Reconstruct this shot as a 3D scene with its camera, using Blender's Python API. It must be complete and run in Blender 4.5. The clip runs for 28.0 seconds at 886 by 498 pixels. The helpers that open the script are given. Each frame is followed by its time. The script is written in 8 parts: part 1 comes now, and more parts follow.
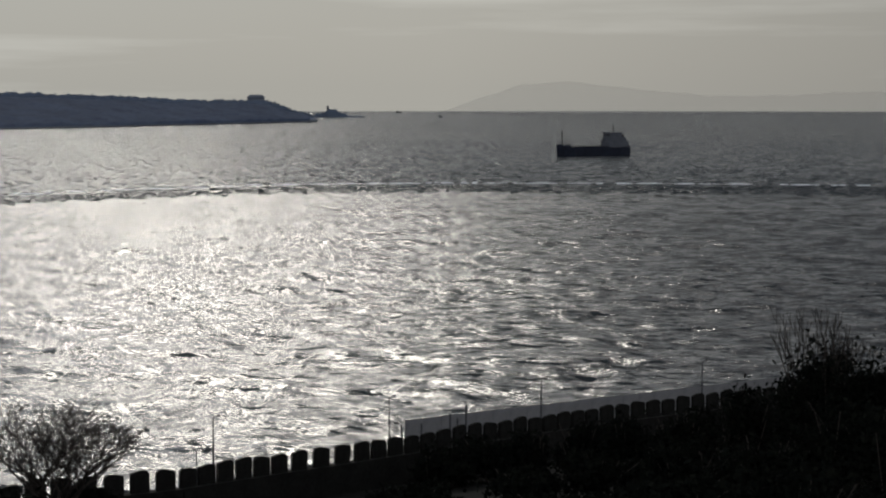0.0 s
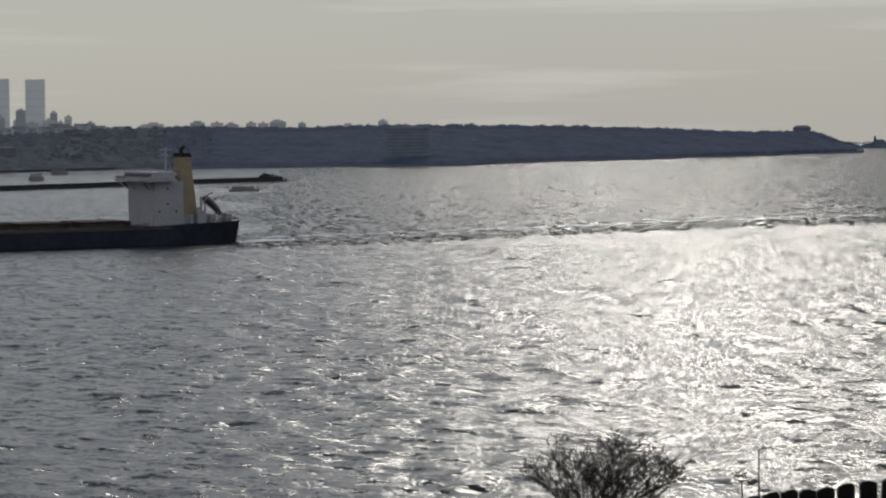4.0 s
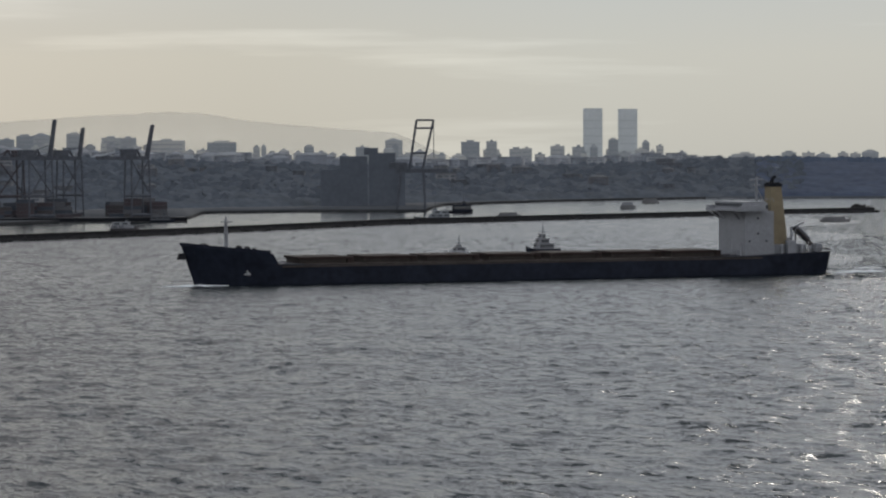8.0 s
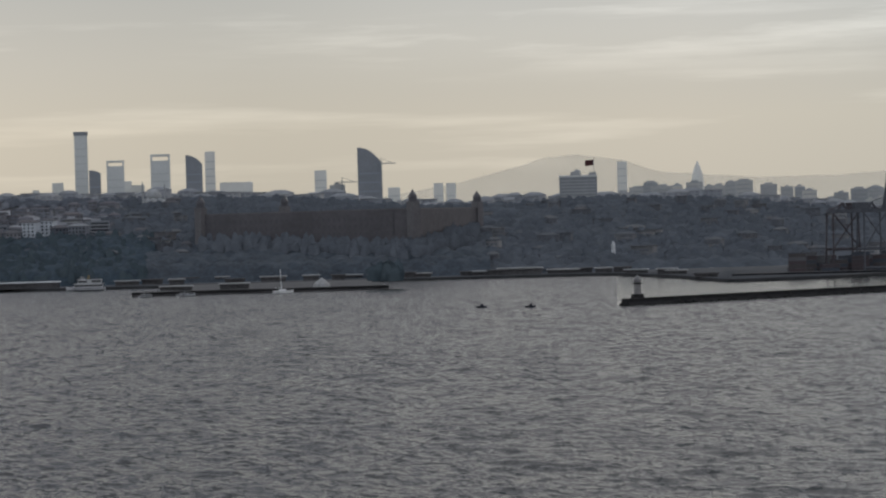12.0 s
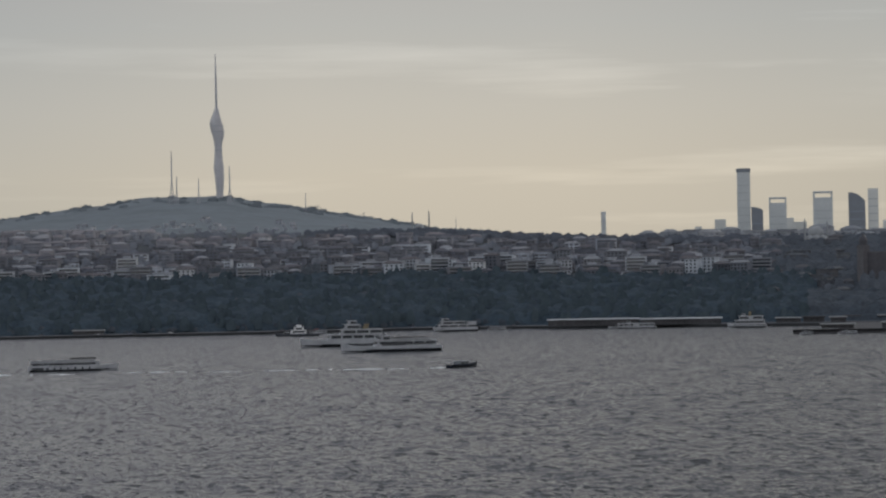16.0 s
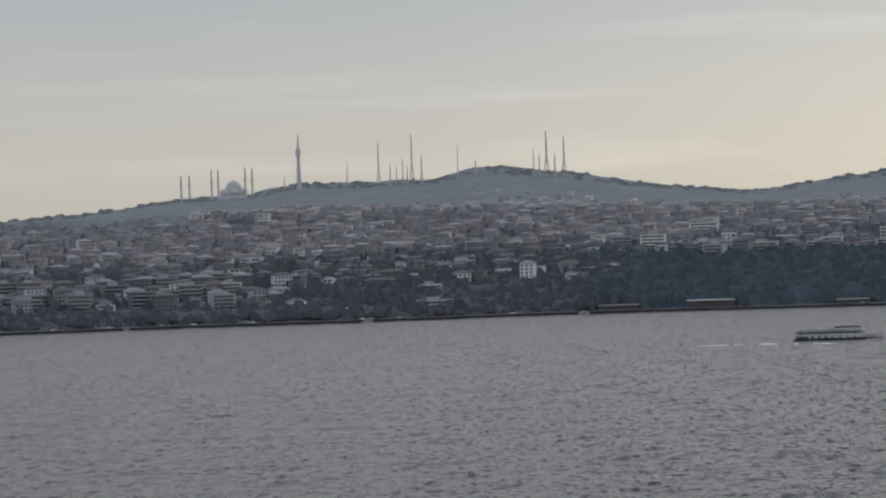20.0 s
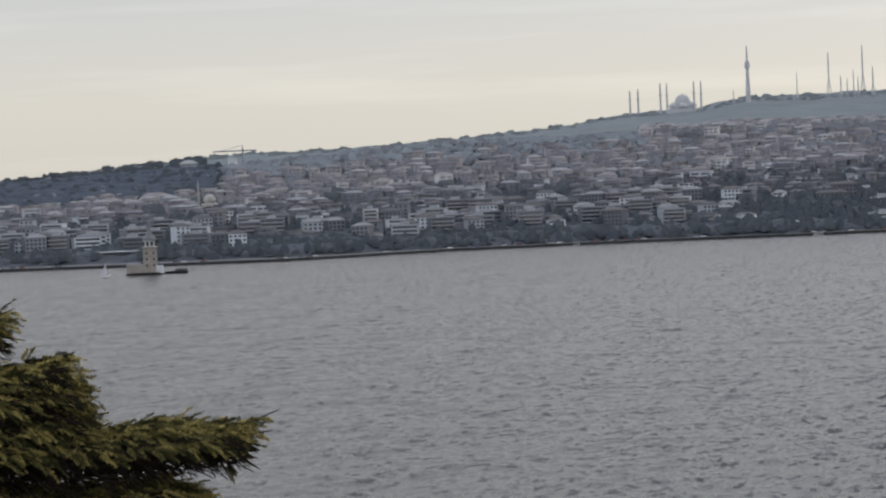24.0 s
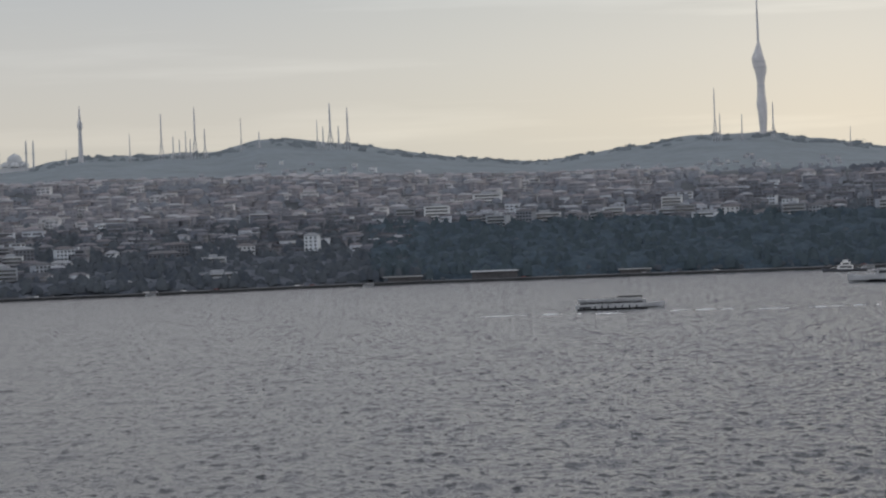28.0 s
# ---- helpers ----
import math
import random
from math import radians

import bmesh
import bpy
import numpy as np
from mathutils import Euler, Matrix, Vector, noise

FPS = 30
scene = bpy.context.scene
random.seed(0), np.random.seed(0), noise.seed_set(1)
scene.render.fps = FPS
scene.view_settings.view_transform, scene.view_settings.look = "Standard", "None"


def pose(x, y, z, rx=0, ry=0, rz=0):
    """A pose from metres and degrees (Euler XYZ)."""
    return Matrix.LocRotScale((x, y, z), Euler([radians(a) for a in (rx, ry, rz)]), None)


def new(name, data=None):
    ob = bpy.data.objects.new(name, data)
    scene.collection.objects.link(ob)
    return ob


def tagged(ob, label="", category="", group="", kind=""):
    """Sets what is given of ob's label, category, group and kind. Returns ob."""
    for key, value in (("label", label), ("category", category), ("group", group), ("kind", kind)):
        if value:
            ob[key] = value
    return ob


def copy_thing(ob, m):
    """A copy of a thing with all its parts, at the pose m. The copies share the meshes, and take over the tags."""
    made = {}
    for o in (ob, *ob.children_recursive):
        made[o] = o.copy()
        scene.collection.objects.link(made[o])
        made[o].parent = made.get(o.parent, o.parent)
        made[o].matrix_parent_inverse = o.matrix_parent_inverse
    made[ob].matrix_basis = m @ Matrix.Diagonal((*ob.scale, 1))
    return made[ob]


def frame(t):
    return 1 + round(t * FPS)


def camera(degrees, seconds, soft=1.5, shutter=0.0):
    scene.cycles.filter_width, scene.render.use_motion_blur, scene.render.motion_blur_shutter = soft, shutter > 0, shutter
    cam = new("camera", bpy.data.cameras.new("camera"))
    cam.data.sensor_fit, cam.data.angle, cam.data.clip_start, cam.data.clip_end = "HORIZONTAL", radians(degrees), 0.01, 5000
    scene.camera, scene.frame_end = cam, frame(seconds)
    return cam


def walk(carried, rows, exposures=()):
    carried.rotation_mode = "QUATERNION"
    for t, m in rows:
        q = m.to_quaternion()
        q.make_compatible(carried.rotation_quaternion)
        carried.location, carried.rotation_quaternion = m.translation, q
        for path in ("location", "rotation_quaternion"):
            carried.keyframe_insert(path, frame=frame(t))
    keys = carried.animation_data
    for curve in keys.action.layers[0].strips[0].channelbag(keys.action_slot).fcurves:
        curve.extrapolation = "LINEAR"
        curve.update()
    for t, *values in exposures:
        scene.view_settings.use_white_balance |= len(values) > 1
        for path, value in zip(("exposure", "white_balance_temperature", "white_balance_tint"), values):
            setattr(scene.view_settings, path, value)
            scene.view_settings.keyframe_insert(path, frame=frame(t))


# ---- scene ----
# Height of the eye over the sea, and the turn of the camera: seconds, turn, tilt, lean in degrees.
EYE = 45.0
cam = camera(18.18, 28.0, soft=2.2)
TURNS = [
    (0, 0.000, -3.369, -0.002),
    (0.5, 0.461, -3.083, 0.415),
    (1, 1.549, -3.206, 0.052),
    (1.5, 3.161, -3.350, 0.014),
    (2, 4.694, -3.391, 0.147),
    (2.5, 6.071, -3.287, 0.123),
    (3, 8.014, -3.310, -0.076),
    (3.5, 9.527, -3.163, -0.099),
    (4, 11.264, -2.661, -0.572),
    (4.5, 12.931, -2.577, -0.556),
    (6.5, 19.184, -2.181, -0.661),
    (7, 20.760, -2.180, -0.665),
    (7.5, 21.972, -2.164, -0.551),
    (8, 23.427, -1.957, -0.315),
    (8.5, 25.152, -2.098, -0.702),
    (9, 27.877, -2.386, -1.106),
    (9.5, 30.701, -2.334, -1.644),
    (10, 32.516, -2.404, -1.693),
    (10.5, 34.099, -1.722, -1.148),
    (11, 36.044, -1.569, -1.273),
    (11.5, 38.457, -0.827, -1.341),
    (12, 40.572, -0.582, -1.630),
    (12.5, 42.278, -0.520, -1.607),
    (13, 43.590, -0.233, -1.542),
    (13.5, 46.159, -1.085, -0.090),
    (15.5, 52.468, 0.344, -1.128),
    (16, 54.179, 0.500, -1.095),
    (16.5, 54.796, 0.675, -0.986),
    (17, 57.003, 0.731, -0.950),
    (17.5, 58.778, 1.106, -1.262),
    (18, 61.023, 1.123, -1.391),
    (18.5, 64.321, 0.706, -2.182),
    (19, 66.163, 0.785, -2.206),
    (19.5, 68.089, 0.566, -1.898),
    (20, 69.888, 0.254, -1.841),
    (20.5, 71.213, -0.311, -1.758),
    (21, 73.897, -0.970, -2.475),
    (21.5, 76.265, -0.735, -2.983),
    (22, 76.754, 0.574, -2.953),
    (22.5, 78.083, 0.010, -3.167),
    (24.5, 79.083, -1.353, -2.236),
    (25, 76.741, -1.312, -2.331),
    (25.5, 74.415, -0.874, -2.326),
    (26, 72.430, -0.483, -2.477),
    (26.5, 70.809, -0.378, -2.152),
    (27, 69.477, -0.293, -2.337),
    (27.5, 67.385, -0.241, -2.285),
    (28, 65.453, -0.478, -2.199),
]
# the hand drifts a little sideways towards the end
DRIFT = [(0, 0.0), (22.5, 0.0), (24.5, 0.18), (25, 0.21), (28, 0.21)]
walk(cam, [(t, pose(0.12 * float(np.interp(t, *zip(*DRIFT))), float(np.interp(t, *zip(*DRIFT))), EYE, 90 + tilt, 0, turn) @ pose(0, 0, 0, 0, 0, lean)) for t, turn, tilt, lean in TURNS],
     exposures=[(0, -0.3), (4, -0.2), (8, 0.08), (9, 0.13), (10, 0.26), (11, 0.18), (12, -0.04), (13, -0.15), (17, -0.13), (20, 0.2), (22, 0.45), (25, 0.64), (26, 0.56), (28, 0.3)])

# ---- sky and sun ----
SUN_TURN, SUN_HEIGHT = 5.5, 29.0
world = bpy.data.worlds.new("sky")
scene.world = world
world.use_nodes = True
wn, wl = world.node_tree.nodes, world.node_tree.links
wn.clear()


def along(x, table):
    return float(np.interp(x, [p[0] for p in table], [p[1] for p in table]))


def wnode(kind, **values):
    n = wn.new(kind)
    for key, value in values.items():
        n.inputs[key].default_value = value
    return n


w_out = wn.new("ShaderNodeOutputWorld")
w_bg = wn.new("ShaderNodeBackground")
w_sky = wn.new("ShaderNodeTexSky")
w_sky.sky_type = "NISHITA"
w_sky.sun_disc = False
w_sky.sun_elevation = radians(SUN_HEIGHT)
w_sky.sun_rotation = radians(-SUN_TURN)
w_sky.dust_density = 1.5
w_tex = wn.new("ShaderNodeTexCoord")
w_sep = wn.new("ShaderNodeSeparateXYZ")
wl.new(w_tex.outputs["Generated"], w_sep.inputs[0])
# veil of high cloud: pale and warm over the horizon, grey-blue above, brighter overhead
w_ramp = wn.new("ShaderNodeValToRGB")
wl.new(w_sep.outputs["Z"], w_ramp.inputs[0])
els = w_ramp.color_ramp.elements
els[0].position, els[0].color = 0.0, (0.51, 0.49, 0.445, 1)
els[1].position, els[1].color = 1.0, (0.6, 0.63, 0.69, 1)
for place, shade in ((0.035, (0.54, 0.52, 0.475, 1)), (0.06, (0.505, 0.505, 0.492, 1)), (0.09, (0.44, 0.462, 0.482, 1)), (0.12, (0.4, 0.408, 0.435, 1)), (0.35, (0.382, 0.388, 0.438, 1))):
    e = els.new(place)
    e.color = shade
# streaks of cloud, drawn out sideways
w_map = wn.new("ShaderNodeMapping")
w_map.inputs["Scale"].default_value = (2.6, 2.6, 42.0)
wl.new(w_tex.outputs["Generated"], w_map.inputs[0])
w_noise = wnode("ShaderNodeTexNoise", Scale=1.6, Detail=6.0, Roughness=0.55)
wl.new(w_map.outputs[0], w_noise.inputs["Vector"])
w_cl = wn.new("ShaderNodeMapRange")
for key, value in (("From Min", 0.52), ("From Max", 0.72), ("To Min", 0.97), ("To Max", 1.26)):
    w_cl.inputs[key].default_value = value
wl.new(w_noise.outputs["Fac"], w_cl.inputs["Value"])
w_crisp = wn.new("ShaderNodeMapRange")
for key, value in (("From Min", -0.96), ("From Max", -0.7), ("To Min", 1.09), ("To Max", 1.3)):
    w_crisp.inputs[key].default_value = value
wl.new(w_sep.outputs["X"], w_crisp.inputs["Value"])
wl.new(w_crisp.outputs[0], w_cl.inputs["To Max"])
# a broken bank of brighter cloud over the towers of the city
w_low = wn.new("ShaderNodeMapRange")
w_east = wn.new("ShaderNodeMapRange")
w_west = wn.new("ShaderNodeMapRange")
for n, out, values in ((w_low, "Z", (0.045, 0.07, 0.0, 1.0)), (w_east, "X", (-0.74, -0.64, 0.0, 1.0)), (w_west, "X", (-0.52, -0.42, 1.0, 0.0))):
    n.interpolation_type = "SMOOTHSTEP"
    for key, value in zip(("From Min", "From Max", "To Min", "To Max"), values):
        n.inputs[key].default_value = value
    wl.new(w_sep.outputs[out], n.inputs["Value"])
w_map2 = wn.new("ShaderNodeMapping")
w_map2.inputs["Scale"].default_value = (5.0, 5.0, 60.0)
w_map2.inputs["Location"].default_value = (3.1, 0.4, 1.7)
wl.new(w_tex.outputs["Generated"], w_map2.inputs[0])
w_noise2 = wnode("ShaderNodeTexNoise", Scale=1.5, Detail=7.0, Roughness=0.6)
wl.new(w_map2.outputs[0], w_noise2.inputs["Vector"])
w_puff = wn.new("ShaderNodeMapRange")
for key, value in (("From Min", 0.46), ("From Max", 0.66), ("To Min", 0.1), ("To Max", 0.5)):
    w_puff.inputs[key].default_value = value
wl.new(w_noise2.outputs["Fac"], w_puff.inputs["Value"])
bright = w_puff.outputs[0]
for n in (w_low, w_east, w_west):
    m = wn.new("ShaderNodeMath")
    m.operation = "MULTIPLY"
    wl.new(bright, m.inputs[0])
    wl.new(n.outputs[0], m.inputs[1])
    bright = m.outputs[0]
w_both = wn.new("ShaderNodeMath")
w_both.operation = "ADD"
wl.new(bright, w_both.inputs[0])
wl.new(w_cl.outputs[0], w_both.inputs[1])
w_mul = wn.new("ShaderNodeVectorMath")
w_mul.operation = "SCALE"
wl.new(w_ramp.outputs["Color"], w_mul.inputs[0])
wl.new(w_both.outputs[0], w_mul.inputs["Scale"])
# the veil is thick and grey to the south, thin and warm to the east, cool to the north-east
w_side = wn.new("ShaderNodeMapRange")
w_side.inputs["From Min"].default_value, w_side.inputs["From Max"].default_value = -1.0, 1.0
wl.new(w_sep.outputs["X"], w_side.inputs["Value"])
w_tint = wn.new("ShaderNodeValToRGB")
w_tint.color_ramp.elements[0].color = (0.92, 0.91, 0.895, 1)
# the far end, out of view, is raised to light the town's facades
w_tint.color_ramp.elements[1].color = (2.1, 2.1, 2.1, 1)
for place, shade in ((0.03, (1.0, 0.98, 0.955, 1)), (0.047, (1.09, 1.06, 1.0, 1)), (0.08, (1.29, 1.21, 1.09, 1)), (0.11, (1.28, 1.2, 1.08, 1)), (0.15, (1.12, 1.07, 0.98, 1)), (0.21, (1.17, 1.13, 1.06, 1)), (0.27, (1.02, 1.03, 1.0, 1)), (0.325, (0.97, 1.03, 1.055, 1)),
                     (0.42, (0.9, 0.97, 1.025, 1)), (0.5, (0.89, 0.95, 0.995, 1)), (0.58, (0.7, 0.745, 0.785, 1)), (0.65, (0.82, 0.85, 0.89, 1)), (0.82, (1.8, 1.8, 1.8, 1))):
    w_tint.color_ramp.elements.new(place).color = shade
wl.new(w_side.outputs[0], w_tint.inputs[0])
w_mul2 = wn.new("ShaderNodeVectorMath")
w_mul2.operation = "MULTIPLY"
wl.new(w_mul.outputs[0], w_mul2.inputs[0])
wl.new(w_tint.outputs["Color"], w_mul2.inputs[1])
# higher, unseen bands made up to tune the sea: dark south, paler north-east
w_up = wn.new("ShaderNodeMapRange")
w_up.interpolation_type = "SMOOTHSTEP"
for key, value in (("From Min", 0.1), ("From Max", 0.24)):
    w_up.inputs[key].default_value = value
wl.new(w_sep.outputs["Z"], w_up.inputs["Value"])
w_sea_light = wn.new("ShaderNodeValToRGB")
w_sea_light.color_ramp.elements[0].color = (0.95, 0.95, 0.95, 1)
w_sea_light.color_ramp.elements[1].color = (1.0, 1.0, 1.0, 1)
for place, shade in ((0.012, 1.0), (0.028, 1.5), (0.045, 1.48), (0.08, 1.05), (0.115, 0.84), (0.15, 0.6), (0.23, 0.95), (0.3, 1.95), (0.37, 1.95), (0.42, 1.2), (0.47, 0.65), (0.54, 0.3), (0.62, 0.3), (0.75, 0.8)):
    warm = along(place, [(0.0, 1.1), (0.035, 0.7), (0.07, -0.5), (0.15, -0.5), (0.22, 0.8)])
    w_sea_light.color_ramp.elements.new(place).color = (shade * (0.97 + 0.06 * warm), shade, shade * (1.07 - 0.13 * warm), 1)
wl.new(w_side.outputs[0], w_sea_light.inputs[0])
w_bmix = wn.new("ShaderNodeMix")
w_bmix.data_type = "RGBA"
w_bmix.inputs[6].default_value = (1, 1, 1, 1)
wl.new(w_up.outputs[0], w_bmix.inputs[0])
wl.new(w_sea_light.outputs["Color"], w_bmix.inputs[7])
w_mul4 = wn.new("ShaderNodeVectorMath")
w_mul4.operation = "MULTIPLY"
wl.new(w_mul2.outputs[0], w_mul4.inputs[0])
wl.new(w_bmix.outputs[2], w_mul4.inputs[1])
# behind the terrace, out of view, the sky is raised to brighten the facades
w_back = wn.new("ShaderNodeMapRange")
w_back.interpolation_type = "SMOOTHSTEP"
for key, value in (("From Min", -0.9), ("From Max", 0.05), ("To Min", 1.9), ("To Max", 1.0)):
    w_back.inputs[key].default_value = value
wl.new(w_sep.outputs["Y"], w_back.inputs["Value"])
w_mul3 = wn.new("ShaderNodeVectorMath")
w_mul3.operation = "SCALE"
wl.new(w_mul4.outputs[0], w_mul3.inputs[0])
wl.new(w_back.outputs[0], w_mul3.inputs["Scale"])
w_nish = wn.new("ShaderNodeVectorMath")
w_nish.operation = "SCALE"
w_nish.inputs["Scale"].default_value = 0.05
wl.new(w_sky.outputs[0], w_nish.inputs[0])
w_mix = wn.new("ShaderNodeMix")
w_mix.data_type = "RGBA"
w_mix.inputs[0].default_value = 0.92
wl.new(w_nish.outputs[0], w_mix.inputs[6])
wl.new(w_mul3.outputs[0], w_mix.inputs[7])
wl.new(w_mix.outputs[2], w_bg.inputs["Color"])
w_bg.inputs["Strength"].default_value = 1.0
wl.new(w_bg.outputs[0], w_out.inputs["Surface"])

sun = new("sun", bpy.data.lights.new("sun", "SUN"))
sun.data.energy, sun.data.angle, sun.data.color = 0.86, radians(9.5), (1.0, 0.95, 0.86)
sun.matrix_world = pose(0, 0, 400, 90 - SUN_HEIGHT, 0, SUN_TURN + 180)


# ---- materials ----
def material(name, colour, rough=0.8, scale=0.3, vary=0.25, bump=0.0, metal=0.0, each=0.0, fine=6.0, spec=0.06):
    """A surface with grain at two scales; each: how far single pieces differ."""
    m = bpy.data.materials.new(name)
    m.use_nodes = True
    n, l = m.node_tree.nodes, m.node_tree.links
    b = n["Principled BSDF"]
    b.inputs["Roughness"].default_value, b.inputs["Metallic"].default_value = rough, metal
    b.inputs["Specular IOR Level"].default_value = spec
    tc = n.new("ShaderNodeTexCoord")
    a, c = n.new("ShaderNodeTexNoise"), n.new("ShaderNodeTexNoise")
    for t, s in ((a, scale), (c, scale * fine)):
        t.inputs["Scale"].default_value, t.inputs["Detail"].default_value = s, 3.0
        l.new(tc.outputs["Object"], t.inputs["Vector"])
    mean = n.new("ShaderNodeMath")
    mean.operation = "ADD"
    l.new(a.outputs["Fac"], mean.inputs[0])
    l.new(c.outputs["Fac"], mean.inputs[1])
    r = n.new("ShaderNodeMapRange")
    for key, value in (("From Min", 0.7), ("From Max", 1.3), ("To Min", 1 - vary), ("To Max", 1 + vary)):
        r.inputs[key].default_value = value
    l.new(mean.outputs[0], r.inputs["Value"])
    value = r.outputs[0]
    if each:
        info = n.new("ShaderNodeObjectInfo")
        rr = n.new("ShaderNodeMapRange")
        rr.inputs["To Min"].default_value, rr.inputs["To Max"].default_value = 1 - each, 1 + each
        l.new(info.outputs["Random"], rr.inputs["Value"])
        mm = n.new("ShaderNodeMath")
        mm.operation = "MULTIPLY"
        l.new(value, mm.inputs[0])
        l.new(rr.outputs[0], mm.inputs[1])
        value = mm.outputs[0]
    v = n.new("ShaderNodeVectorMath")
    v.operation = "SCALE"
    v.inputs[0].default_value = colour
    l.new(value, v.inputs["Scale"])
    l.new(v.outputs[0], b.inputs["Base Color"])
    if bump:
        k = n.new("ShaderNodeBump")
        k.inputs["Strength"].default_value, k.inputs["Distance"].default_value = 0.6, bump
        l.new(c.outputs["Fac"], k.inputs["Height"])
        l.new(k.outputs[0], b.inputs["Normal"])
    return m


def islands(name, colours, rough=0.85, vary=0.15, scale=0.2, spec=0.04):
    """A surface whose loose pieces differ, each taking one of a run of colours."""
    m = material(name, (1, 1, 1), rough, scale, vary, spec=spec)
    n, l = m.node_tree.nodes, m.node_tree.links
    g, ramp = n.new("ShaderNodeNewGeometry"), n.new("ShaderNodeValToRGB")
    ramp.color_ramp.interpolation = "CONSTANT"
    el = ramp.color_ramp.elements
    el[0].color, el[0].position = (*colours[0], 1), 0.0
    el[1].color, el[1].position = (*colours[-1], 1), (len(colours) - 1) / len(colours)
    for i, colour in enumerate(colours[1:-1], 1):
        el.new(i / len(colours)).color = (*colour, 1)
    l.new(g.outputs["Random Per Island"], ramp.inputs[0])
    v = [k for k in n if k.bl_idname == "ShaderNodeVectorMath"][0]
    l.new(ramp.outputs[0], v.inputs[0])
    return m


def each_colour(name, colours, rough=0.8, vary=0.12, scale=0.25):
    """A surface whose objects differ, each taking one of a run of colours."""
    m = islands(name, colours, rough, vary, scale)
    n, l = m.node_tree.nodes, m.node_tree.links
    info = n.new("ShaderNodeObjectInfo")
    ramp = [k for k in n if k.bl_idname == "ShaderNodeValToRGB"][0]
    l.new(info.outputs["Random"], ramp.inputs[0])
    return m


def sea_material(name, rough, tall, lee=1.0, cover=0.0, colour=(0.015, 0.019, 0.021)):
    m = bpy.data.materials.new(name)
    m.use_nodes = True
    n, l = m.node_tree.nodes, m.node_tree.links
    b = n["Principled BSDF"]
    b.inputs["Base Color"].default_value = (*colour, 1)
    b.inputs["Roughness"].default_value, b.inputs["IOR"].default_value = rough, 1.333
    tc, geo = n.new("ShaderNodeTexCoord"), n.new("ShaderNodeNewGeometry")
    total = geo.outputs["Normal"]
    # swell, chop and ripples, in metres: the slopes of the waves
    for scale, detail, slope, skew in ((0.012, 1.0, 0.06, 0.6), (0.36, 3.0, 0.36, 0.4), (0.8, 2.0, 0.45, 0.36), (1.8, 3.0, 0.85, 0.5), (4.2, 2.0, 0.7, 0.6)):
        mp, t = n.new("ShaderNodeMapping"), n.new("ShaderNodeTexNoise")
        # crests run across the wind
        mp.vector_type = "TEXTURE"
        mp.inputs["Rotation"].default_value = (0, 0, radians(-22))
        mp.inputs["Scale"].default_value = (1 / (scale * skew), 1 / scale, 1 / scale)
        t.inputs["Scale"].default_value, t.inputs["Detail"].default_value = 1.0, detail
        l.new(tc.outputs["Object"], mp.inputs[0])
        l.new(mp.outputs[0], t.inputs["Vector"])
        less, more = n.new("ShaderNodeVectorMath"), n.new("ShaderNodeVectorMath")
        less.operation, more.operation = "SUBTRACT", "MULTIPLY_ADD"
        less.inputs[1].default_value = (0.5, 0.5, 0.5)
        l.new(t.outputs["Color"], less.inputs[0])
        l.new(less.outputs[0], more.inputs[0])
        more.inputs[1].default_value = (slope * tall * 0.95, slope * tall * 2.2, 0)
        l.new(total, more.inputs[2])
        total = more.outputs[0]
    # steep lee faces of single waves, scattered
    for scale, low, steep in ((0.3, 0.57, 0.36), (0.55, 0.575, 0.36)):
        t, rise, face = n.new("ShaderNodeTexNoise"), n.new("ShaderNodeMapRange"), n.new("ShaderNodeVectorMath")
        mp = n.new("ShaderNodeMapping")
        mp.vector_type = "TEXTURE"
        mp.inputs["Rotation"].default_value = (0, 0, radians(-22))
        mp.inputs["Scale"].default_value = (1 / (scale * 0.6), 1 / scale, 1 / scale)
        t.inputs["Scale"].default_value, t.inputs["Detail"].default_value = 1.0, 2.0
        l.new(tc.outputs["Object"], mp.inputs[0])
        l.new(mp.outputs[0], t.inputs["Vector"])
        rise.interpolation_type = "SMOOTHSTEP"
        for key, value in (("From Min", low - cover), ("From Max", low + 0.09 - cover), ("To Min", 0.0), ("To Max", steep * lee)):
            rise.inputs[key].default_value = value
        l.new(t.outputs["Fac"], rise.inputs["Value"])
        face.operation = "MULTIPLY_ADD"
        l.new(rise.outputs[0], face.inputs[0])
        face.inputs[1].default_value = (0.42, -0.91, 0)
        l.new(total, face.inputs[2])
        total = face.outputs[0]
    unit = n.new("ShaderNodeVectorMath")
    unit.operation = "NORMALIZE"
    l.new(total, unit.inputs[0])
    l.new(unit.outputs[0], b.inputs["Normal"])
    return m


M_SEA = sea_material("sea_water", 0.22, 0.7)
M_CHOP = sea_material("churned_water", 0.2, 1.1, 2.0, 0.09)
M_LEE = sea_material("water_under_the_headland", 0.16, 0.34, 1.9, 0.05)
M_CALM = sea_material("sheltered_water", 0.14, 0.14, 0.0)
M_LAND = material("city_ground", (0.07, 0.076, 0.085), 0.9, 0.01, 0.25)
# far hills greyed and blued: the haze is in this colour
M_RIDGE = material("hazed_far_hill", (0.139, 0.160, 0.177), 0.9, 0.012, 0.16)
# dark upright face of the quay at the waterline
M_QUAYWALL = material("dark_quay_wall", (0.03, 0.031, 0.033), 0.9, 0.1, 0.3)
M_BELT = material("belt_undergrowth", (0.07, 0.074, 0.08), 0.9, 0.02, 0.2)
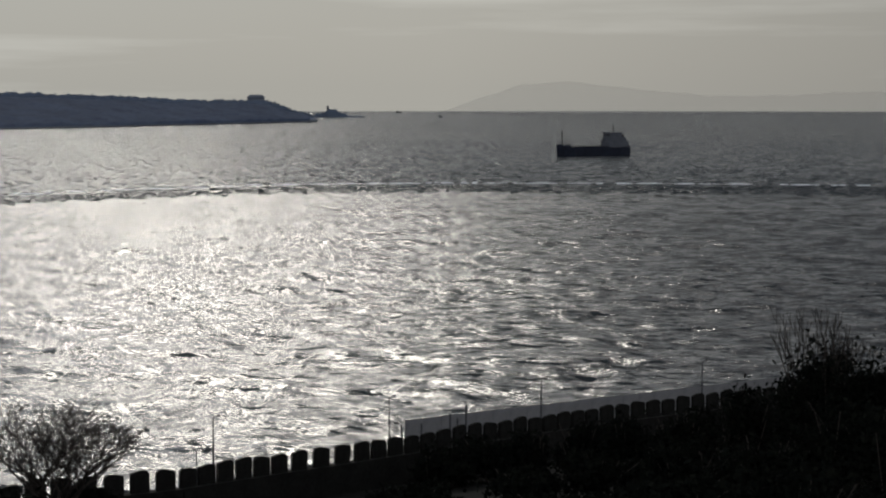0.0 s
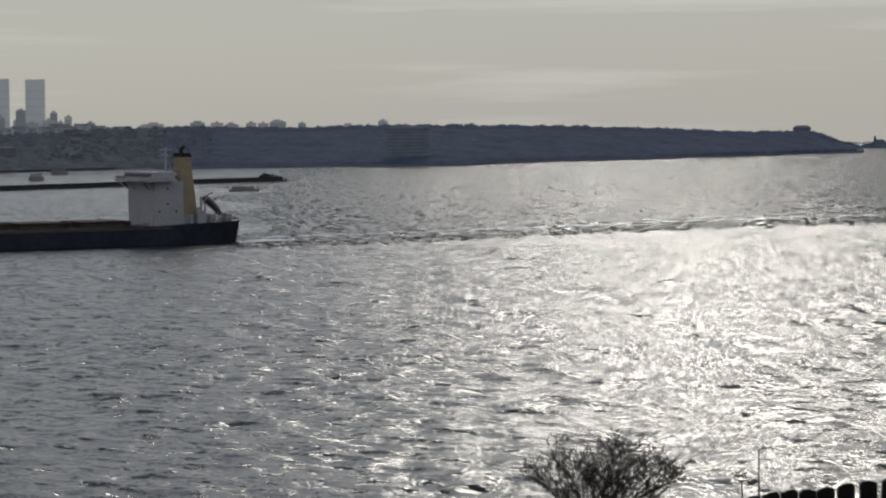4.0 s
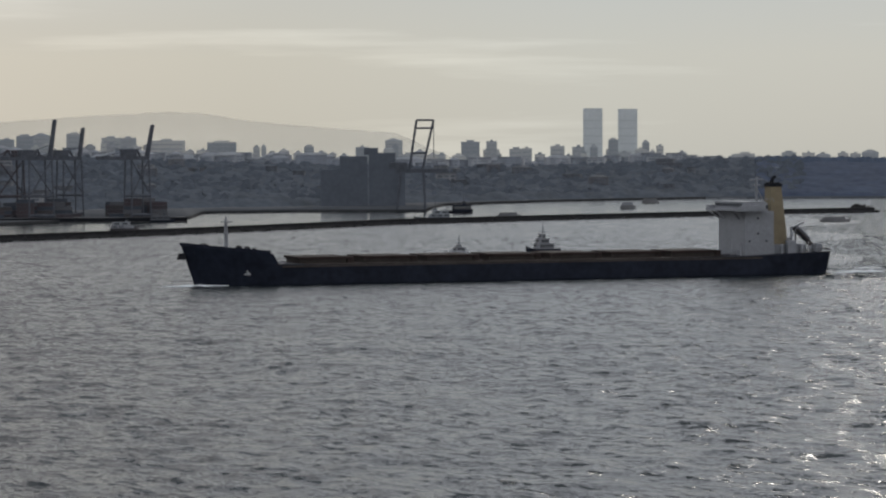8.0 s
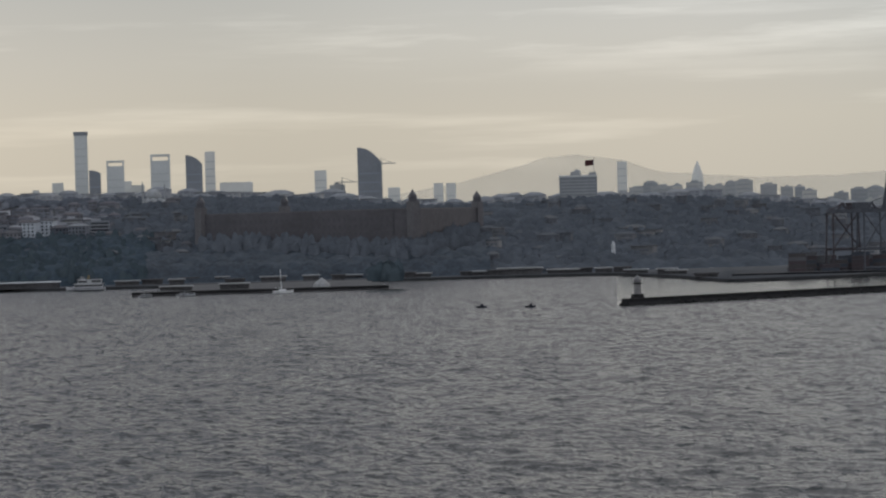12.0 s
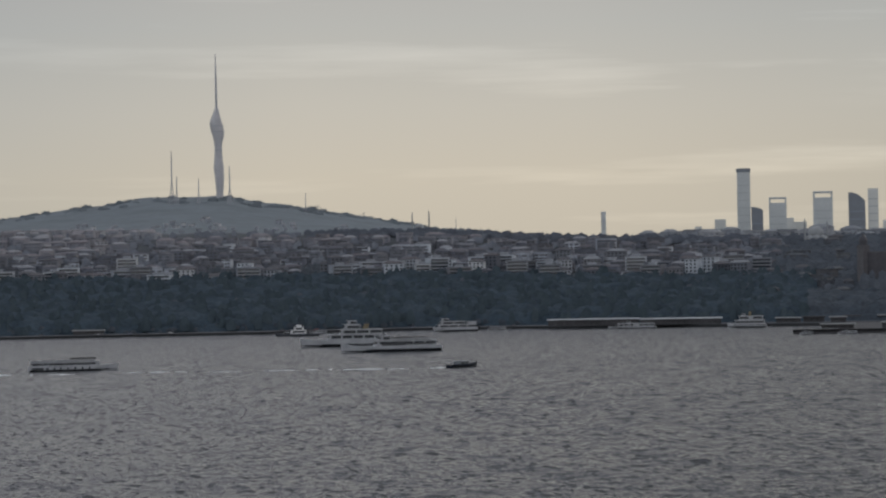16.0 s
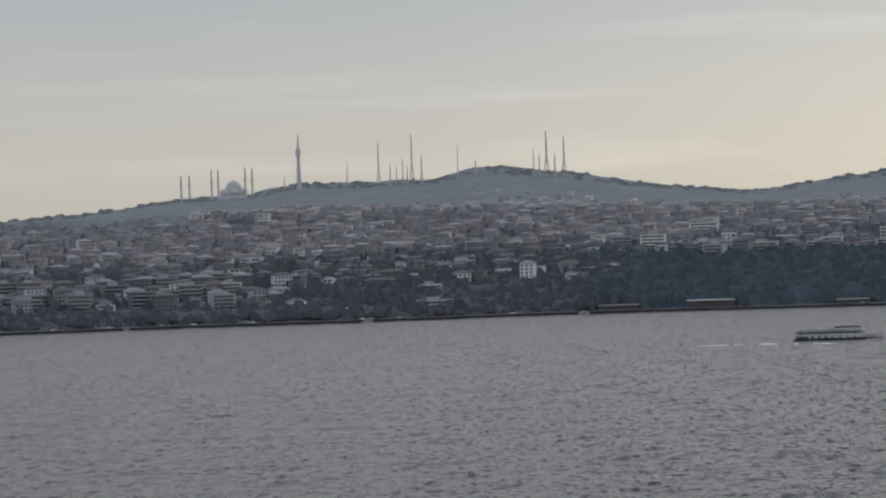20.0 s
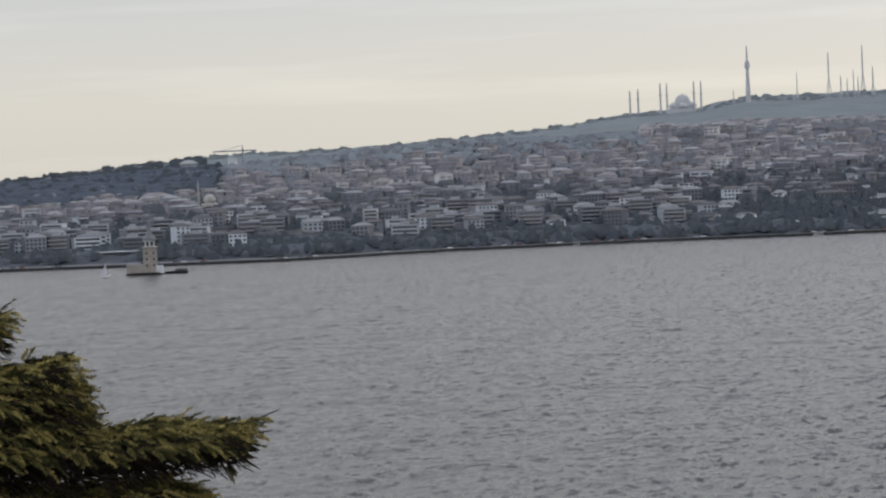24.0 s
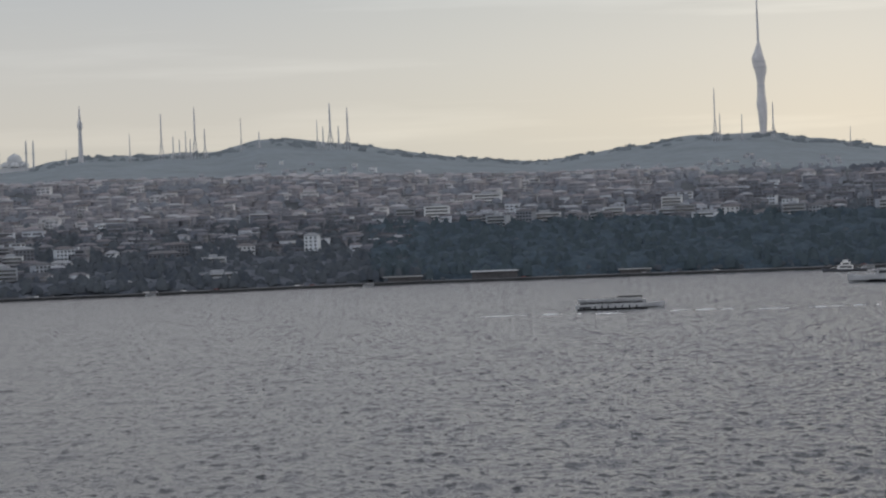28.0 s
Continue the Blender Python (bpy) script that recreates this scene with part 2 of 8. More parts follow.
# headland and harbour ground blued to carry haze, as their woods are
M_HEAD = material("headland_scrub", (0.078, 0.096, 0.128), 0.9, 0.015, 0.15)
M_PORT = material("harbour_scrub", (0.1, 0.108, 0.12), 0.9, 0.015, 0.2)
# mountain nearly as pale as the sky, with haze in the colour
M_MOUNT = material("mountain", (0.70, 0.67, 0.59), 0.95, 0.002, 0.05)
M_HULL = material("dark_hull", (0.013, 0.016, 0.025), 0.5, 0.08, 0.3)
# glass towers much paler than glass, to stand in for haze
M_TOWER = material("hazed_tower_glass", (0.470, 0.490, 0.488), 0.5, 0.05, 0.08)
M_STONE = material("quay_stone", (0.135, 0.135, 0.143), 0.9, 0.2, 0.35)


# ---- building blocks ----
def at(turn, far, z=0.0):
    a = radians(turn)
    return Vector((-math.sin(a) * far, math.cos(a) * far, z))


def high(far, rise):
    """The height of what stands far off at a rise, in degrees, over the eye's level."""
    return EYE + far * math.tan(radians(rise))


def part(name, bm, mat, parent, label="", spot=None):
    me = bpy.data.meshes.new(name)
    if isinstance(bm, bmesh.types.BMesh):
        bm.to_mesh(me)
        bm.free()
    else:
        me.from_pydata(*bm)
    me.materials.append(mat)
    ob = new(name, me)
    ob.parent = parent
    if spot is not None:
        ob.location = spot
    if label:
        ob["label"] = label
    return ob


def same(name, ob, parent, spot, turn=0.0):
    """One more piece on the mesh of another."""
    o = new(name, ob.data)
    o.parent = parent
    o.matrix_basis = pose(*spot, 0, 0, turn)
    return o


def thing(name, spot, turn, label, category, group="", kind=""):
    ob = new(name)
    ob.matrix_basis = Matrix.Translation(spot) @ pose(0, 0, 0, 0, 0, turn)
    return tagged(ob, label, category, group, kind)


def box(bm, x0, x1, y0, y1, z0, z1, top=1.0):
    """A box; top: how much narrower its upper face is."""
    cx, cy = (x0 + x1) / 2, (y0 + y1) / 2
    v = [bm.verts.new((x, y, z0)) for x, y in ((x0, y0), (x1, y0), (x1, y1), (x0, y1))]
    w = [bm.verts.new((cx + (x - cx) * top, cy + (y - cy) * top, z1)) for x, y in ((x0, y0), (x1, y0), (x1, y1), (x0, y1))]
    bm.faces.new(v[::-1])
    bm.faces.new(w)
    for i in range(4):
        bm.faces.new((v[i], v[(i + 1) % 4], w[(i + 1) % 4], w[i]))
    return bm


def boxes(*dims):
    bm = bmesh.new()
    for d in dims:
        box(bm, *d)
    return bm


def rings(levels, n=16, cap=True):
    """A turned form: levels of (z, radius) or (z, rx, ry, cx, cy)."""
    bm = bmesh.new()
    prev = None
    for level in levels:
        z, rx = level[:2]
        ry = level[2] if len(level) > 2 else rx
        cx, cy = level[3:5] if len(level) > 3 else (0, 0)
        ring = [bm.verts.new((cx + rx * math.cos(2 * math.pi * i / n), cy + ry * math.sin(2 * math.pi * i / n), z)) for i in range(n)]
        if prev:
            for i in range(n):
                bm.faces.new((prev[i], prev[(i + 1) % n], ring[(i + 1) % n], ring[i]))
        elif cap:
            bm.faces.new(ring[::-1])
        prev = ring
    if cap:
        bm.faces.new(prev)
    return bm


def bar(bm, a, b, r, n=6, r2=None):
    """A straight round bar between two points."""
    a, b = Vector(a), Vector(b)
    q = (b - a).to_track_quat("Z", "Y").to_matrix()
    r2 = r if r2 is None else r2
    lo = [bm.verts.new(a + q @ Vector((r * math.cos(2 * math.pi * i / n), r * math.sin(2 * math.pi * i / n), 0))) for i in range(n)]
    hi = [bm.verts.new(b + q @ Vector((r2 * math.cos(2 * math.pi * i / n), r2 * math.sin(2 * math.pi * i / n), 0))) for i in range(n)]
    for i in range(n):
        bm.faces.new((lo[i], lo[(i + 1) % n], hi[(i + 1) % n], hi[i]))
    bm.faces.new(lo[::-1])
    bm.faces.new(hi)
    return bm


def bars(list_of, n=6):
    bm = bmesh.new()
    for a, b, r in list_of:
        bar(bm, a, b, r, n)
    return bm


def loft(stations):
    """A skin through cross-sections, each a list of points of one length; ends closed."""
    bm = bmesh.new()
    prev = None
    for s in stations:
        ring = [bm.verts.new(p) for p in s]
        if prev:
            k = len(ring)
            for i in range(k):
                bm.faces.new((prev[i], prev[(i + 1) % k], ring[(i + 1) % k], ring[i]))
        else:
            first = ring
        prev = ring
    bm.faces.new(first[::-1])
    bm.faces.new(prev)
    bmesh.ops.recalc_face_normals(bm, faces=bm.faces)
    return bm


def mesh_of(name, co, tri, mats, which=None, normals=None):
    """A mesh from arrays of points and triangles or quads."""
    me = bpy.data.meshes.new(name)
    k = tri.shape[1]
    me.vertices.add(len(co))
    me.vertices.foreach_set("co", np.asarray(co, np.float32).ravel())
    me.loops.add(tri.size)
    me.loops.foreach_set("vertex_index", tri.astype(np.int32).ravel())
    me.polygons.add(len(tri))
    me.polygons.foreach_set("loop_start", np.arange(0, tri.size, k, dtype=np.int32))
    if which is not None:
        me.polygons.foreach_set("material_index", np.asarray(which, np.int32))
    for m in mats:
        me.materials.append(m)
    me.update(calc_edges=True)
    if normals is not None:
        me.normals_split_custom_set_from_vertices(normals)
    return me


# ---- sea ----
BREAKWATER = [(36.85, 1385), (33.5, 1462), (31.2, 1521), (26.9, 1670), (24.4, 1785), (20.9, 1890), (18.1, 1975), (16.26, 2050), (14.6, 2105)]
WAKE = [(15.6, 1052), (13, 1075), (11, 1105), (9, 1140), (6, 1195), (3.3, 1244), (0, 1260), (-4, 1255), (-8.4, 1240), (-14, 1235)]


WAVE_SLOPE = 0.125


def waves(x, y, r):
    """Wind waves as a sum of many trains with drawn-up crests: shifts in x and y, and heights."""
    dx, dy, z, group = (np.zeros_like(x) for _ in range(4))
    # long slow swings that gather the waves into groups
    for i in range(12):
        k, way = 2 * math.pi / r.uniform(14, 48), r.uniform(0, 6.283)
        group += np.cos(k * (math.cos(way) * x + math.sin(way) * y) + r.uniform(0, 6.283)) * math.sqrt(2 / 12)
    group = np.clip(0.9 + 0.25 * group, 0.4, 1.6)
    for i in range(44):
        length = 3.0 * (15.0 / 3.0) ** ((i + 0.5) / 44)
        way = math.radians(68) + r.normal(0, 0.7)
        k = 2 * math.pi / length
        tall = WAVE_SLOPE / k * math.sqrt(2.0 / 44) * (1.15 if 4 < length < 9 else 0.85)
        ph = k * (math.cos(way) * x + math.sin(way) * y) + r.uniform(0, 6.283)
        t = tall * group
        z += t * np.cos(ph)
        t *= -1.25 * np.sin(ph)
        dx += t * math.cos(way)
        dy += t * math.sin(way)
    return dx, dy, z


def make_sea():
    turns = np.concatenate([np.arange(-11, 92, 0.15), np.arange(92, 348.9, 4.0)])
    steps = np.concatenate([(60, 180, 280), np.arange(300, 650, 1.15), np.arange(650, 1000, 1.9), np.arange(1000, 1500, 3.2), np.arange(1500, 2300, 5.0), (2300, 2400, 3000, 3600, 4600, 4940)])
    n = len(turns)
    rr, aa = np.meshgrid(steps, turns, indexing="ij")
    x, y = -np.sin(np.radians(aa)) * rr, np.cos(np.radians(aa)) * rr
    dx, dy, z = waves(x, y, np.random.default_rng(21))
    # the open strait is rough; the water fades to calm far off, behind the breakwater and out of sight
    rough = np.interp(rr, [280, 300, 1500, 2300, 2400], [0, 1, 0.95, 0.5, 0]) * np.interp(aa, [-11, -10.5, 91, 92], [0, 1, 1, 0])
    b = np.array(BREAKWATER)[::-1]
    inside = (aa > 14.6) & (aa < 36.9) & (rr > np.interp(aa, b[:, 0], b[:, 1]))
    wk = np.array(WAKE)[::-1]
    off = rr - np.interp(aa, wk[:, 0], wk[:, 1]) + 42
    trail = (aa < 15.6) & (np.abs(off) < np.interp(aa, [-14, 15.6], [58, 24]) * (1 + 0.25 * np.sin(aa * 7.3) + 0.15 * np.sin(aa * 23)))
    sheltered = (aa < 15.5 + 0.8 * np.sin(rr * 0.02)) & (off > 0)
    rough = np.where(inside, 0.1, rough * np.where(trail, 1.7, 1.0))
    co = np.stack([x + dx * rough, y + dy * rough, z * rough], 2).reshape(-1, 3)
    co = np.concatenate([co, [(0, 0, 0)]])
    i, j = np.meshgrid(np.arange(len(steps) - 1), np.arange(n), indexing="ij")
    k = (j + 1) % n
    quads = np.stack([i * n + j, (i + 1) * n + j, (i + 1) * n + k, i * n + k], 2).reshape(-1, 4)[:, ::-1]
    which = np.where(inside[:-1], 2, np.where(trail[:-1], 1, np.where(sheltered[:-1], 3, 0))).reshape(-1)
    me = mesh_of("water", co, quads, [M_SEA, M_CHOP, M_CALM, M_LEE], which)
    me.polygons.foreach_set("use_smooth", np.ones(len(quads), bool))
    tagged(new("water", me), "choppy grey strait glittering under a veiled sun", "sea", kind="structure")


make_sea()

# ---- land across the strait ----
SHORE = [(2.6, 3450), (4, 3290), (6.7, 3048), (10, 2831), (11.3, 2690), (14.3, 2725), (18, 2738), (20.9, 2611), (22.7, 2486), (23.5, 2420), (23.8, 2165), (26.5, 2185),
         (28.4, 2150), (28.7, 1945), (31.2, 1900), (32.5, 1835), (34.7, 1796), (35.9, 1976), (37, 2093), (39.3, 2110), (41.5, 2105), (47.3, 2110),
         (51, 2174), (54.5, 2200), (58, 2163), (62.7, 2165), (66, 2185), (69, 2164), (72, 2125), (75.5, 2130), (79, 2098), (82.4, 1995), (84.6, 2010), (88, 2060), (96, 2120)]
FOOT = [(2.6, 3455), (4, 3295), (6.7, 3054), (10, 2838), (11.3, 2700), (14.3, 2735), (18, 2750), (20.9, 2640), (23, 2520), (26.5, 2330), (30, 2260), (34, 2200), (39, 2150), (44, 2150), (51, 2195),
        (54.5, 2225), (58, 2190), (62.7, 2190), (66, 2205), (69, 2185), (72, 2145), (75.5, 2150), (79, 2125), (82.4, 2050), (84.6, 2075), (88, 2120), (96, 2180)]
CREST = [(2.6, -0.68), (3.2, -0.54), (3.6, -0.38), (4.3, -0.36), (5.5, -0.34), (6.7, -0.28), (8.8, -0.21), (10.6, -0.17), (12.5, -0.16), (14.3, -0.19), (17, -0.16), (19, -0.24), (21, -0.3),
         (23.2, -0.36), (24.4, -0.3), (26.7, -0.26), (29, -0.19), (32.3, -0.04), (34.6, 0.18), (37, 0.3), (39, 0.24), (41, 0.22), (43.6, 0.48), (45.4, 0.52),
         (48, 0.52), (51, 0.6), (54.5, 0.8), (58, 0.8), (61, 0.8), (64, 0.85), (67.3, 0.9), (72, 0.98), (75.5, 0.98), (79, 0.95), (81, 0.85), (84, 0.62), (88, 0.42), (96, 0.3)]
RIDGE = [(2.6, -0.8), (14, -0.45), (34, -0.1), (43, 0.2), (47.9, 0.53), (51, 0.62), (53.3, 0.8), (54.5, 0.97), (56.2, 1.28), (57.7, 1.51), (58.7, 1.68), (60.3, 1.663), (61.1, 1.54), (62.6, 1.354), (63.3, 1.25), (65, 1.4), (66.4, 1.61), (67.3, 1.79), (67.8, 1.82), (68.7, 1.94), (69.3, 1.9), (70, 1.72), (71.8, 1.695), (72.8, 1.69), (73.5, 1.6), (73.9, 1.49), (75.2, 1.47), (76.3, 1.3), (77.8, 1.16), (79.5, 1.066), (81, 0.985), (83.3, 0.97), (84.4, 0.9), (86, 0.76), (88, 0.6), (96, 0.42)]
FAR = 4600.0


def crest_far(turn):
    return along(turn, [(2.6, 3590), (8, 3290), (14, 3160), (22, 3060), (30, 2800), (45, 2780), (60, 3030), (96, 3020)])


def rise_of(turn, far):
    """The ground's rise over the eye's level, in degrees."""
    d0, d1 = along(turn, FOOT), crest_far(turn)
    if far <= d0:
        return math.degrees(math.atan((2.0 - EYE) / far))
    s0 = math.degrees(math.atan((2.0 - EYE) / d0))
    if far <= d1:
        k = (far - d0) / (d1 - d0)
        return s0 + (along(turn, CREST) - s0) * (0.75 * k + 0.25 * math.sin(k * math.pi / 2))
    k = min((far - d1) / (FAR - d1), 1.05)
    c, r = along(turn, CREST), along(turn, RIDGE)
    return c + (r - c) * k ** 1.25 - 0.10 * math.sin(math.pi * min(k, 1))


def ground_z(turn, far):
    return high(far, rise_of(turn, far))


def far_at(turn, rise):
    """How far off the ground reaches a rise."""
    lo, hi = along(turn, SHORE), FAR
    if rise_of(turn, crest_far(turn)) > rise:
        hi = crest_far(turn)
    for _ in range(40):
        mid = (lo + hi) / 2
        lo, hi = (mid, hi) if rise_of(turn, mid) < rise else (lo, mid)
    return lo


def make_land():
    turns = np.arange(2.6, 96.01, 0.2)
    ks = [0, 0.04, 0.1, 0.2, 0.32, 0.45, 0.6, 0.75, 0.88, 1.0]
    verts, rows = [], []
    for a in turns:
        d0, d1 = along(a, SHORE), crest_far(a)
        df = along(a, FOOT)
        fars = [d0] + [df + (d1 - df) * k for k in ks] + [d1 + (FAR - d1) * k for k in (0.06, 0.15, 0.28, 0.42, 0.56, 0.7, 0.82, 0.92, 1.0)]
        row = [at(a, d0, -2.0)]
        row += [at(a, d, ground_z(a, d) + (3.0 * noise.noise((a * 2.1, d * 0.012, 0)) if d > df + 60 else 0)) for d in fars]
        row.append(at(a, FAR + 180, ground_z(a, FAR) - 60))
        row.append(at(a, FAR + 200, -2.0))
        rows.append(range(len(verts), len(verts) + len(row)))
        verts += row
    faces = []
    for p, q in zip(rows, rows[1:]):
        faces += [(p[i], p[i + 1], q[i + 1], q[i]) for i in range(len(p) - 1)]
    faces += [tuple(rows[0]), tuple(reversed(rows[-1]))]
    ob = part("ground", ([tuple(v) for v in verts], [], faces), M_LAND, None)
    # the far range has its own colour, blued for haze; the coast zones theirs
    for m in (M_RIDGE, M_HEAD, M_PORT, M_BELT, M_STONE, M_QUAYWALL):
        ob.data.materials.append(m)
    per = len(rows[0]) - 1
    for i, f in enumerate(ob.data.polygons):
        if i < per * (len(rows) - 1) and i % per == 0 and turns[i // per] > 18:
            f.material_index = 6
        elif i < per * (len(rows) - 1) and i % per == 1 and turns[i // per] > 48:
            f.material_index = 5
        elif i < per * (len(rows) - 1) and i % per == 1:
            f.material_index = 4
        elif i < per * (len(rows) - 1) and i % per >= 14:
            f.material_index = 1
        elif i < per * (len(rows) - 1) and turns[i // per] < 48 and i % per > 1:
            f.material_index = 2 if turns[i // per] < 17 else 3
        elif i < per * (len(rows) - 1) and turns[i // per] < 68 and 1 < i % per < 7:
            f.material_index = 4
        f.use_smooth = True
    tagged(ob, "built-up hills falling to a stone quay across the strait", "land", kind="structure")


make_land()


# ---- woods and houses of the far shore ----
rng = np.random.default_rng(7)
OCT = np.array([(1, 0, 0), (0, 1, 0), (-1, 0, 0), (0, -1, 0), (0, 0, 1), (0, 0, -1)], float)
OCT_F = np.array([(0, 1, 4), (1, 2, 4), (2, 3, 4), (3, 0, 4), (1, 0, 5), (2, 1, 5), (3, 2, 5), (0, 3, 5)])


DOME = np.array([(math.cos(e) * math.cos(q * math.pi / 3 + e), math.cos(e) * math.sin(q * math.pi / 3 + e), math.sin(e)) for e in (-0.5, 0.1, 0.75) for q in range(6)] + [(0, 0, 1.0)])
DOME_F = np.array([t for v in (0, 6) for q in range(6) for t in ((v + q, v + (q + 1) % 6, v + 6 + q), (v + (q + 1) % 6, v + 6 + (q + 1) % 6, v + 6 + q))] + [(12 + q, 12 + (q + 1) % 6, 18) for q in range(6)])


def crowns(name, spots, mat, label, lumps=60):
    """Many tree crowns in one: each a rounded heap of small uneven leaf clumps. Spots: x, y, z of the foot, radius, height."""
    s = np.asarray(spots, float)
    n, k = len(s), int(lumps * 2.2)
    u = rng.normal(size=(n, k, 3))
    u[..., 2] = np.abs(u[..., 2]) - 0.2
    u /= np.linalg.norm(u, axis=2, keepdims=True)
    u *= rng.uniform(0.84, 1.02, (n, k, 1))
    u *= 1 + 0.22 * np.sin(u[..., :1] * 5 + rng.uniform(0, 6, (n, 1, 1))) * np.cos(u[..., 1:2] * 4 + u[..., 2:] * 5)
    centre = np.empty((n, k, 3))
    centre[..., :2] = s[:, None, :2] + u[..., :2] * s[:, None, 3:4] * 0.95
    centre[..., 2] = s[:, None, 2] + s[:, None, 4] * (0.5 + 0.48 * u[..., 2])
    size = s[:, None, 3] * rng.uniform(0.7, 1.3, (n, k)) * 1.75 / k ** 0.5
    # each clump a small face set roughly like a shingle on the crown; it shades as the crown does
    out = u + rng.normal(0, 0.22, u.shape)
    out /= np.linalg.norm(out, axis=2, keepdims=True) + 1e-6
    e1 = np.cross(out, rng.normal(size=u.shape))
    e1 /= np.linalg.norm(e1, axis=2, keepdims=True) + 1e-6
    e2 = np.cross(out, e1)
    size = size[..., None] * 0.9
    p = np.stack([centre + e1 * size, centre - e1 * size * 0.5 + e2 * size * 0.87, centre - e1 * size * 0.5 - e2 * size * 0.87], 2)
    open_side = -s[:, None, :3] * np.array((1, 1, 0))
    open_side /= np.linalg.norm(open_side, axis=2, keepdims=True)
    turned = (np.cross(p[:, :, 1] - p[:, :, 0], p[:, :, 2] - p[:, :, 0]) * (open_side + np.array((0, 0, 0.3)))).sum(2) < 0
    p[turned] = p[turned][:, ::-1]
    nor = out * 0.1 + open_side * 0.45 + np.array((0, 0, 0.5))
    nor /= np.linalg.norm(nor, axis=2, keepdims=True) + 1e-6
    # a close inner body of leaves, so that no light shows through
    q = DOME * np.array((0.93, 0.93, 0.46))
    core = np.empty((n, 19, 3))
    core[..., :2] = s[:, None, :2] + q[None, :, :2] * s[:, None, 3:4]
    core[..., 2] = s[:, None, 2] + s[:, None, 4] * (0.5 + q[None, :, 2])
    co = np.concatenate([p.reshape(-1, 3), core.reshape(-1, 3)])
    m = n * k * 3
    f = np.concatenate([np.arange(m).reshape(-1, 3), (DOME_F[None] + m + 19 * np.arange(n)[:, None, None]).reshape(-1, 3)])
    up = DOME[None] * 0.1 + open_side * 0.45 + np.array((0, 0, 0.5))
    up /= np.linalg.norm(up, axis=2, keepdims=True)
    ob = new(name, mesh_of(name, co, f, [mat], normals=np.concatenate([np.repeat(nor.reshape(-1, 3), 3, 0), up.reshape(-1, 3)])))
    return tagged(ob, label, "trees", kind="stuff")


def wood(name, count, turns, rises, radius, tall, mat, label, lumps=22, sink=0.0, groves=False):
    """A wood over the ground between two turns and, as fractions of the slope, two rises."""
    spots = []
    for _ in range(count):
        a, k = random.uniform(*turns), random.uniform(*rises)
        while groves and noise.noise((a * 1.1, k * 7, 3)) < 0.08 and random.random() < 0.85:
            a, k = random.uniform(*turns), random.uniform(*rises)
        d0, d1 = along(a, FOOT), crest_far(a)
        d = d0 + (d1 - d0) * k if k <= 1 else d1 + (FAR - d1) * (k - 1)
        r, h = random.uniform(*radius), random.uniform(*tall)
        p = at(a, d)
        spots.append((p.x, p.y, ground_z(a, d) - 0.5 - sink, r, h))
    return crowns(name, spots, mat, label, lumps)


M_WOOD = islands("shore_trees", [(0.047, 0.063, 0.075), (0.051, 0.068, 0.080), (0.056, 0.073, 0.084), (0.049, 0.066, 0.077)])
M_WOOD_GARDEN = islands("garden_leaves", [(0.061, 0.070, 0.083), (0.066, 0.076, 0.087), (0.071, 0.081, 0.093), (0.056, 0.066, 0.082)])
# headland and harbour leaves lifted and blued: haze in the colour
M_WOOD_HEAD = islands("headland_trees", [(0.082, 0.103, 0.142), (0.085, 0.108, 0.146), (0.089, 0.110, 0.151)])
M_WOOD_PORT = islands("port_trees", [(0.082, 0.093, 0.11), (0.088, 0.099, 0.116), (0.094, 0.106, 0.123)])
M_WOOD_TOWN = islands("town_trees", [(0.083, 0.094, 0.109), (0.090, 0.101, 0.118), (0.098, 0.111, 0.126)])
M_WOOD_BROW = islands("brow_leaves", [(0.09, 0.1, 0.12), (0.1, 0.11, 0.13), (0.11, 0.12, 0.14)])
# ridge and crest leaves in pale blue-grey, with haze in the colour
M_WOOD_RIDGE = islands("hazed_ridge_trees", [(0.142, 0.163, 0.179), (0.148, 0.170, 0.186), (0.155, 0.177, 0.193)])
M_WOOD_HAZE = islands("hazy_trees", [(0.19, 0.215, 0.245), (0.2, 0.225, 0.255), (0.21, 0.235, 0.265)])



def canopy(name, turns, mat, label, step=0.06, rows=64, reach=(0.0, 1.04), lift=2.2, swell=1.5):
    """A closed canopy of treetops over the slope: one uneven skin of rounded crowns."""
    cols = np.arange(turns[0], turns[1], step)
    ks = np.linspace(*reach, rows)
    co = []
    for a in cols:
        d0, d1 = along(a, FOOT), crest_far(a)
        for k in ks:
            d = d0 + (d1 - d0) * k
            p = at(a, d)
            q = p * 0.085
            bump = 1.0 - noise.voronoi((q.x, q.y, 0))[0][0] ** 2 * 2.2
            up = lift + swell * bump + 1.6 * noise.noise(p * 0.02)
            co.append((p.x, p.y, ground_z(a, d) + up * min(1.0, (k - reach[0]) * 40 - 0.1)))
    n, m = rows, len(cols)
    i, j = np.meshgrid(np.arange(m - 1), np.arange(n - 1), indexing="ij")
    quads = np.stack([i * n + j, (i + 1) * n + j, (i + 1) * n + j + 1, i * n + j + 1], 2).reshape(-1, 4)[:, ::-1]
    me = mesh_of(name, np.array(co), quads, [mat])
    me.polygons.foreach_set("use_smooth", np.ones(len(quads), bool))
    return tagged(new(name, me), label, "trees", kind="stuff")


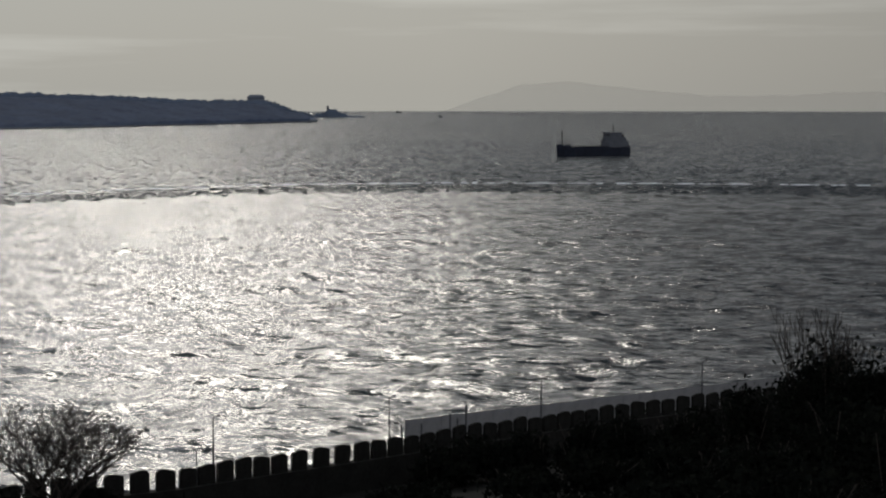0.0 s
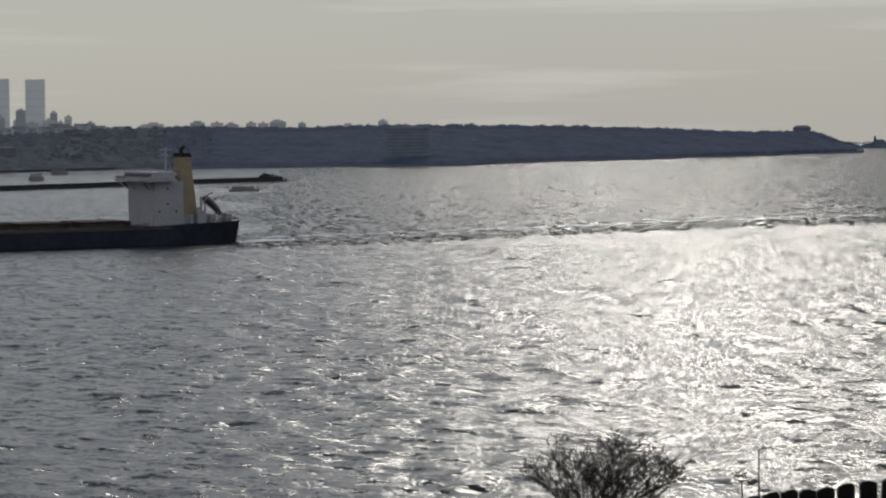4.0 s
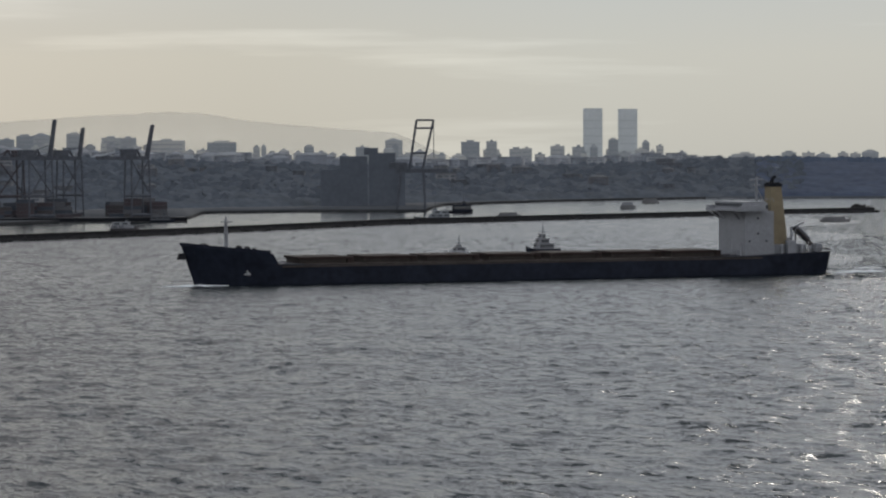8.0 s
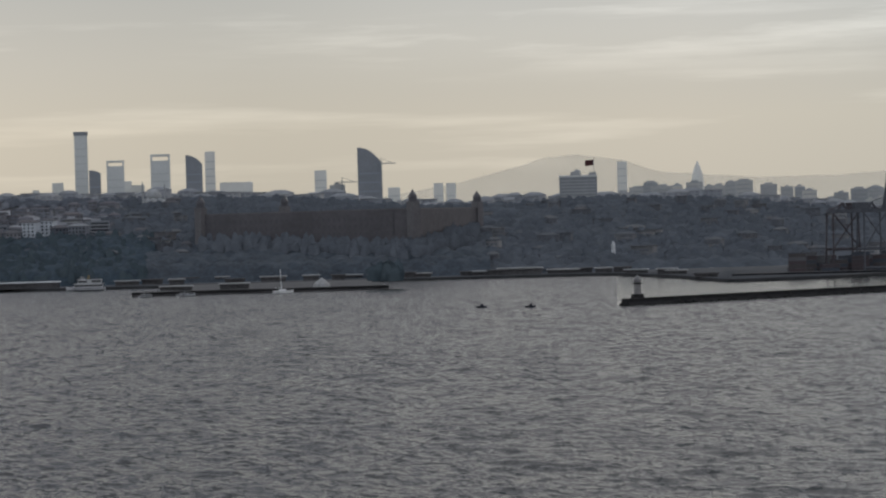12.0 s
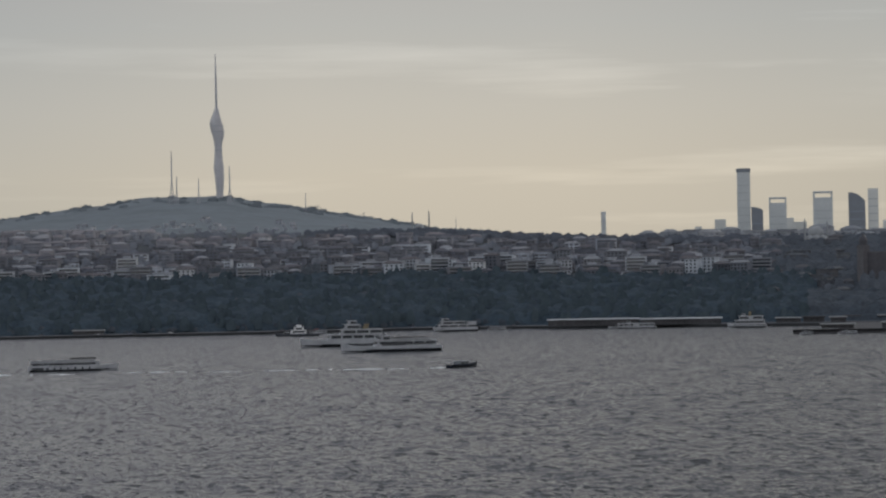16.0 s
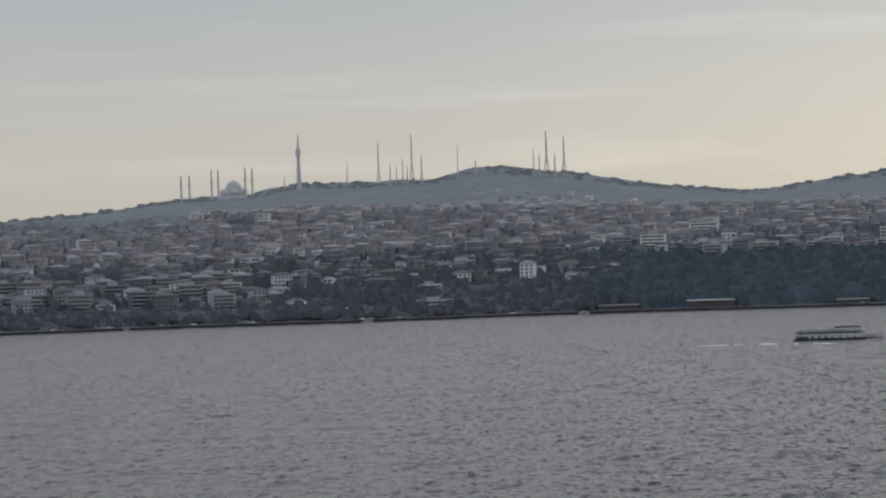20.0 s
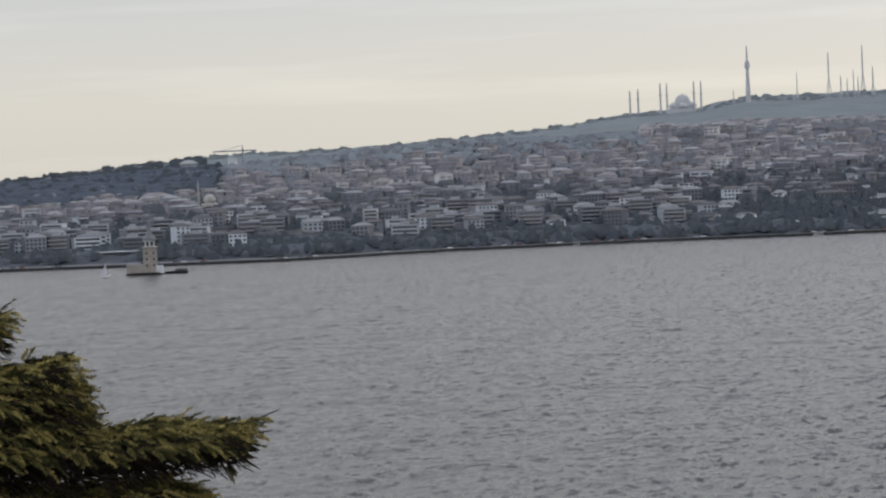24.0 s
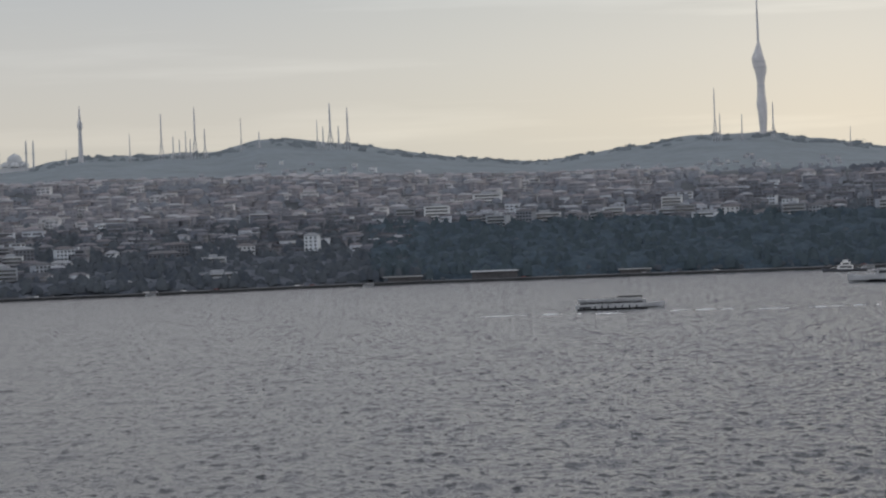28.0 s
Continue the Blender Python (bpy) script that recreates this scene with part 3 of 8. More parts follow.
# headland and coast canopies take haze as a bluer colour
M_CANOPY_HEAD = material("headland_canopy", (0.039, 0.052, 0.082), 0.9, 0.03, 0.22, spec=0.03)
M_CANOPY_SHORE = material("shore_canopy", (0.038, 0.053, 0.068), 0.9, 0.05, 0.3, spec=0.03)
M_CANOPY_BARRACKS = material("barracks_tree_canopy", (0.05, 0.06, 0.073), 0.9, 0.05, 0.3, spec=0.03)
M_CANOPY_PORT = material("coast_canopy", (0.059, 0.069, 0.084), 0.9, 0.03, 0.25, spec=0.03)
canopy("headland_canopy", (2.75, 17.02), M_CANOPY_HEAD, "dense dark blue-green wood covering the low headland")
canopy("coast_canopy", (17.0, 33.0), M_CANOPY_PORT, "hazy dark trees and gardens behind the harbour", lift=2.2, swell=3.0)
wood("headland_wood", 700, (2.75, 17), (0.88, 1.03), (4, 8), (8, 11), M_WOOD_HEAD, "treetops along the brow of the headland", 16, 4.2)
wood("coast_wood", 1900, (16, 33), (0.1, 1.05), (3, 6), (8, 13), M_WOOD_PORT, "hazy treetops standing out of the coastal woods", 14, 4.0)
M_CANOPY_GARDEN = material("garden_canopy", (0.066, 0.074, 0.09), 0.9, 0.05, 0.3, spec=0.03)
M_CANOPY_PARK = material("park_canopy", (0.058, 0.07, 0.093), 0.9, 0.04, 0.25, spec=0.03)
canopy("garden_canopy", (66.5, 92.0), M_CANOPY_GARDEN, "dark gardens between the waterside houses", 0.05, 24, (0.0, 0.24), 3.6, 2.6)

canopy("park_canopy", (83.85, 92.0), M_CANOPY_PARK, "dark wood over the park hill", 0.06, 50, (0.66, 1.05), 6.0, 3.0)
canopy("port_canopy", (33.0, 47.6), M_CANOPY_PORT, "dark trees round the barracks and harbour", 0.06, 72, lift=2.4, swell=4.0)
canopy("barracks_canopy", (39.6, 46.7), M_CANOPY_BARRACKS, "tall dark trees between the barracks and the quay", 0.05, 24, (0.0, 0.22), 8.0, 4.0)
canopy("shore_canopy", (46.5, 67.0), M_CANOPY_SHORE, "broad dark belt of trees along the quay", 0.05, 44, (0.0, 0.45), 6.5, 4.0)
wood("port_wood", 2600, (33, 48), (0.05, 1.05), (2.5, 5), (8, 13), M_WOOD_PORT, "treetops standing out of the woods by the harbour", 12, 2.5)
wood("shore_wood", 2300, (46.5, 67), (0.0, 0.47), (2.2, 4.8), (9, 19), M_WOOD, "dark treetops over the belt along the quay", 16, 2.6)
wood("garden_trees", 1100, (66, 73.5), (0.0, 0.5), (2.4, 5), (7, 14), M_WOOD_GARDEN, "dark trees between waterside houses", 15, 1.0)
wood("street_trees", 1900, (72.5, 92), (0.0, 0.4), (2, 4.6), (6, 12), M_WOOD_GARDEN, "scattered dark trees among waterside houses", 15)
wood("quay_bushes", 800, (50.5, 83), (0.0, 0.05), (1.2, 3.6), (2, 7), M_WOOD_GARDEN, "low dark trees and bushes along the quay", 8)
wood("park_crest", 700, (84.1, 92), (1.4, 1.99), (5, 9), (8, 12), M_WOOD_GARDEN, "dark wood along the crest of the park hill", 14, 3.0)
# leaves of the upper town, lightened to carry haze
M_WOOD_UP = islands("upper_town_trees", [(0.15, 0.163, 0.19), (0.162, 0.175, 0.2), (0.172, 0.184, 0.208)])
wood("town_trees", 2000, (47, 92), (0.2, 0.6), (2, 4.2), (5, 10), M_WOOD_TOWN, "scattered trees among the houses of the hillside", 12, 0.0, True)
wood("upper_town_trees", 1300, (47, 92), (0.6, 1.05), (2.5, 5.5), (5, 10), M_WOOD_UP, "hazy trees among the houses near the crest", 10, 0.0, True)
wood("brow_trees", 420, (46.5, 57), (0.93, 1.02), (3, 6), (6, 10), M_WOOD_BROW, "dark trees along the brow above the town", 16)
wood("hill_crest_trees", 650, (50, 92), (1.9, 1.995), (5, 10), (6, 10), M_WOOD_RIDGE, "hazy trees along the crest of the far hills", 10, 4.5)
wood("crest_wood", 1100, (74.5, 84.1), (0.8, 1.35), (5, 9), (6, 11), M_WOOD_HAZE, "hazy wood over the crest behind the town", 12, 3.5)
wood("park_wood", 420, (83.75, 92), (0.64, 1.04), (3, 6), (8, 13), M_WOOD_GARDEN, "treetops over the park hill", 24, 1.0)

WALLS = [(0.114, 0.122, 0.144), (0.397, 0.432, 0.475), (0.131, 0.135, 0.156), (0.183, 0.199, 0.227), (0.104, 0.112, 0.133), (0.274, 0.297, 0.332), (0.121, 0.131, 0.153), (0.157, 0.162, 0.182), (0.444, 0.480, 0.523), (0.131, 0.144, 0.171), (0.341, 0.362, 0.391)]
M_WALL = each_colour("house_plaster", WALLS)
M_WALL_FAR = islands("far_house_plaster", [(0.126, 0.134, 0.158), (0.138, 0.143, 0.161), (0.118, 0.127, 0.152), (0.312, 0.335, 0.373), (0.130, 0.133, 0.150), (0.151, 0.160, 0.183), (0.122, 0.131, 0.153), (0.142, 0.148, 0.166), (0.378, 0.405, 0.441), (0.135, 0.144, 0.170), (0.175, 0.183, 0.205), (0.122, 0.126, 0.145)])
# plaster lifted and evened out to put haze over the upper slopes
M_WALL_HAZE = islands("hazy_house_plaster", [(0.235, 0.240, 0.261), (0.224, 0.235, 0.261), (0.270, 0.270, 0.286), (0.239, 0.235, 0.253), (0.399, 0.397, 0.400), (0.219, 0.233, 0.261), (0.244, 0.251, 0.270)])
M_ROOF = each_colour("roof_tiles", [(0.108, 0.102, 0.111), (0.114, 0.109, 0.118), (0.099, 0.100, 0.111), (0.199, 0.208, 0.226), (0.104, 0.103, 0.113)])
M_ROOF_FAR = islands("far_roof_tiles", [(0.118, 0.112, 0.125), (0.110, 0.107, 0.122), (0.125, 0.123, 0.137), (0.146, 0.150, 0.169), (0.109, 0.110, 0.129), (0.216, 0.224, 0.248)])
# roof tiles paled in the same way, haze in their colour
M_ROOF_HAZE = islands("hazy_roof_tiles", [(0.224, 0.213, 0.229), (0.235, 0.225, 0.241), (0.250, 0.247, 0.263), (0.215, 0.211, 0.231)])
M_PANE = material("window_glass", (0.03, 0.035, 0.042), 0.15, 0.5, 0.3, spec=0.5)
M_SLAB = material("balcony_concrete", (0.272, 0.287, 0.312), 0.85, 0.4, 0.2)
M_WHITE = material("white_plaster", (0.435, 0.455, 0.478), 0.8, 0.15, 0.15)

pane_master = {}


def pane(parent, x, y, z, w, h):
    """One window: a glazed box set in the wall."""
    key = (round(w, 1), round(h, 1))
    if key not in pane_master:
        ob = part("window", boxes((-w / 2, w / 2, -0.18, 0.25, -h / 2, h / 2)), M_PANE, parent)
        ob.location = (x, y, z)
        pane_master[key] = ob
        return ob
    return same("window", pane_master[key], parent, (x, y, z))


def house(spot, turn, w, floors, label, deep=11.0, cols=4, flat=False, balconies=False, wall=None, bands=False, group="houses on the far shore"):
    """A block of flats: walls, roof with eaves, windows one by one, balconies."""
    t = thing("house", spot, turn, label, "house", group)
    h = floors * 3.1 + 0.8
    bm = boxes((-w / 2, w / 2, 0, deep, -7, h))
    bmesh.ops.bevel(bm, geom=[e for e in bm.edges if abs(e.verts[0].co.z - e.verts[1].co.z) > 1], offset=0.15, segments=1)
    part("wall", bm, wall or M_WALL, t)
    if flat:
        part("roof", boxes((-w / 2 - 0.5, w / 2 + 0.5, -0.5, deep + 0.5, h, h + 0.5), (-w * 0.2, w * 0.15, deep * 0.4, deep * 0.8, h + 0.5, h + 2.6)), M_SLAB, t)
    else:
        bm = bmesh.new()
        box(bm, -w / 2 - 0.7, w / 2 + 0.7, -0.7, deep + 0.7, h, h + 0.3)
        e = min(w, deep) * 0.32
        ring = [bm.verts.new(p) for p in ((-w / 2 - 0.7, -0.7, h + 0.3), (w / 2 + 0.7, -0.7, h + 0.3), (w / 2 + 0.7, deep + 0.7, h + 0.3), (-w / 2 - 0.7, deep + 0.7, h + 0.3))]
        a, b = bm.verts.new((-w / 2 + e, deep / 2, h + 2.6)), bm.verts.new((w / 2 - e, deep / 2, h + 2.6))
        for f in ((ring[0], ring[1], b, a), (ring[1], ring[2], b), (ring[2], ring[3], a, b), (ring[3], ring[0], a)):
            bm.faces.new(f)
        part("roof", bm, M_ROOF, t)
    for f in range(floors):
        z = 2.0 + f * 3.1
        if bands:
            pane(t, 0, 0, z, round(w * 0.86, 0), 1.5)
        else:
            for c in range(cols):
                pane(t, (c + 0.5) * w / cols - w / 2, 0, z, 1.8, 1.6)
        if balconies and f:
            part("balcony", boxes((-w * 0.48, w * 0.48, -1.5, -0.02, z - 1.6, z - 0.75)), M_SLAB, t)
    return t


KINDS = [("pale plastered block of flats with a tiled hip roof", 16, 5, 5, False, False, False), ("plain rendered house with a brown tiled roof", 14, 4, 4, False, False, False),
         ("flat-roofed block of flats with pale balcony fronts", 20, 5, 5, True, True, True), ("low tiled house with small dark windows", 14, 3, 4, False, False, False),
         ("flat-roofed concrete building with long window bands", 22, 4, 5, True, False, True), ("narrow tall block of flats with a tiled roof", 12, 6, 3, False, False, False)]


def clear_of(a, d, taken, gap=9.0):
    p = at(a, d)
    for q, r in taken:
        if (q - p).length < r + gap:
            return False
    taken.append((p, 8.0))
    return True


# Houses that stand out: turn, rise of the foot, breadth in degrees, storeys, kind.
taken = []
for a, r, wide, floors, k, pale in ((84.31, -0.92, 0.5, 5, 2, 1), (85.62, -0.78, 0.32, 4, 4, 0), (83.65, -0.52, 0.25, 4, 0, 1), (83.12, -0.8, 0.58, 4, 2, 0), (80.7, -0.78, 0.31, 6, 2, 1),
                                    (80.15, -0.86, 0.4, 4, 4, 1), (78.35, -0.63, 0.62, 3, 1, 0), (77.75, -0.66, 0.34, 4, 2, 1), (78.13, -0.35, 0.5, 2, 1, 1), (77.4, -0.7, 0.2, 3, 0, 1),
                                    (78.9, -0.08, 0.94, 2, 4, 1), (75.3, -0.68, 0.48, 5, 0, 1), (74.7, -0.66, 0.4, 4, 1, 0), (74.33, -0.62, 0.5, 4, 2, 1), (76.3, -0.73, 0.4, 4, 0, 1),
                                    (71.2, -0.6, 0.66, 3, 1, 0), (70.15, -0.72, 0.46, 3, 2, 1), (70.1, -1.06, 0.78, 3, 4, 0), (69.5, -0.5, 0.36, 3, 0, 1), (69.2, 0.18, 0.45, 3, 4, 1),
                                    (65.55, 0.06, 0.53, 5, 4, 1), (66.2, 0.1, 0.42, 4, 4, 0), (64.6, -0.1, 0.7, 4, 2, 0), (63.3, -0.1, 0.65, 4, 2, 1), (62.7, -0.12, 0.3, 4, 0, 0),
                                    (62.2, -0.12, 0.42, 4, 2, 1), (61.5, -0.14, 0.7, 3, 0, 1), (60.7, -0.0, 0.42, 6, 2, 1), (64.5, 0.42, 0.6, 3, 4, 1), (59.5, -0.12, 0.38, 4, 0, 1),
                                    (58.9, -0.2, 0.46, 3, 0, 1), (58.2, -0.18, 0.5, 5, 2, 0), (55.2, -0.15, 0.4, 5, 5, 0), (54.6, -0.1, 0.3, 4, 2, 1), (53.5, -0.14, 0.32, 5, 0, 1),
                                    (87.2, -0.9, 0.4, 5, 0, 0), (81.9, -0.85, 0.4, 4, 1, 0), (73.3, -0.72, 0.42, 3, 3, 1), (50.6, 0.1, 0.4, 4, 0, 0), (51.7, 0.15, 0.3, 4, 5, 0)):
    d = far_at(a, r)
    w = round(d * radians(wide), 1)
    label, _, _, cols, flat, balc, bands = KINDS[k]
    house(at(a, d, ground_z(a, d)), a + random.uniform(-12, 12), w, floors, label, 12, max(3, round(w / 4)), flat, balc, M_WHITE if pale else None, bands)
    taken.append((at(a, d), w / 2))

# The rest of the town, nearest rows house by house.
town = []
for _ in range(13000):
    a = random.uniform(47.3, 92)
    k = random.uniform(0.07, along(a, [(47, 0.9), (58, 0.9), (64, 0.97), (92, 1.02)]))
    if a < 66 and k < 0.44 + 0.03 * math.sin(a * 3) or a < 73 and k < 0.16 + random.random() * 0.3 or a > 83.7 and k > 0.64 or 75 < a <= 83.7 and k > 0.82 + 0.05 * math.sin(a * 5) or k < 0.3 and random.random() < 0.55 or noise.noise((a * 1.1, k * 7, 3)) > 0.22:
        continue
    if a < 52 and random.random() < 0.4:
        continue
    d0, d1 = along(a, FOOT), crest_far(a)
    d = d0 + (d1 - d0) * k + 6
    if clear_of(a, d, taken, 1.5 + 6 * k):
        town.append((a, d))
town.sort(key=lambda q: q[1] - along(q[0], FOOT) - (160 if q[0] < 66 else 0))
masters = {}
near = town[:300:2] + town[300:380:3]
for a, d in near:
    i = random.choice((0, 1, 1, 2, 2, 3, 4, 4, 5))
    turn = a + random.uniform(-28, 28)
    if i not in masters:
        label, w, floors, cols, flat, balc, bands = KINDS[i]
        masters[i] = house(at(a, d, ground_z(a, d)), turn, w, floors, label, 11, cols, flat, balc, None, bands)
    else:
        copy_thing(masters[i], Matrix.Translation(at(a, d, ground_z(a, d))) @ pose(0, 0, 0, 0, 0, turn))

CUBE = np.array([(-1, 0, 0), (1, 0, 0), (1, 2, 0), (-1, 2, 0), (-1, 0, 1), (1, 0, 1), (1, 2, 1), (-1, 2, 1)], float)
CUBE_F = np.array([(0, 1, 5, 4), (1, 2, 6, 5), (2, 3, 7, 6), (3, 0, 4, 7), (4, 5, 6, 7)])


def far_houses(name, spots, mats, label, size=1.0):
    """Houses too far to tell apart: walls, roofs and rows of windows, joined."""
    co, faces, which = [], [], []

    def add(v, f, m):
        co.append(v)
        faces.append(f + add.count)
        which.extend([m] * len(f))
        add.count += len(v)

    add.count = 0
    for a, d in spots:
        w, dp, h = random.choice((random.uniform(7, 12), random.uniform(10, 16), random.uniform(13, 21))) * size, random.uniform(6, 10) * size, random.choice((5.0, 6.5, 8, 8, 9.5, 11)) * size
        turn = radians(a + random.uniform(-35, 35))
        c, s = math.cos(turn), math.sin(turn)
        rot = np.array([(c, -s, 0), (s, c, 0), (0, 0, 1)])
        p = at(a, d, ground_z(a, d))
        foot = np.array((p.x, p.y, p.z))

        def put(lo, hi, m):
            v = np.empty((8, 3))
            v[:, 0] = np.where(CUBE[:, 0] < 0, lo[0], hi[0])
            v[:, 1] = np.where(CUBE[:, 1] < 1, lo[1], hi[1])
            v[:, 2] = np.where(CUBE[:, 2] < 1, lo[2], hi[2])
            add(v @ rot.T + foot, CUBE_F, m)

        put((-w / 2, 0, -6), (w / 2, dp, h), 0)
        kind = random.random()
        if kind < 0.45:
            v = np.array([(-w / 2 - 0.6, -0.6, h), (w / 2 + 0.6, -0.6, h), (w / 2 + 0.6, dp + 0.6, h), (-w / 2 - 0.6, dp + 0.6, h)]
                         + [(x * w * 0.22, dp / 2 + y, h + 2.0 * size) for x, y in ((-1, -0.4), (1, -0.4), (1, 0.4), (-1, 0.4))])
            add(v @ rot.T + foot, CUBE_F, 1)
        else:
            put((-w / 2 - 0.6, -0.8, h), (w / 2 + 0.6, dp + 0.5, h + 0.7), random.choice((0, 1)))
        # storeys of shaded windows between pale floors, whole runs or single bays
        runs = random.choice((1, 1, 2, 3))
        for f in range(int(h // 3.1)):
            for q in range(runs):
                x, b = (q + 0.5) * w / runs - w / 2, w / runs * random.choice((0.3, 0.36, 0.42))
                put((x - b, -0.15, 1.0 + f * 3.1), (x + b, 0.1, 2.6 + f * 3.1), 2)
    ob = new(name, mesh_of(name, np.concatenate(co), np.concatenate(faces), mats, which))
    return tagged(ob, label, "houses", kind="stuff")


# window, wall and roof copies get paler uphill: haze put into their colour
M_PANE_FAR = material("hazed_hillside_glass", (0.094, 0.098, 0.108), 0.3, 0.5, 0.2)
M_WALL_UP = islands("hazed_upper_plaster", [(0.206, 0.206, 0.227), (0.190, 0.193, 0.218), (0.221, 0.219, 0.237), (0.186, 0.191, 0.218), (0.353, 0.358, 0.371), (0.209, 0.202, 0.217), (0.197, 0.199, 0.220), (0.251, 0.251, 0.267)])
M_ROOF_UP = islands("hazed_upper_tiles", [(0.190, 0.176, 0.190), (0.181, 0.172, 0.188), (0.200, 0.192, 0.206), (0.246, 0.248, 0.267)])
M_PANE_UP = material("hazed_upper_glass", (0.15, 0.158, 0.178), 0.3, 0.5, 0.2)
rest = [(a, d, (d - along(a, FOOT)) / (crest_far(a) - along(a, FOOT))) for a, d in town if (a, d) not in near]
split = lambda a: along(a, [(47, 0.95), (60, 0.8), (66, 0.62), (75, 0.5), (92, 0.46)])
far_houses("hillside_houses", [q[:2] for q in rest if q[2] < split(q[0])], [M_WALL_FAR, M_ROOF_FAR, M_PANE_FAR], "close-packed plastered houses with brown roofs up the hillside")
far_houses("upper_hillside_houses", [q[:2] for q in rest if q[2] >= split(q[0])], [M_WALL_UP, M_ROOF_UP, M_PANE_UP], "hazy close-packed houses with haze-paled roofs near the crest")
upper = []
for _ in range(3200):
    a, k = random.uniform(60, 91), random.uniform(0.02, 0.62) ** 1.2
    if a > 75 or k > along(a, [(60, 0.2), (63, 0.34), (66, 0.26), (72, 0.28), (76, 0.6), (91, 0.6)]):
        continue
    d1 = crest_far(a)
    upper.append((a, d1 + (FAR - d1) * k))
# glass nearly as pale as the walls: haze mixed into its colour
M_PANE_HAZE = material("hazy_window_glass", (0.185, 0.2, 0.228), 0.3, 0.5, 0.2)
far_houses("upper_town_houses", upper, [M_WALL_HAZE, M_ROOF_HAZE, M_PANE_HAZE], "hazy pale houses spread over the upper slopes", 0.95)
slope = []
for _ in range(130):
    a = random.choice((random.gauss(68, 1.6), random.gauss(58.5, 2.0), random.uniform(60, 76)))
    d1 = crest_far(a)
    slope.append((a, d1 + (FAR - d1) * (0.3 + 0.34 * random.random() ** 1.6)))
M_WALL_HILL = islands("white_far_walls", [(0.3, 0.315, 0.34), (0.25, 0.27, 0.3), (0.42, 0.435, 0.45), (0.24, 0.26, 0.29)])
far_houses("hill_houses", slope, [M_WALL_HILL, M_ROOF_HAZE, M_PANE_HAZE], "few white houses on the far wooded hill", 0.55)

# houses and halls among the trees behind the harbour, and the low roofs of the city between the blocks
# harbour house walls, roofs and windows held near one hazed tone
M_WALL_PORT = islands("port_house_plaster", [(0.094, 0.1, 0.114), (0.088, 0.096, 0.11), (0.1, 0.106, 0.118), (0.097, 0.099, 0.108), (0.12, 0.125, 0.134), (0.092, 0.098, 0.11), (0.17, 0.175, 0.182)])
M_ROOF_PORT = islands("port_roof_tiles", [(0.09, 0.09, 0.099), (0.088, 0.094, 0.105), (0.1, 0.105, 0.114), (0.083, 0.091, 0.104)])
M_PANE_PORT = material("port_window_glass", (0.092, 0.1, 0.115), 0.4, 0.5, 0.2)
port = []
for _ in range(120):
    a = random.choice((random.uniform(18, 33), random.uniform(32, 40), random.uniform(45.8, 47.5)))
    d0, d1 = along(a, FOOT), crest_far(a)
    port.append((a, d0 + (d1 - d0) * random.uniform(0.08, 0.98)))
far_houses("harbour_houses", port, [M_WALL_PORT, M_ROOF_PORT, M_PANE_PORT], "dim houses and halls half hidden by trees behind the harbour", 1.0)
# city walls and roofs in close pale greys, haze put into them
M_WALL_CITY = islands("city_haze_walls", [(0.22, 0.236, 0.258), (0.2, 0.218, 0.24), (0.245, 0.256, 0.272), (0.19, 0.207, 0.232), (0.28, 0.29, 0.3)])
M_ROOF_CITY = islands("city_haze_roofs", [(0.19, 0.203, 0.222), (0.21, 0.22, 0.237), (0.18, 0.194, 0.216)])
city = []
for _ in range(900):
    a = random.uniform(17.4, 50)
    d1 = crest_far(a)
    city.append((a, d1 + (FAR - d1) * random.uniform(0.15, 0.75)))
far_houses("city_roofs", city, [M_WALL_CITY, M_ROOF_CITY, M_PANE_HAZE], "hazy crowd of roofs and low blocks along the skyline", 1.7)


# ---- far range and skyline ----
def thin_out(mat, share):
    """Lets a share of what lies behind show: haze put into the far ranges."""
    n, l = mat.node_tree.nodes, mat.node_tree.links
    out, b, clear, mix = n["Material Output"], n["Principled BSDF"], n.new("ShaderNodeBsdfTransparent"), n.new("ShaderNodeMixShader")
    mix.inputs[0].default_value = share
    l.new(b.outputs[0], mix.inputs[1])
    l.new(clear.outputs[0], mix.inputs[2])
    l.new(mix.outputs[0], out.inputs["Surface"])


def mountain(name, table, far, mat, label):
    turns = np.arange(table[0][0], table[-1][0], 0.15)
    verts, faces = [], []
    for a in turns:
        z = high(far, along(a, table) + 0.02 * noise.noise((a * 2.3, 0, 0)))
        verts += [tuple(at(a, far - 220, -2)), tuple(at(a, far, z)), tuple(at(a, far + 60, -2))]
    for i in range(len(turns) - 1):
        k = 3 * i
        faces += [(k, k + 1, k + 4, k + 3), (k + 1, k + 2, k + 5, k + 4)]
    faces += [(0, 2, 1), (len(verts) - 3, len(verts) - 2, len(verts) - 1)]
    ob = part(name, (verts, [], faces), mat, None)
    for f in ob.data.polygons:
        f.use_smooth = True
    return tagged(ob, label, "mountain", kind="structure")


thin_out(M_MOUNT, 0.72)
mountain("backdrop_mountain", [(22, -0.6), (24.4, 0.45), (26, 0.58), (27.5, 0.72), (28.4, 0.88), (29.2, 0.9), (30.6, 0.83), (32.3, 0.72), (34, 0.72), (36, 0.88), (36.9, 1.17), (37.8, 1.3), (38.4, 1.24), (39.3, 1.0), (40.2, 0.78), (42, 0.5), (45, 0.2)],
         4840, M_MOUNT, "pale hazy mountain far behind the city")
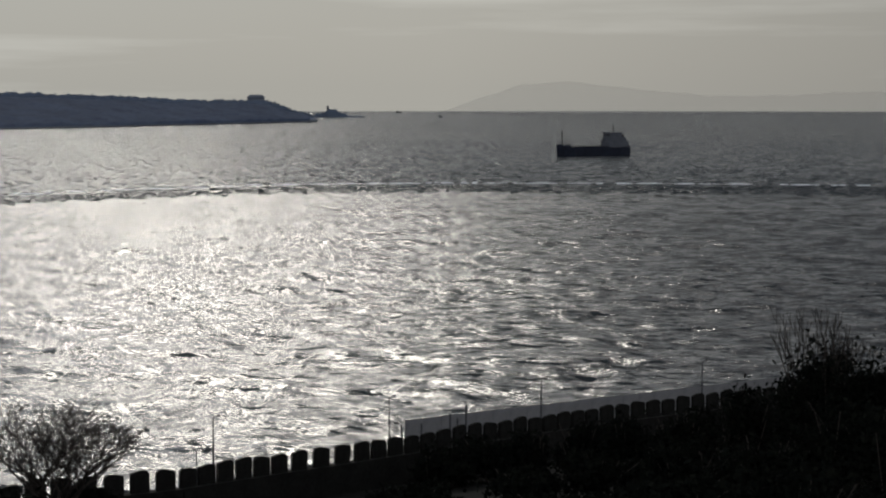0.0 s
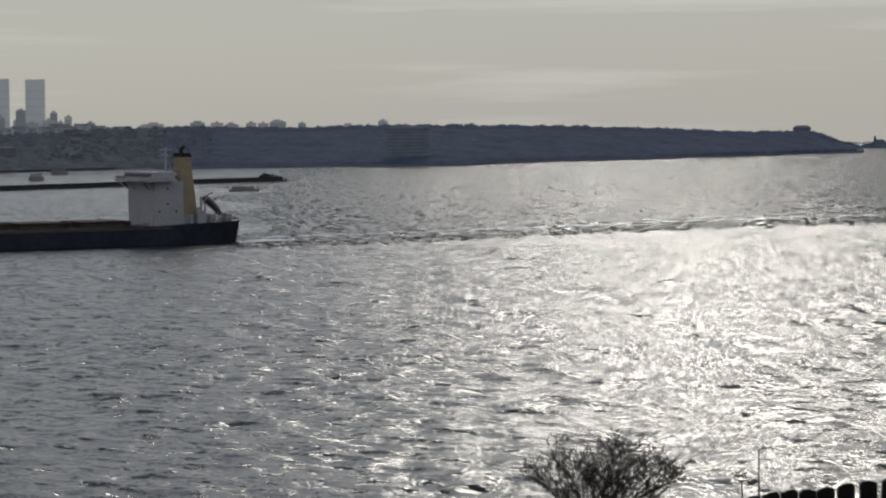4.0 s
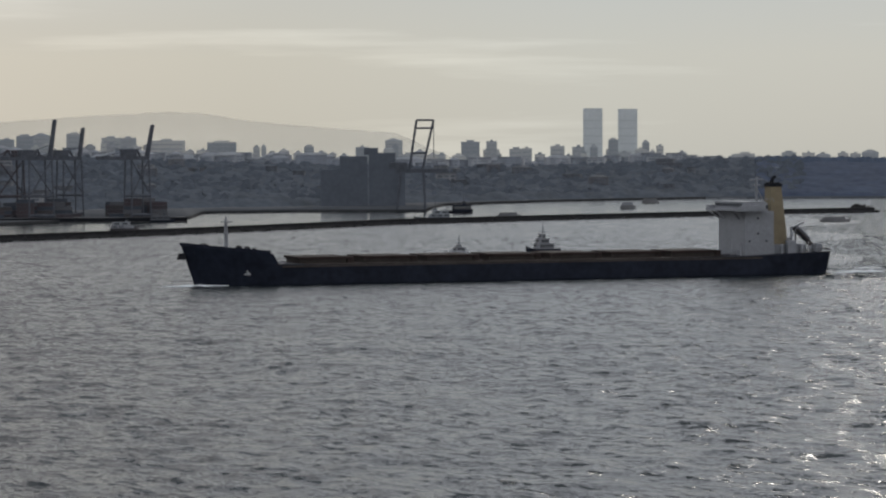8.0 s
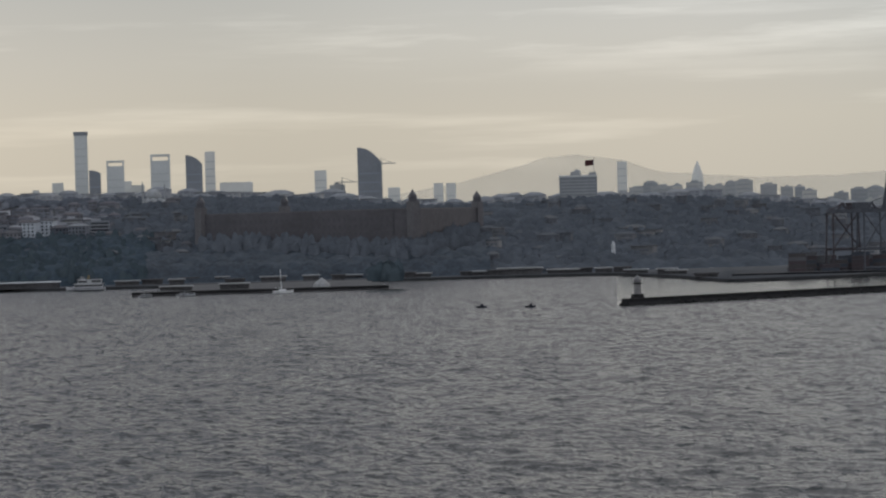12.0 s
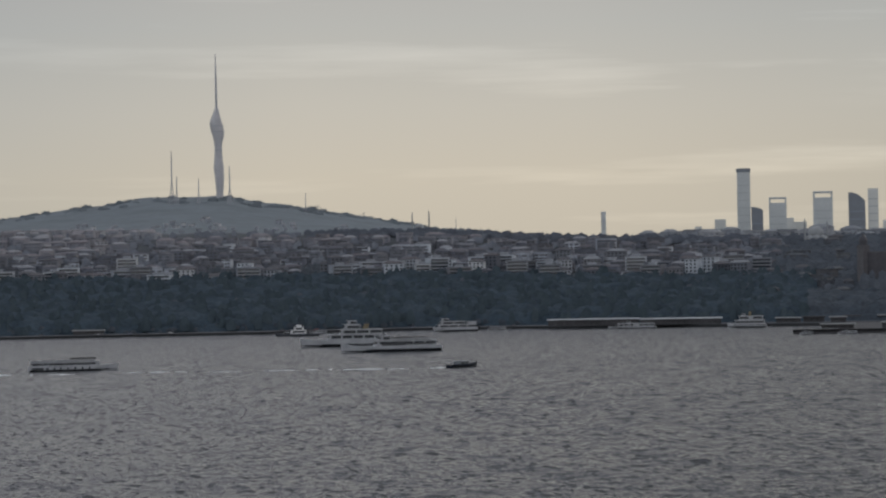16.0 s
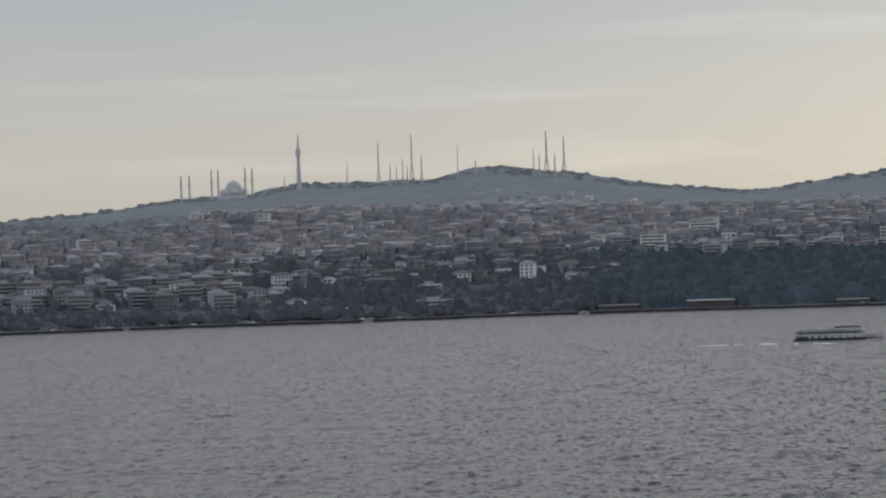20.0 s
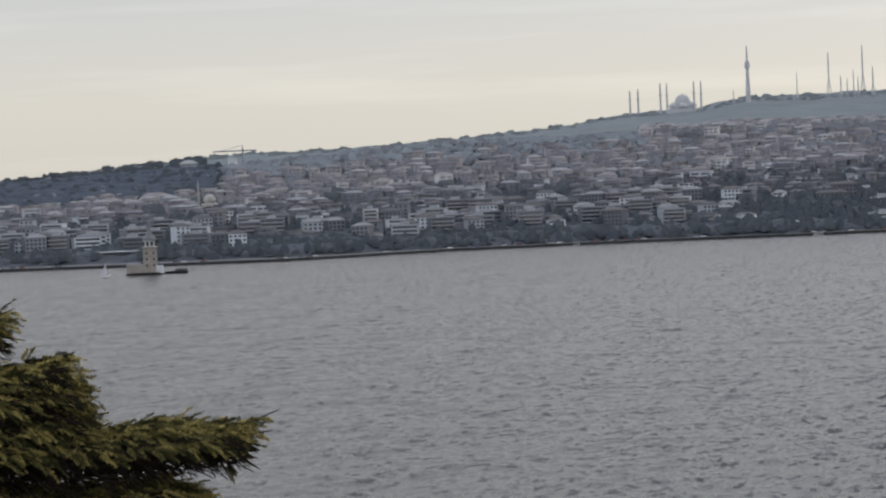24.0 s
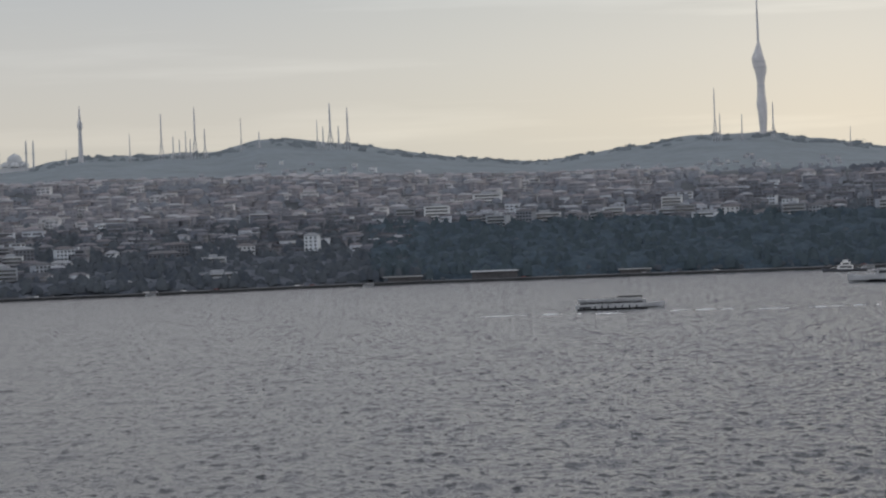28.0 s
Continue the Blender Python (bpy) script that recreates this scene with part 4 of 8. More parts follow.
# islands toned near the sky for haze
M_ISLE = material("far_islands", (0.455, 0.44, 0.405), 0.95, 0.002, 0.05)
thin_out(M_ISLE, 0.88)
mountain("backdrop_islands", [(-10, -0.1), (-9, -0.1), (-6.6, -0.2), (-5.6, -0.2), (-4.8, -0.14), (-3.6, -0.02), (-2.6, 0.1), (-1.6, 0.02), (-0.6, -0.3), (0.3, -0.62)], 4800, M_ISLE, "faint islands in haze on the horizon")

# skyline facades, bands and windows lightened and drawn together as haze
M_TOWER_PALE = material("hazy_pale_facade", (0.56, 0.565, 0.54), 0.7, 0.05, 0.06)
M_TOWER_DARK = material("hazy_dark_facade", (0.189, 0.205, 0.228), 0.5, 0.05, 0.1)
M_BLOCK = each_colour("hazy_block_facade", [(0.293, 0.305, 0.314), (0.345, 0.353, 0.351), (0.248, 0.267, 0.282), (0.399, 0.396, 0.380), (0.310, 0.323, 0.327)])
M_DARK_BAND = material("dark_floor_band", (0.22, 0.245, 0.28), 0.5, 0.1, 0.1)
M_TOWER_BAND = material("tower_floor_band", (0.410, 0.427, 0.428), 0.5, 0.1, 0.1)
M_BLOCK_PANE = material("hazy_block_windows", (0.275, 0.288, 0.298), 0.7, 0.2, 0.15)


def stand(name, turn, far, label, category, group="", sink=4.0):
    z = ground_z(turn, far) - sink
    return thing(name, at(turn, far, z), turn, label, category, group), z


def tower(turn, wide, rise, far=4300, mat=None, top="flat", label="tall hazy office tower over the skyline", lean=0.0):
    """A tower with floor bands; top: flat, gate, slant, round, spire or cap."""
    t, z0 = stand("tower", turn, far, label, "tower", "towers of the skyline")
    w, h = far * radians(wide), high(far, rise) - z0
    d = w * 0.8
    mat = mat or M_TOWER
    body = h
    if top == "gate":
        body = h - w * 0.32
        part("crown", boxes((-w / 2, -w * 0.4, 0, d, body, h), (w * 0.4, w / 2, 0, d, body, h), (-w * 0.4, w * 0.4, 0, d, h - w * 0.1, h)), mat, t)
    if top == "cap":
        body = h - 6
        part("crown", boxes((-w * 0.54, w * 0.54, -1, d + 1, body, h)), M_TOWER_DARK, t)
    if top in ("slant", "round"):
        # a bowed roofline falling to one side
        n = 12
        prof = []
        for i in range(n + 1):
            x = -w / 2 + w * i / n
            prof.append((x, h - (w * lean) * (i / n) ** 2.2))
        bm = bmesh.new()
        lo = [bm.verts.new((x, 0, 0)) for x, _ in prof] + [bm.verts.new((x, d, 0)) for x, _ in prof]
        hi = [bm.verts.new((x, 0, z)) for x, z in prof] + [bm.verts.new((x, d, z)) for x, z in prof]
        m = n + 1
        for i in range(n):
            bm.faces.new((lo[i], lo[i + 1], hi[i + 1], hi[i]))
            bm.faces.new((lo[m + i + 1], lo[m + i], hi[m + i], hi[m + i + 1]))
            bm.faces.new((hi[i], hi[i + 1], hi[m + i + 1], hi[m + i]))
        bm.faces.new((lo[0], hi[0], hi[m], lo[m]))
        bm.faces.new((lo[n], lo[m + n], hi[m + n], hi[n]))
        part("body", bm, mat, t)
        body = h - w * lean
    elif top == "spire":
        bm = rings([(0, w * 0.5), (h * 0.62, w * 0.5), (h * 0.78, w * 0.4), (h * 0.9, w * 0.22), (h, 0.3)], 14)
        part("body", bm, mat, t)
        return t
    else:
        bm = boxes((-w / 2, w / 2, 0, d, 0, body))
        bmesh.ops.bevel(bm, geom=[e for e in bm.edges if abs(e.verts[0].co.z - e.verts[1].co.z) > 1], offset=w * 0.06, segments=2)
        part("body", bm, mat, t)
    # recessed floor bands every few storeys, and corner piers
    master = None
    for i in range(2, int(body // 12)):
        if master is None:
            master = part("floor_band", boxes((-w * 0.44, w * 0.44, -0.35, 0.2, -0.9, 0.9)), M_DARK_BAND if mat == M_TOWER_DARK else M_TOWER_BAND, t, spot=(0, 0, i * 12.0))
        else:
            same("floor_band", master, t, (0, 0, i * 12.0))
    return t


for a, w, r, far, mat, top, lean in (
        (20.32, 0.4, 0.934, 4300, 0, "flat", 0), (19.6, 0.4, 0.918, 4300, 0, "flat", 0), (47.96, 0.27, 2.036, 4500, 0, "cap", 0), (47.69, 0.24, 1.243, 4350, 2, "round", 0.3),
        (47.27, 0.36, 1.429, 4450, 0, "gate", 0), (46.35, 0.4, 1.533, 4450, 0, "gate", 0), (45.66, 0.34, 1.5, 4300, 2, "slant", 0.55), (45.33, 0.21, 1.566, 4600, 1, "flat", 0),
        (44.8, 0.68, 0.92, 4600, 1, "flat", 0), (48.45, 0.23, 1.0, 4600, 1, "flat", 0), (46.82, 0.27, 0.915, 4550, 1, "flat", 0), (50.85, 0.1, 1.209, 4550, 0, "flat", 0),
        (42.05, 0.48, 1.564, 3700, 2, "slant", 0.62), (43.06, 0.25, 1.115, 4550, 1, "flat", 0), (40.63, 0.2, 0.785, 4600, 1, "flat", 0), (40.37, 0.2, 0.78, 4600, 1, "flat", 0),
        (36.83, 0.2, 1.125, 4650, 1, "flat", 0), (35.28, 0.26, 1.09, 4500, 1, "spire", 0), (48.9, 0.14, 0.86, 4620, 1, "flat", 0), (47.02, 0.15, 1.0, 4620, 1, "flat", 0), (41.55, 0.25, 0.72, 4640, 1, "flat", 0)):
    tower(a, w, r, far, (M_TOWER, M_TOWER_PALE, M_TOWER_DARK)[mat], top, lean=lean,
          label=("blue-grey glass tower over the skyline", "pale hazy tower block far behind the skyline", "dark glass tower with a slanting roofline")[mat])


def block(turn, wide, rise, far, label="hazy grey block of flats on the skyline", bumps=True):
    """A block of flats on the skyline: body, roof house, rows of windows."""
    t, z0 = stand("apartment_block", turn, far, label, "building", "blocks on the skyline")
    w, h = far * radians(wide), high(far, rise) - z0
    h = max(h, 9)
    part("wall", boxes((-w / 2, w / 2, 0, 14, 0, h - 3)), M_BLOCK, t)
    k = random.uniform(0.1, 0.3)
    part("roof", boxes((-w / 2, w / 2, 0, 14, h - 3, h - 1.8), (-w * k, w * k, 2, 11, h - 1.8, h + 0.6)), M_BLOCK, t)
    if random.random() < 0.2:
        part("roof_house", boxes((-w * 0.42, w * 0.42, 1, 13, h - 2.2, h - 0.4, 0.8), (-w * 0.2, w * 0.12, 4, 9, h - 0.4, h + 1.6)), M_BLOCK, t)
    m = None
    for i in range(min(int(h // 9), 4)):
        z = h - 8 - i * 6.5
        if z < 3:
            break
        if m is None:
            m = part("glazed_strip", boxes((-w * 0.42, w * 0.42, -0.3, 0.2, -0.9, 0.9)), M_BLOCK_PANE, t, spot=(0, 0, z))
        else:
            same("glazed_strip", m, t, (0, 0, z))
    return t


for a, w, r in ((36.25, 0.3, 0.7), (35.35, 0.34, 0.68), (34.6, 0.24, 0.66), (33.2, 0.22, 0.52), (32.36, 0.3, 0.379), (32.0, 0.34, 0.45), (31.66, 0.34, 0.46), (31.0, 0.31, 0.489), (30.4, 0.12, 0.3), (30.25, 0.38, 0.405), (29.9, 0.34, 0.4), (29.12, 0.78, 0.34), (27.98, 0.6, 0.3), (24.43, 0.36, 0.32),
                (22.41, 0.22, 0.293), (22.85, 0.38, 0.285), (19.9, 0.2, 0.314), (19.23, 0.15, 0.252), (18.94, 0.15, 0.18), (17.2, 0.42, 0.01), (16.3, 0.3, 0.03), (15.9, 0.26, 0.02), (15.6, 0.3, -0.02),
                (15.2, 0.22, 0.01), (14.95, 0.22, 0.0), (14.65, 0.34, 0.03), (14.15, 0.16, 0.0), (12.48, 0.2, 0.02), (34.33, 0.36, 0.684), (33.83, 0.34, 0.59), (33.46, 0.26, 0.535), (34.85, 0.26, 0.6),
                (36.0, 0.5, 0.62), (36.5, 0.4, 0.6), (35.7, 0.22, 0.62), (42.72, 0.32, 0.83), (38.8, 0.3, 0.42), (33.0, 0.3, 0.45), (35.05, 0.2, 0.58)):
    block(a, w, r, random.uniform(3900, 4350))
a = 13.2
while a < 35:
    base = along(a, [(13, -0.1), (17, 0.0), (19, 0.05), (21, 0.1), (24, 0.14), (28, 0.14), (33, 0.26), (36, 0.45)])
    w = random.uniform(0.1, 0.34)
    if a > 17.6 or random.random() < 0.3:
        block(a, w, base + random.uniform(-0.14, 0.1), random.uniform(3500, 4350))
    a += w * random.uniform(0.8, 1.5) * (1 if a > 17.6 else 2.5)
for a in np.arange(36.5, 51, 0.42):
    block(float(a) + random.uniform(-0.1, 0.1), random.uniform(0.15, 0.35), along(float(a), [(36, 0.5), (39, 0.36), (42, 0.42), (44, 0.56), (47, 0.54), (51, 0.5)]) + random.uniform(-0.1, 0.07), random.uniform(3300, 4100))

# tower cranes over building sites
# tower crane steel paled for haze
M_STEEL = material("hazy_steel", (0.2, 0.22, 0.24), 0.6, 0.3, 0.2)
# dark steel lifted a little, standing in for haze over the port
M_STEEL_DARK = material("dark_crane_steel", (0.072, 0.078, 0.091), 0.6, 0.3, 0.25)
for a, far, rise, reach in ((42.62, 4100, 0.9, 0.7), (41.8, 3690, 1.27, 0.6), (83.28, 3600, 1.08, -1.2), (56.75, 4500, 1.4, 0.3), (55.8, 4500, 1.24, -0.4)):
    t, z0 = stand("tower_crane", a, far, "thin grey tower crane over a building site", "crane", "tower cranes")
    h, k = high(far, rise) - z0, abs(reach)
    part("mast", bars([((0, 0, 0), (0, 0, h), 0.6 + 0.5 * k)]), M_STEEL, t)
    part("jib", bars([((-14 * reach, 0, h - 3), (32 * reach, 0, h - 3), 0.4 + 0.5 * k), ((0, 0, h + 4), (26 * reach, 0, h - 3), 0.3), ((0, 0, h - 3), (0, 0, h + 4), 0.5)]), M_STEEL, t)
    x = -13 * reach
    part("counterweight", boxes((x - 2 * k, x + 2 * k, -1.5, 1.5, h - 5, h - 3)), M_STEEL, t)

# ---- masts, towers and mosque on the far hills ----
# concrete and mast steel lightened so that haze sits in their colour
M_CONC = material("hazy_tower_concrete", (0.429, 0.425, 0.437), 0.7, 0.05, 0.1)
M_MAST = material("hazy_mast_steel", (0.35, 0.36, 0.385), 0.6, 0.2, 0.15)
far = 4450.0
t, z0 = stand("broadcast_tower", 58.79, far, "slender twisting grey broadcast tower with a long antenna", "tower", sink=3)
k = far * radians(1) / 85.52
prof = []
for up, left, right in ((-8, 624.6, 637), (0, 624.6, 636.8), (16, 623.4, 638.2), (30, 622.2, 638.8), (44, 620.4, 638.5), (58, 622, 636.8), (79, 622.9, 635.7), (90, 621.6, 637), (100, 620, 640), (108, 617.6, 640.2), (114, 615.9, 639), (124, 614.8, 636.8), (131, 617, 635), (138, 620, 633), (146, 623, 631.4), (152, 625, 629.6)):
    prof.append(((high(far, 1.741) - z0) + up * k, (right - left) / 2 * k, (right - left) / 2 * k * 0.9, ((left + right) / 2 - 628.5) * k, 0))
bm = rings(prof, 20)
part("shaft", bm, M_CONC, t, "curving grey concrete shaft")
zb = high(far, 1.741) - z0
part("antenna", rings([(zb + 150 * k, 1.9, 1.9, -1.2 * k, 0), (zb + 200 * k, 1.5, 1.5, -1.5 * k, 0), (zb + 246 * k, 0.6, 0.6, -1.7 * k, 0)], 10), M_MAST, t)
for up in (52, 75, 108, 118, 128):
    q = min(prof, key=lambda p: abs(p[0] - zb - up * k))
    part("gallery", rings([(zb + up * k - 0.7, q[1] + 0.5, q[2] + 0.5, q[3], 0), (zb + up * k + 0.7, q[1] + 0.5, q[2] + 0.5, q[3], 0)], 20), M_MAST, t)

t, z0 = stand("television_tower", 72.82, 4450, "slim concrete television tower with a round pod", "tower", sink=3)
zb, zt, zp = high(4450, 1.69) - z0, high(4450, 2.742) - z0, high(4450, 2.322) - z0
part("shaft", rings([(0, 4.6), (zb, 4.0), (zp - 5, 2.4)], 14), M_MAST, t)
part("pod", rings([(zp - 7, 2.2), (zp - 2, 4.0), (zp + 4, 4.1), (zp + 8, 2.6), (zp + 10, 1.8)], 16), M_MAST, t)
part("antenna", rings([(zp + 8, 1.8), (zp + 20, 1.4), (zt, 0.5)], 8), M_MAST, t)


def mast(turn, rise, thick=1.0, far=4420):
    t, z0 = stand("radio_mast", turn, far, "thin steel radio mast on the far hill", "mast", "radio masts on the far hills", sink=3)
    h = high(far, rise) - z0
    b, m = 5.5 * thick, h * 0.45
    legs = [(b * math.cos(q), b * math.sin(q)) for q in (0.5, 2.6, 4.7)]
    master = None
    for x, y in legs:
        part("leg", bars([((x, y, 0), (x * 0.12, y * 0.12, m), 0.45 * thick)]), M_MAST, t)
    braces = []
    for i in range(5):
        za, zc = m * i / 5, m * (i + 1) / 5
        fa, fc = 1 - 0.88 * i / 5, 1 - 0.88 * (i + 1) / 5
        for (x, y), (u, v) in zip(legs, legs[1:] + legs[:1]):
            braces.append(((x * fa, y * fa, za), (u * fc, v * fc, zc), 0.18))
    part("lattice", bars(braces, 4), M_MAST, t)
    part("pole", rings([(m - 2, 1.1 * thick), (h * 0.8, 0.95 * thick), (h, 0.5 * thick)], 8), M_MAST, t)


for a, r, k in ((71.82, 2.14, 0.7), (71.17, 2.528, 1.1), (70.93, 2.05, 1.0), (70.67, 2.16, 0.8), (70.48, 2.646, 1.2), (70.28, 2.2, 1.1), (70.8, 1.98, 0.9), (70.58, 2.0, 0.9), (69.53, 2.39, 0.6), (69.16, 2.09, 0.9), (67.96, 2.28, 0.8), (67.69, 2.625, 1.5),
                (67.52, 2.15, 1.1), (67.33, 2.52, 1.3), (67.84, 2.15, 1.0), (59.75, 2.62, 1.0), (59.65, 2.1, 0.9), (59.2, 2.06, 0.8), (58.56, 2.29, 1.0), (73.12, 1.85, 0.7), (57.0, 1.72, 0.6), (53.9, 1.14, 0.5)):
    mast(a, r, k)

# mosque stone greyed and blued for haze
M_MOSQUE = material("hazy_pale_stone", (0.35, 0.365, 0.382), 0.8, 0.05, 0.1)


def mosque(turn, far, foot, label, dome_r, body_w, body_h, minarets, mat, thin=1.5):
    """A domed mosque: prayer hall, main dome, half domes and minarets (offset across, depth, height)."""
    t = thing("mosque", at(turn, far, foot), turn, label, "mosque")
    q = body_w / 2
    part("prayer_hall", boxes((-q, q, 0, body_w, -5, body_h * 0.4, 0.96), (-q * 0.8, q * 0.8, q * 0.2, q * 1.8, body_h * 0.4, body_h * 0.75, 0.92), (-q * 0.58, q * 0.58, q * 0.42, q * 1.58, body_h * 0.75, body_h + dome_r * 0.3, 0.92)), mat, t)

    def dome(r, x, y, z):
        return rings([(z + r * math.sin(q), r * math.cos(q), r * math.cos(q), x, y) for q in np.linspace(0, 1.45, 8)] + [(z + r * 1.12, 0.2, 0.2, x, y)], 18)
    part("dome", dome(dome_r, 0, body_w / 2, body_h + dome_r * 0.3), mat, t)
    for x, y in ((-body_w * 0.3, body_w * 0.2), (body_w * 0.3, body_w * 0.2), (0, body_w * 0.12), (-body_w * 0.26, body_w * 0.5), (body_w * 0.26, body_w * 0.5)):
        part("half_dome", dome(dome_r * 0.58, x, y, body_h * 0.62), mat, t)
    for x, y, h in minarets:
        mi = part("minaret", rings([(-4, thin * 1.2, thin * 1.2, x, y), (h * 0.3, thin, thin, x, y), (h * 0.86, thin * 0.8, thin * 0.8, x, y), (h * 0.88, thin * 0.85, thin * 0.85, x, y), (h, 0.15, 0.15, x, y)], 10), mat, t)
        part("balcony", rings([(h * 0.55, thin * 1.05, thin * 1.05, x, y), (h * 0.57, thin * 1.5, thin * 1.5, x, y), (h * 0.6, thin * 1.5, thin * 1.5, x, y)], 10), mat, mi)


far = 4480.0
foot = high(far, 1.44)
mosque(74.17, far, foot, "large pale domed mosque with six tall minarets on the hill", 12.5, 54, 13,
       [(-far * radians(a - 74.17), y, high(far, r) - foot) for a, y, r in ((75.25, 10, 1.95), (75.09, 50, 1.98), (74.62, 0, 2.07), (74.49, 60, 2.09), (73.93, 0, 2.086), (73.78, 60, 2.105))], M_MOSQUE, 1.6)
d = far_at(84.0, -0.22)
M_STONE_GREY = material("grey_mosque_stone", (0.3, 0.29, 0.28), 0.85, 0.2, 0.2)
mosque(84.0, d, ground_z(84.0, d), "grey stone mosque with one minaret among the houses", 6, 17, 9, [(-10, 2, 30)], M_STONE_GREY, 0.9)
d = crest_far(46.55) - 40
mosque(46.5, d, ground_z(46.5, d), "old domed mosque with two thin minarets on the crest", 8, 22, 8, [(-11, 0, 26), (11, 8, 24)], M_BLOCK_PANE, 1.0)
d = crest_far(54.6) + 30
mosque(54.65, d, ground_z(54.65, d), "small domed mosque with two thin minarets on the crest", 5, 14, 6, [(-8, 0, 25), (10, 8, 27)], M_BLOCK_PANE, 0.8)

# white water tower and long building below the wooded hilltop
d = 3250.0
t, z0 = stand("tank_tower", 83.5, d, "white round tank tower on the hilltop", "tower")
top = high(d, 0.88) - z0
part("drum", rings([(0, 5.2), (top, 5.2)], 18), M_WHITE, t)
part("roof", rings([(top, 5.5), (top + 0.4, 5.5), (top + 1.2, 0.4)], 18), M_SLAB, t)
t, z0 = stand("hill_pavilion", 84.4, 3030, "small pavilion with a hipped roof on the hilltop", "building")
part("wall", boxes((-9, 9, 0, 12, 0, 15)), M_BLOCK_PANE, t)
part("roof", boxes((-11, 11, -2, 14, 15, 19, 0.4)), M_BLOCK_PANE, t)

# ---- barracks with corner towers, and the block with a flag ----
# barracks stone and windows close in tone, haze put into both
M_BARRACK = material("barracks_stone", (0.094, 0.091, 0.099), 0.85, 0.05, 0.15)
M_BARRACK_PANE = material("barracks_window", (0.08, 0.08, 0.089), 0.4, 0.2, 0.2)
M_BARRACK_PALE = material("barracks_tower_stone", (0.12, 0.117, 0.123), 0.85, 0.05, 0.15)
pA, pB = at(45.55, 2400), at(41.17, 2310)
pC, pD = at(39.84, 2520), at(43.82, 2600)
zb = high(2330, -0.3)
t = thing("barracks", pA + Vector((0, 0, zb)), 0, "long three-storey stone barracks with domed corner towers", "building")
zt = high(2330, 0.26) - zb


def wing(a, b, deep, z0, z1):
    u = (b - a).normalized()
    v = Vector((-u.y, u.x, 0)) * deep
    bm = bmesh.new()
    lo = [bm.verts.new(p - pA + Vector((0, 0, z0))) for p in (a, b, b + v, a + v)]
    hi = [bm.verts.new(p - pA + Vector((0, 0, z1))) for p in (a, b, b + v, a + v)]
    bm.faces.new(hi)
    for i in range(4):
        bm.faces.new((lo[i], lo[(i + 1) % 4], hi[(i + 1) % 4], hi[i]))
    return bm


for a, b in ((pA, pB), (pB, pC), (pC, pD), (pD, pA)):
    part("wing", wing(a, b, 16, -40, zt), M_BARRACK, t)
    part("cornice", wing(a - (b - a).normalized() * 0.5, b + (b - a).normalized() * 0.5, 17, zt, zt + 1.0), M_BARRACK_PALE, t)
for p, rise, far in ((pA, 0.66, 2400), (pB, 0.675, 2310), (pC, 0.61, 2520), (pD, 0.63, 2600)):
    o = p - pA
    h = high(far, rise) - zb
    c = part("corner_tower", boxes((o.x - 3.8, o.x + 3.8, o.y - 3.8, o.y + 3.8, -40, h * 0.74)), M_BARRACK_PALE, t)
    part("belfry", rings([(h * 0.72, 3.8, 3.8, o.x, o.y), (h * 0.82, 3.6, 3.6, o.x, o.y), (h * 0.83, 4.2, 4.2, o.x, o.y), (h * 0.9, 2.9, 2.9, o.x, o.y), (h * 0.95, 1.2, 1.2, o.x, o.y), (h, 0.2, 0.2, o.x, o.y)], 12), M_BARRACK_PANE, c)
m = None
n = 40
turn_w = math.degrees(math.atan2((pB - pA).y, (pB - pA).x))
for i in range(n):
    for f in range(3):
        q = (pB - pA) * ((i + 0.8) / (n + 0.6))
        s = (q.x, q.y, 3.0 + f * 6.2)
        if m is None:
            m = part("window", boxes((-0.9, 0.9, -0.2, 0.3, -1.6, 1.6)), M_BARRACK_PANE, t)
            m.matrix_basis = pose(*s, 0, 0, turn_w)
        else:
            same("window", m, t, s, turn_w)

spots = []
for a, b in ((pA, pB), (pB, pC)):
    for _ in range(260):
        p = a + (b - a) * random.random()
        p = p - p.normalized() * random.uniform(6, 110)
        turn = math.degrees(math.atan2(-p.x, p.y))
        z = ground_z(turn, p.length)
        spots.append((p.x, p.y, z - 1, random.uniform(2.6, 5.2), min(max(zb + random.uniform(-2, 13) - z, 6), 20)))
crowns("barracks_garden", spots, M_WOOD_PORT, "dark trees close before the barracks walls", 26)

t, z0 = stand("hospital_block", 37.74, 2950, "grey slab building with roof huts and a flagpole", "building")
w = 2950 * radians(0.78)
h = high(2950, 0.85) - z0
part("wall", boxes((-w / 2, w / 2, 0, 20, 0, h)), M_TOWER_DARK, t)
part("roof_hut", boxes((-w * 0.2, w * 0.02, 4, 14, h, h + 4.5)), M_BLOCK_PANE, t)
part("roof_hut", rings([(h, 4, 4, -1, 8), (h + 5, 4, 4, -1, 8), (h + 7, 2, 2, -1, 8)], 10), M_BLOCK_PANE, t)
part("roof_hut", boxes((w * 0.28, w * 0.48, 4, 14, h, h + 3.5)), M_BLOCK_PANE, t)
part("parapet", boxes((-w / 2 - 0.3, w / 2 + 0.3, -0.3, 20.3, h - 1.2, h + 0.8)), M_TOWER, t)
m = None
for i in range(9):
    z = h - 5 - i * 3.4
    if m is None:
        m = part("glazed_strip", boxes((-w * 0.46, w * 0.46, -0.3, 0.2, -0.7, 0.7)), M_BLOCK_PANE, t, spot=(0, 0, z))
    elif z > 2:
        same("glazed_strip", m, t, (0, 0, z))
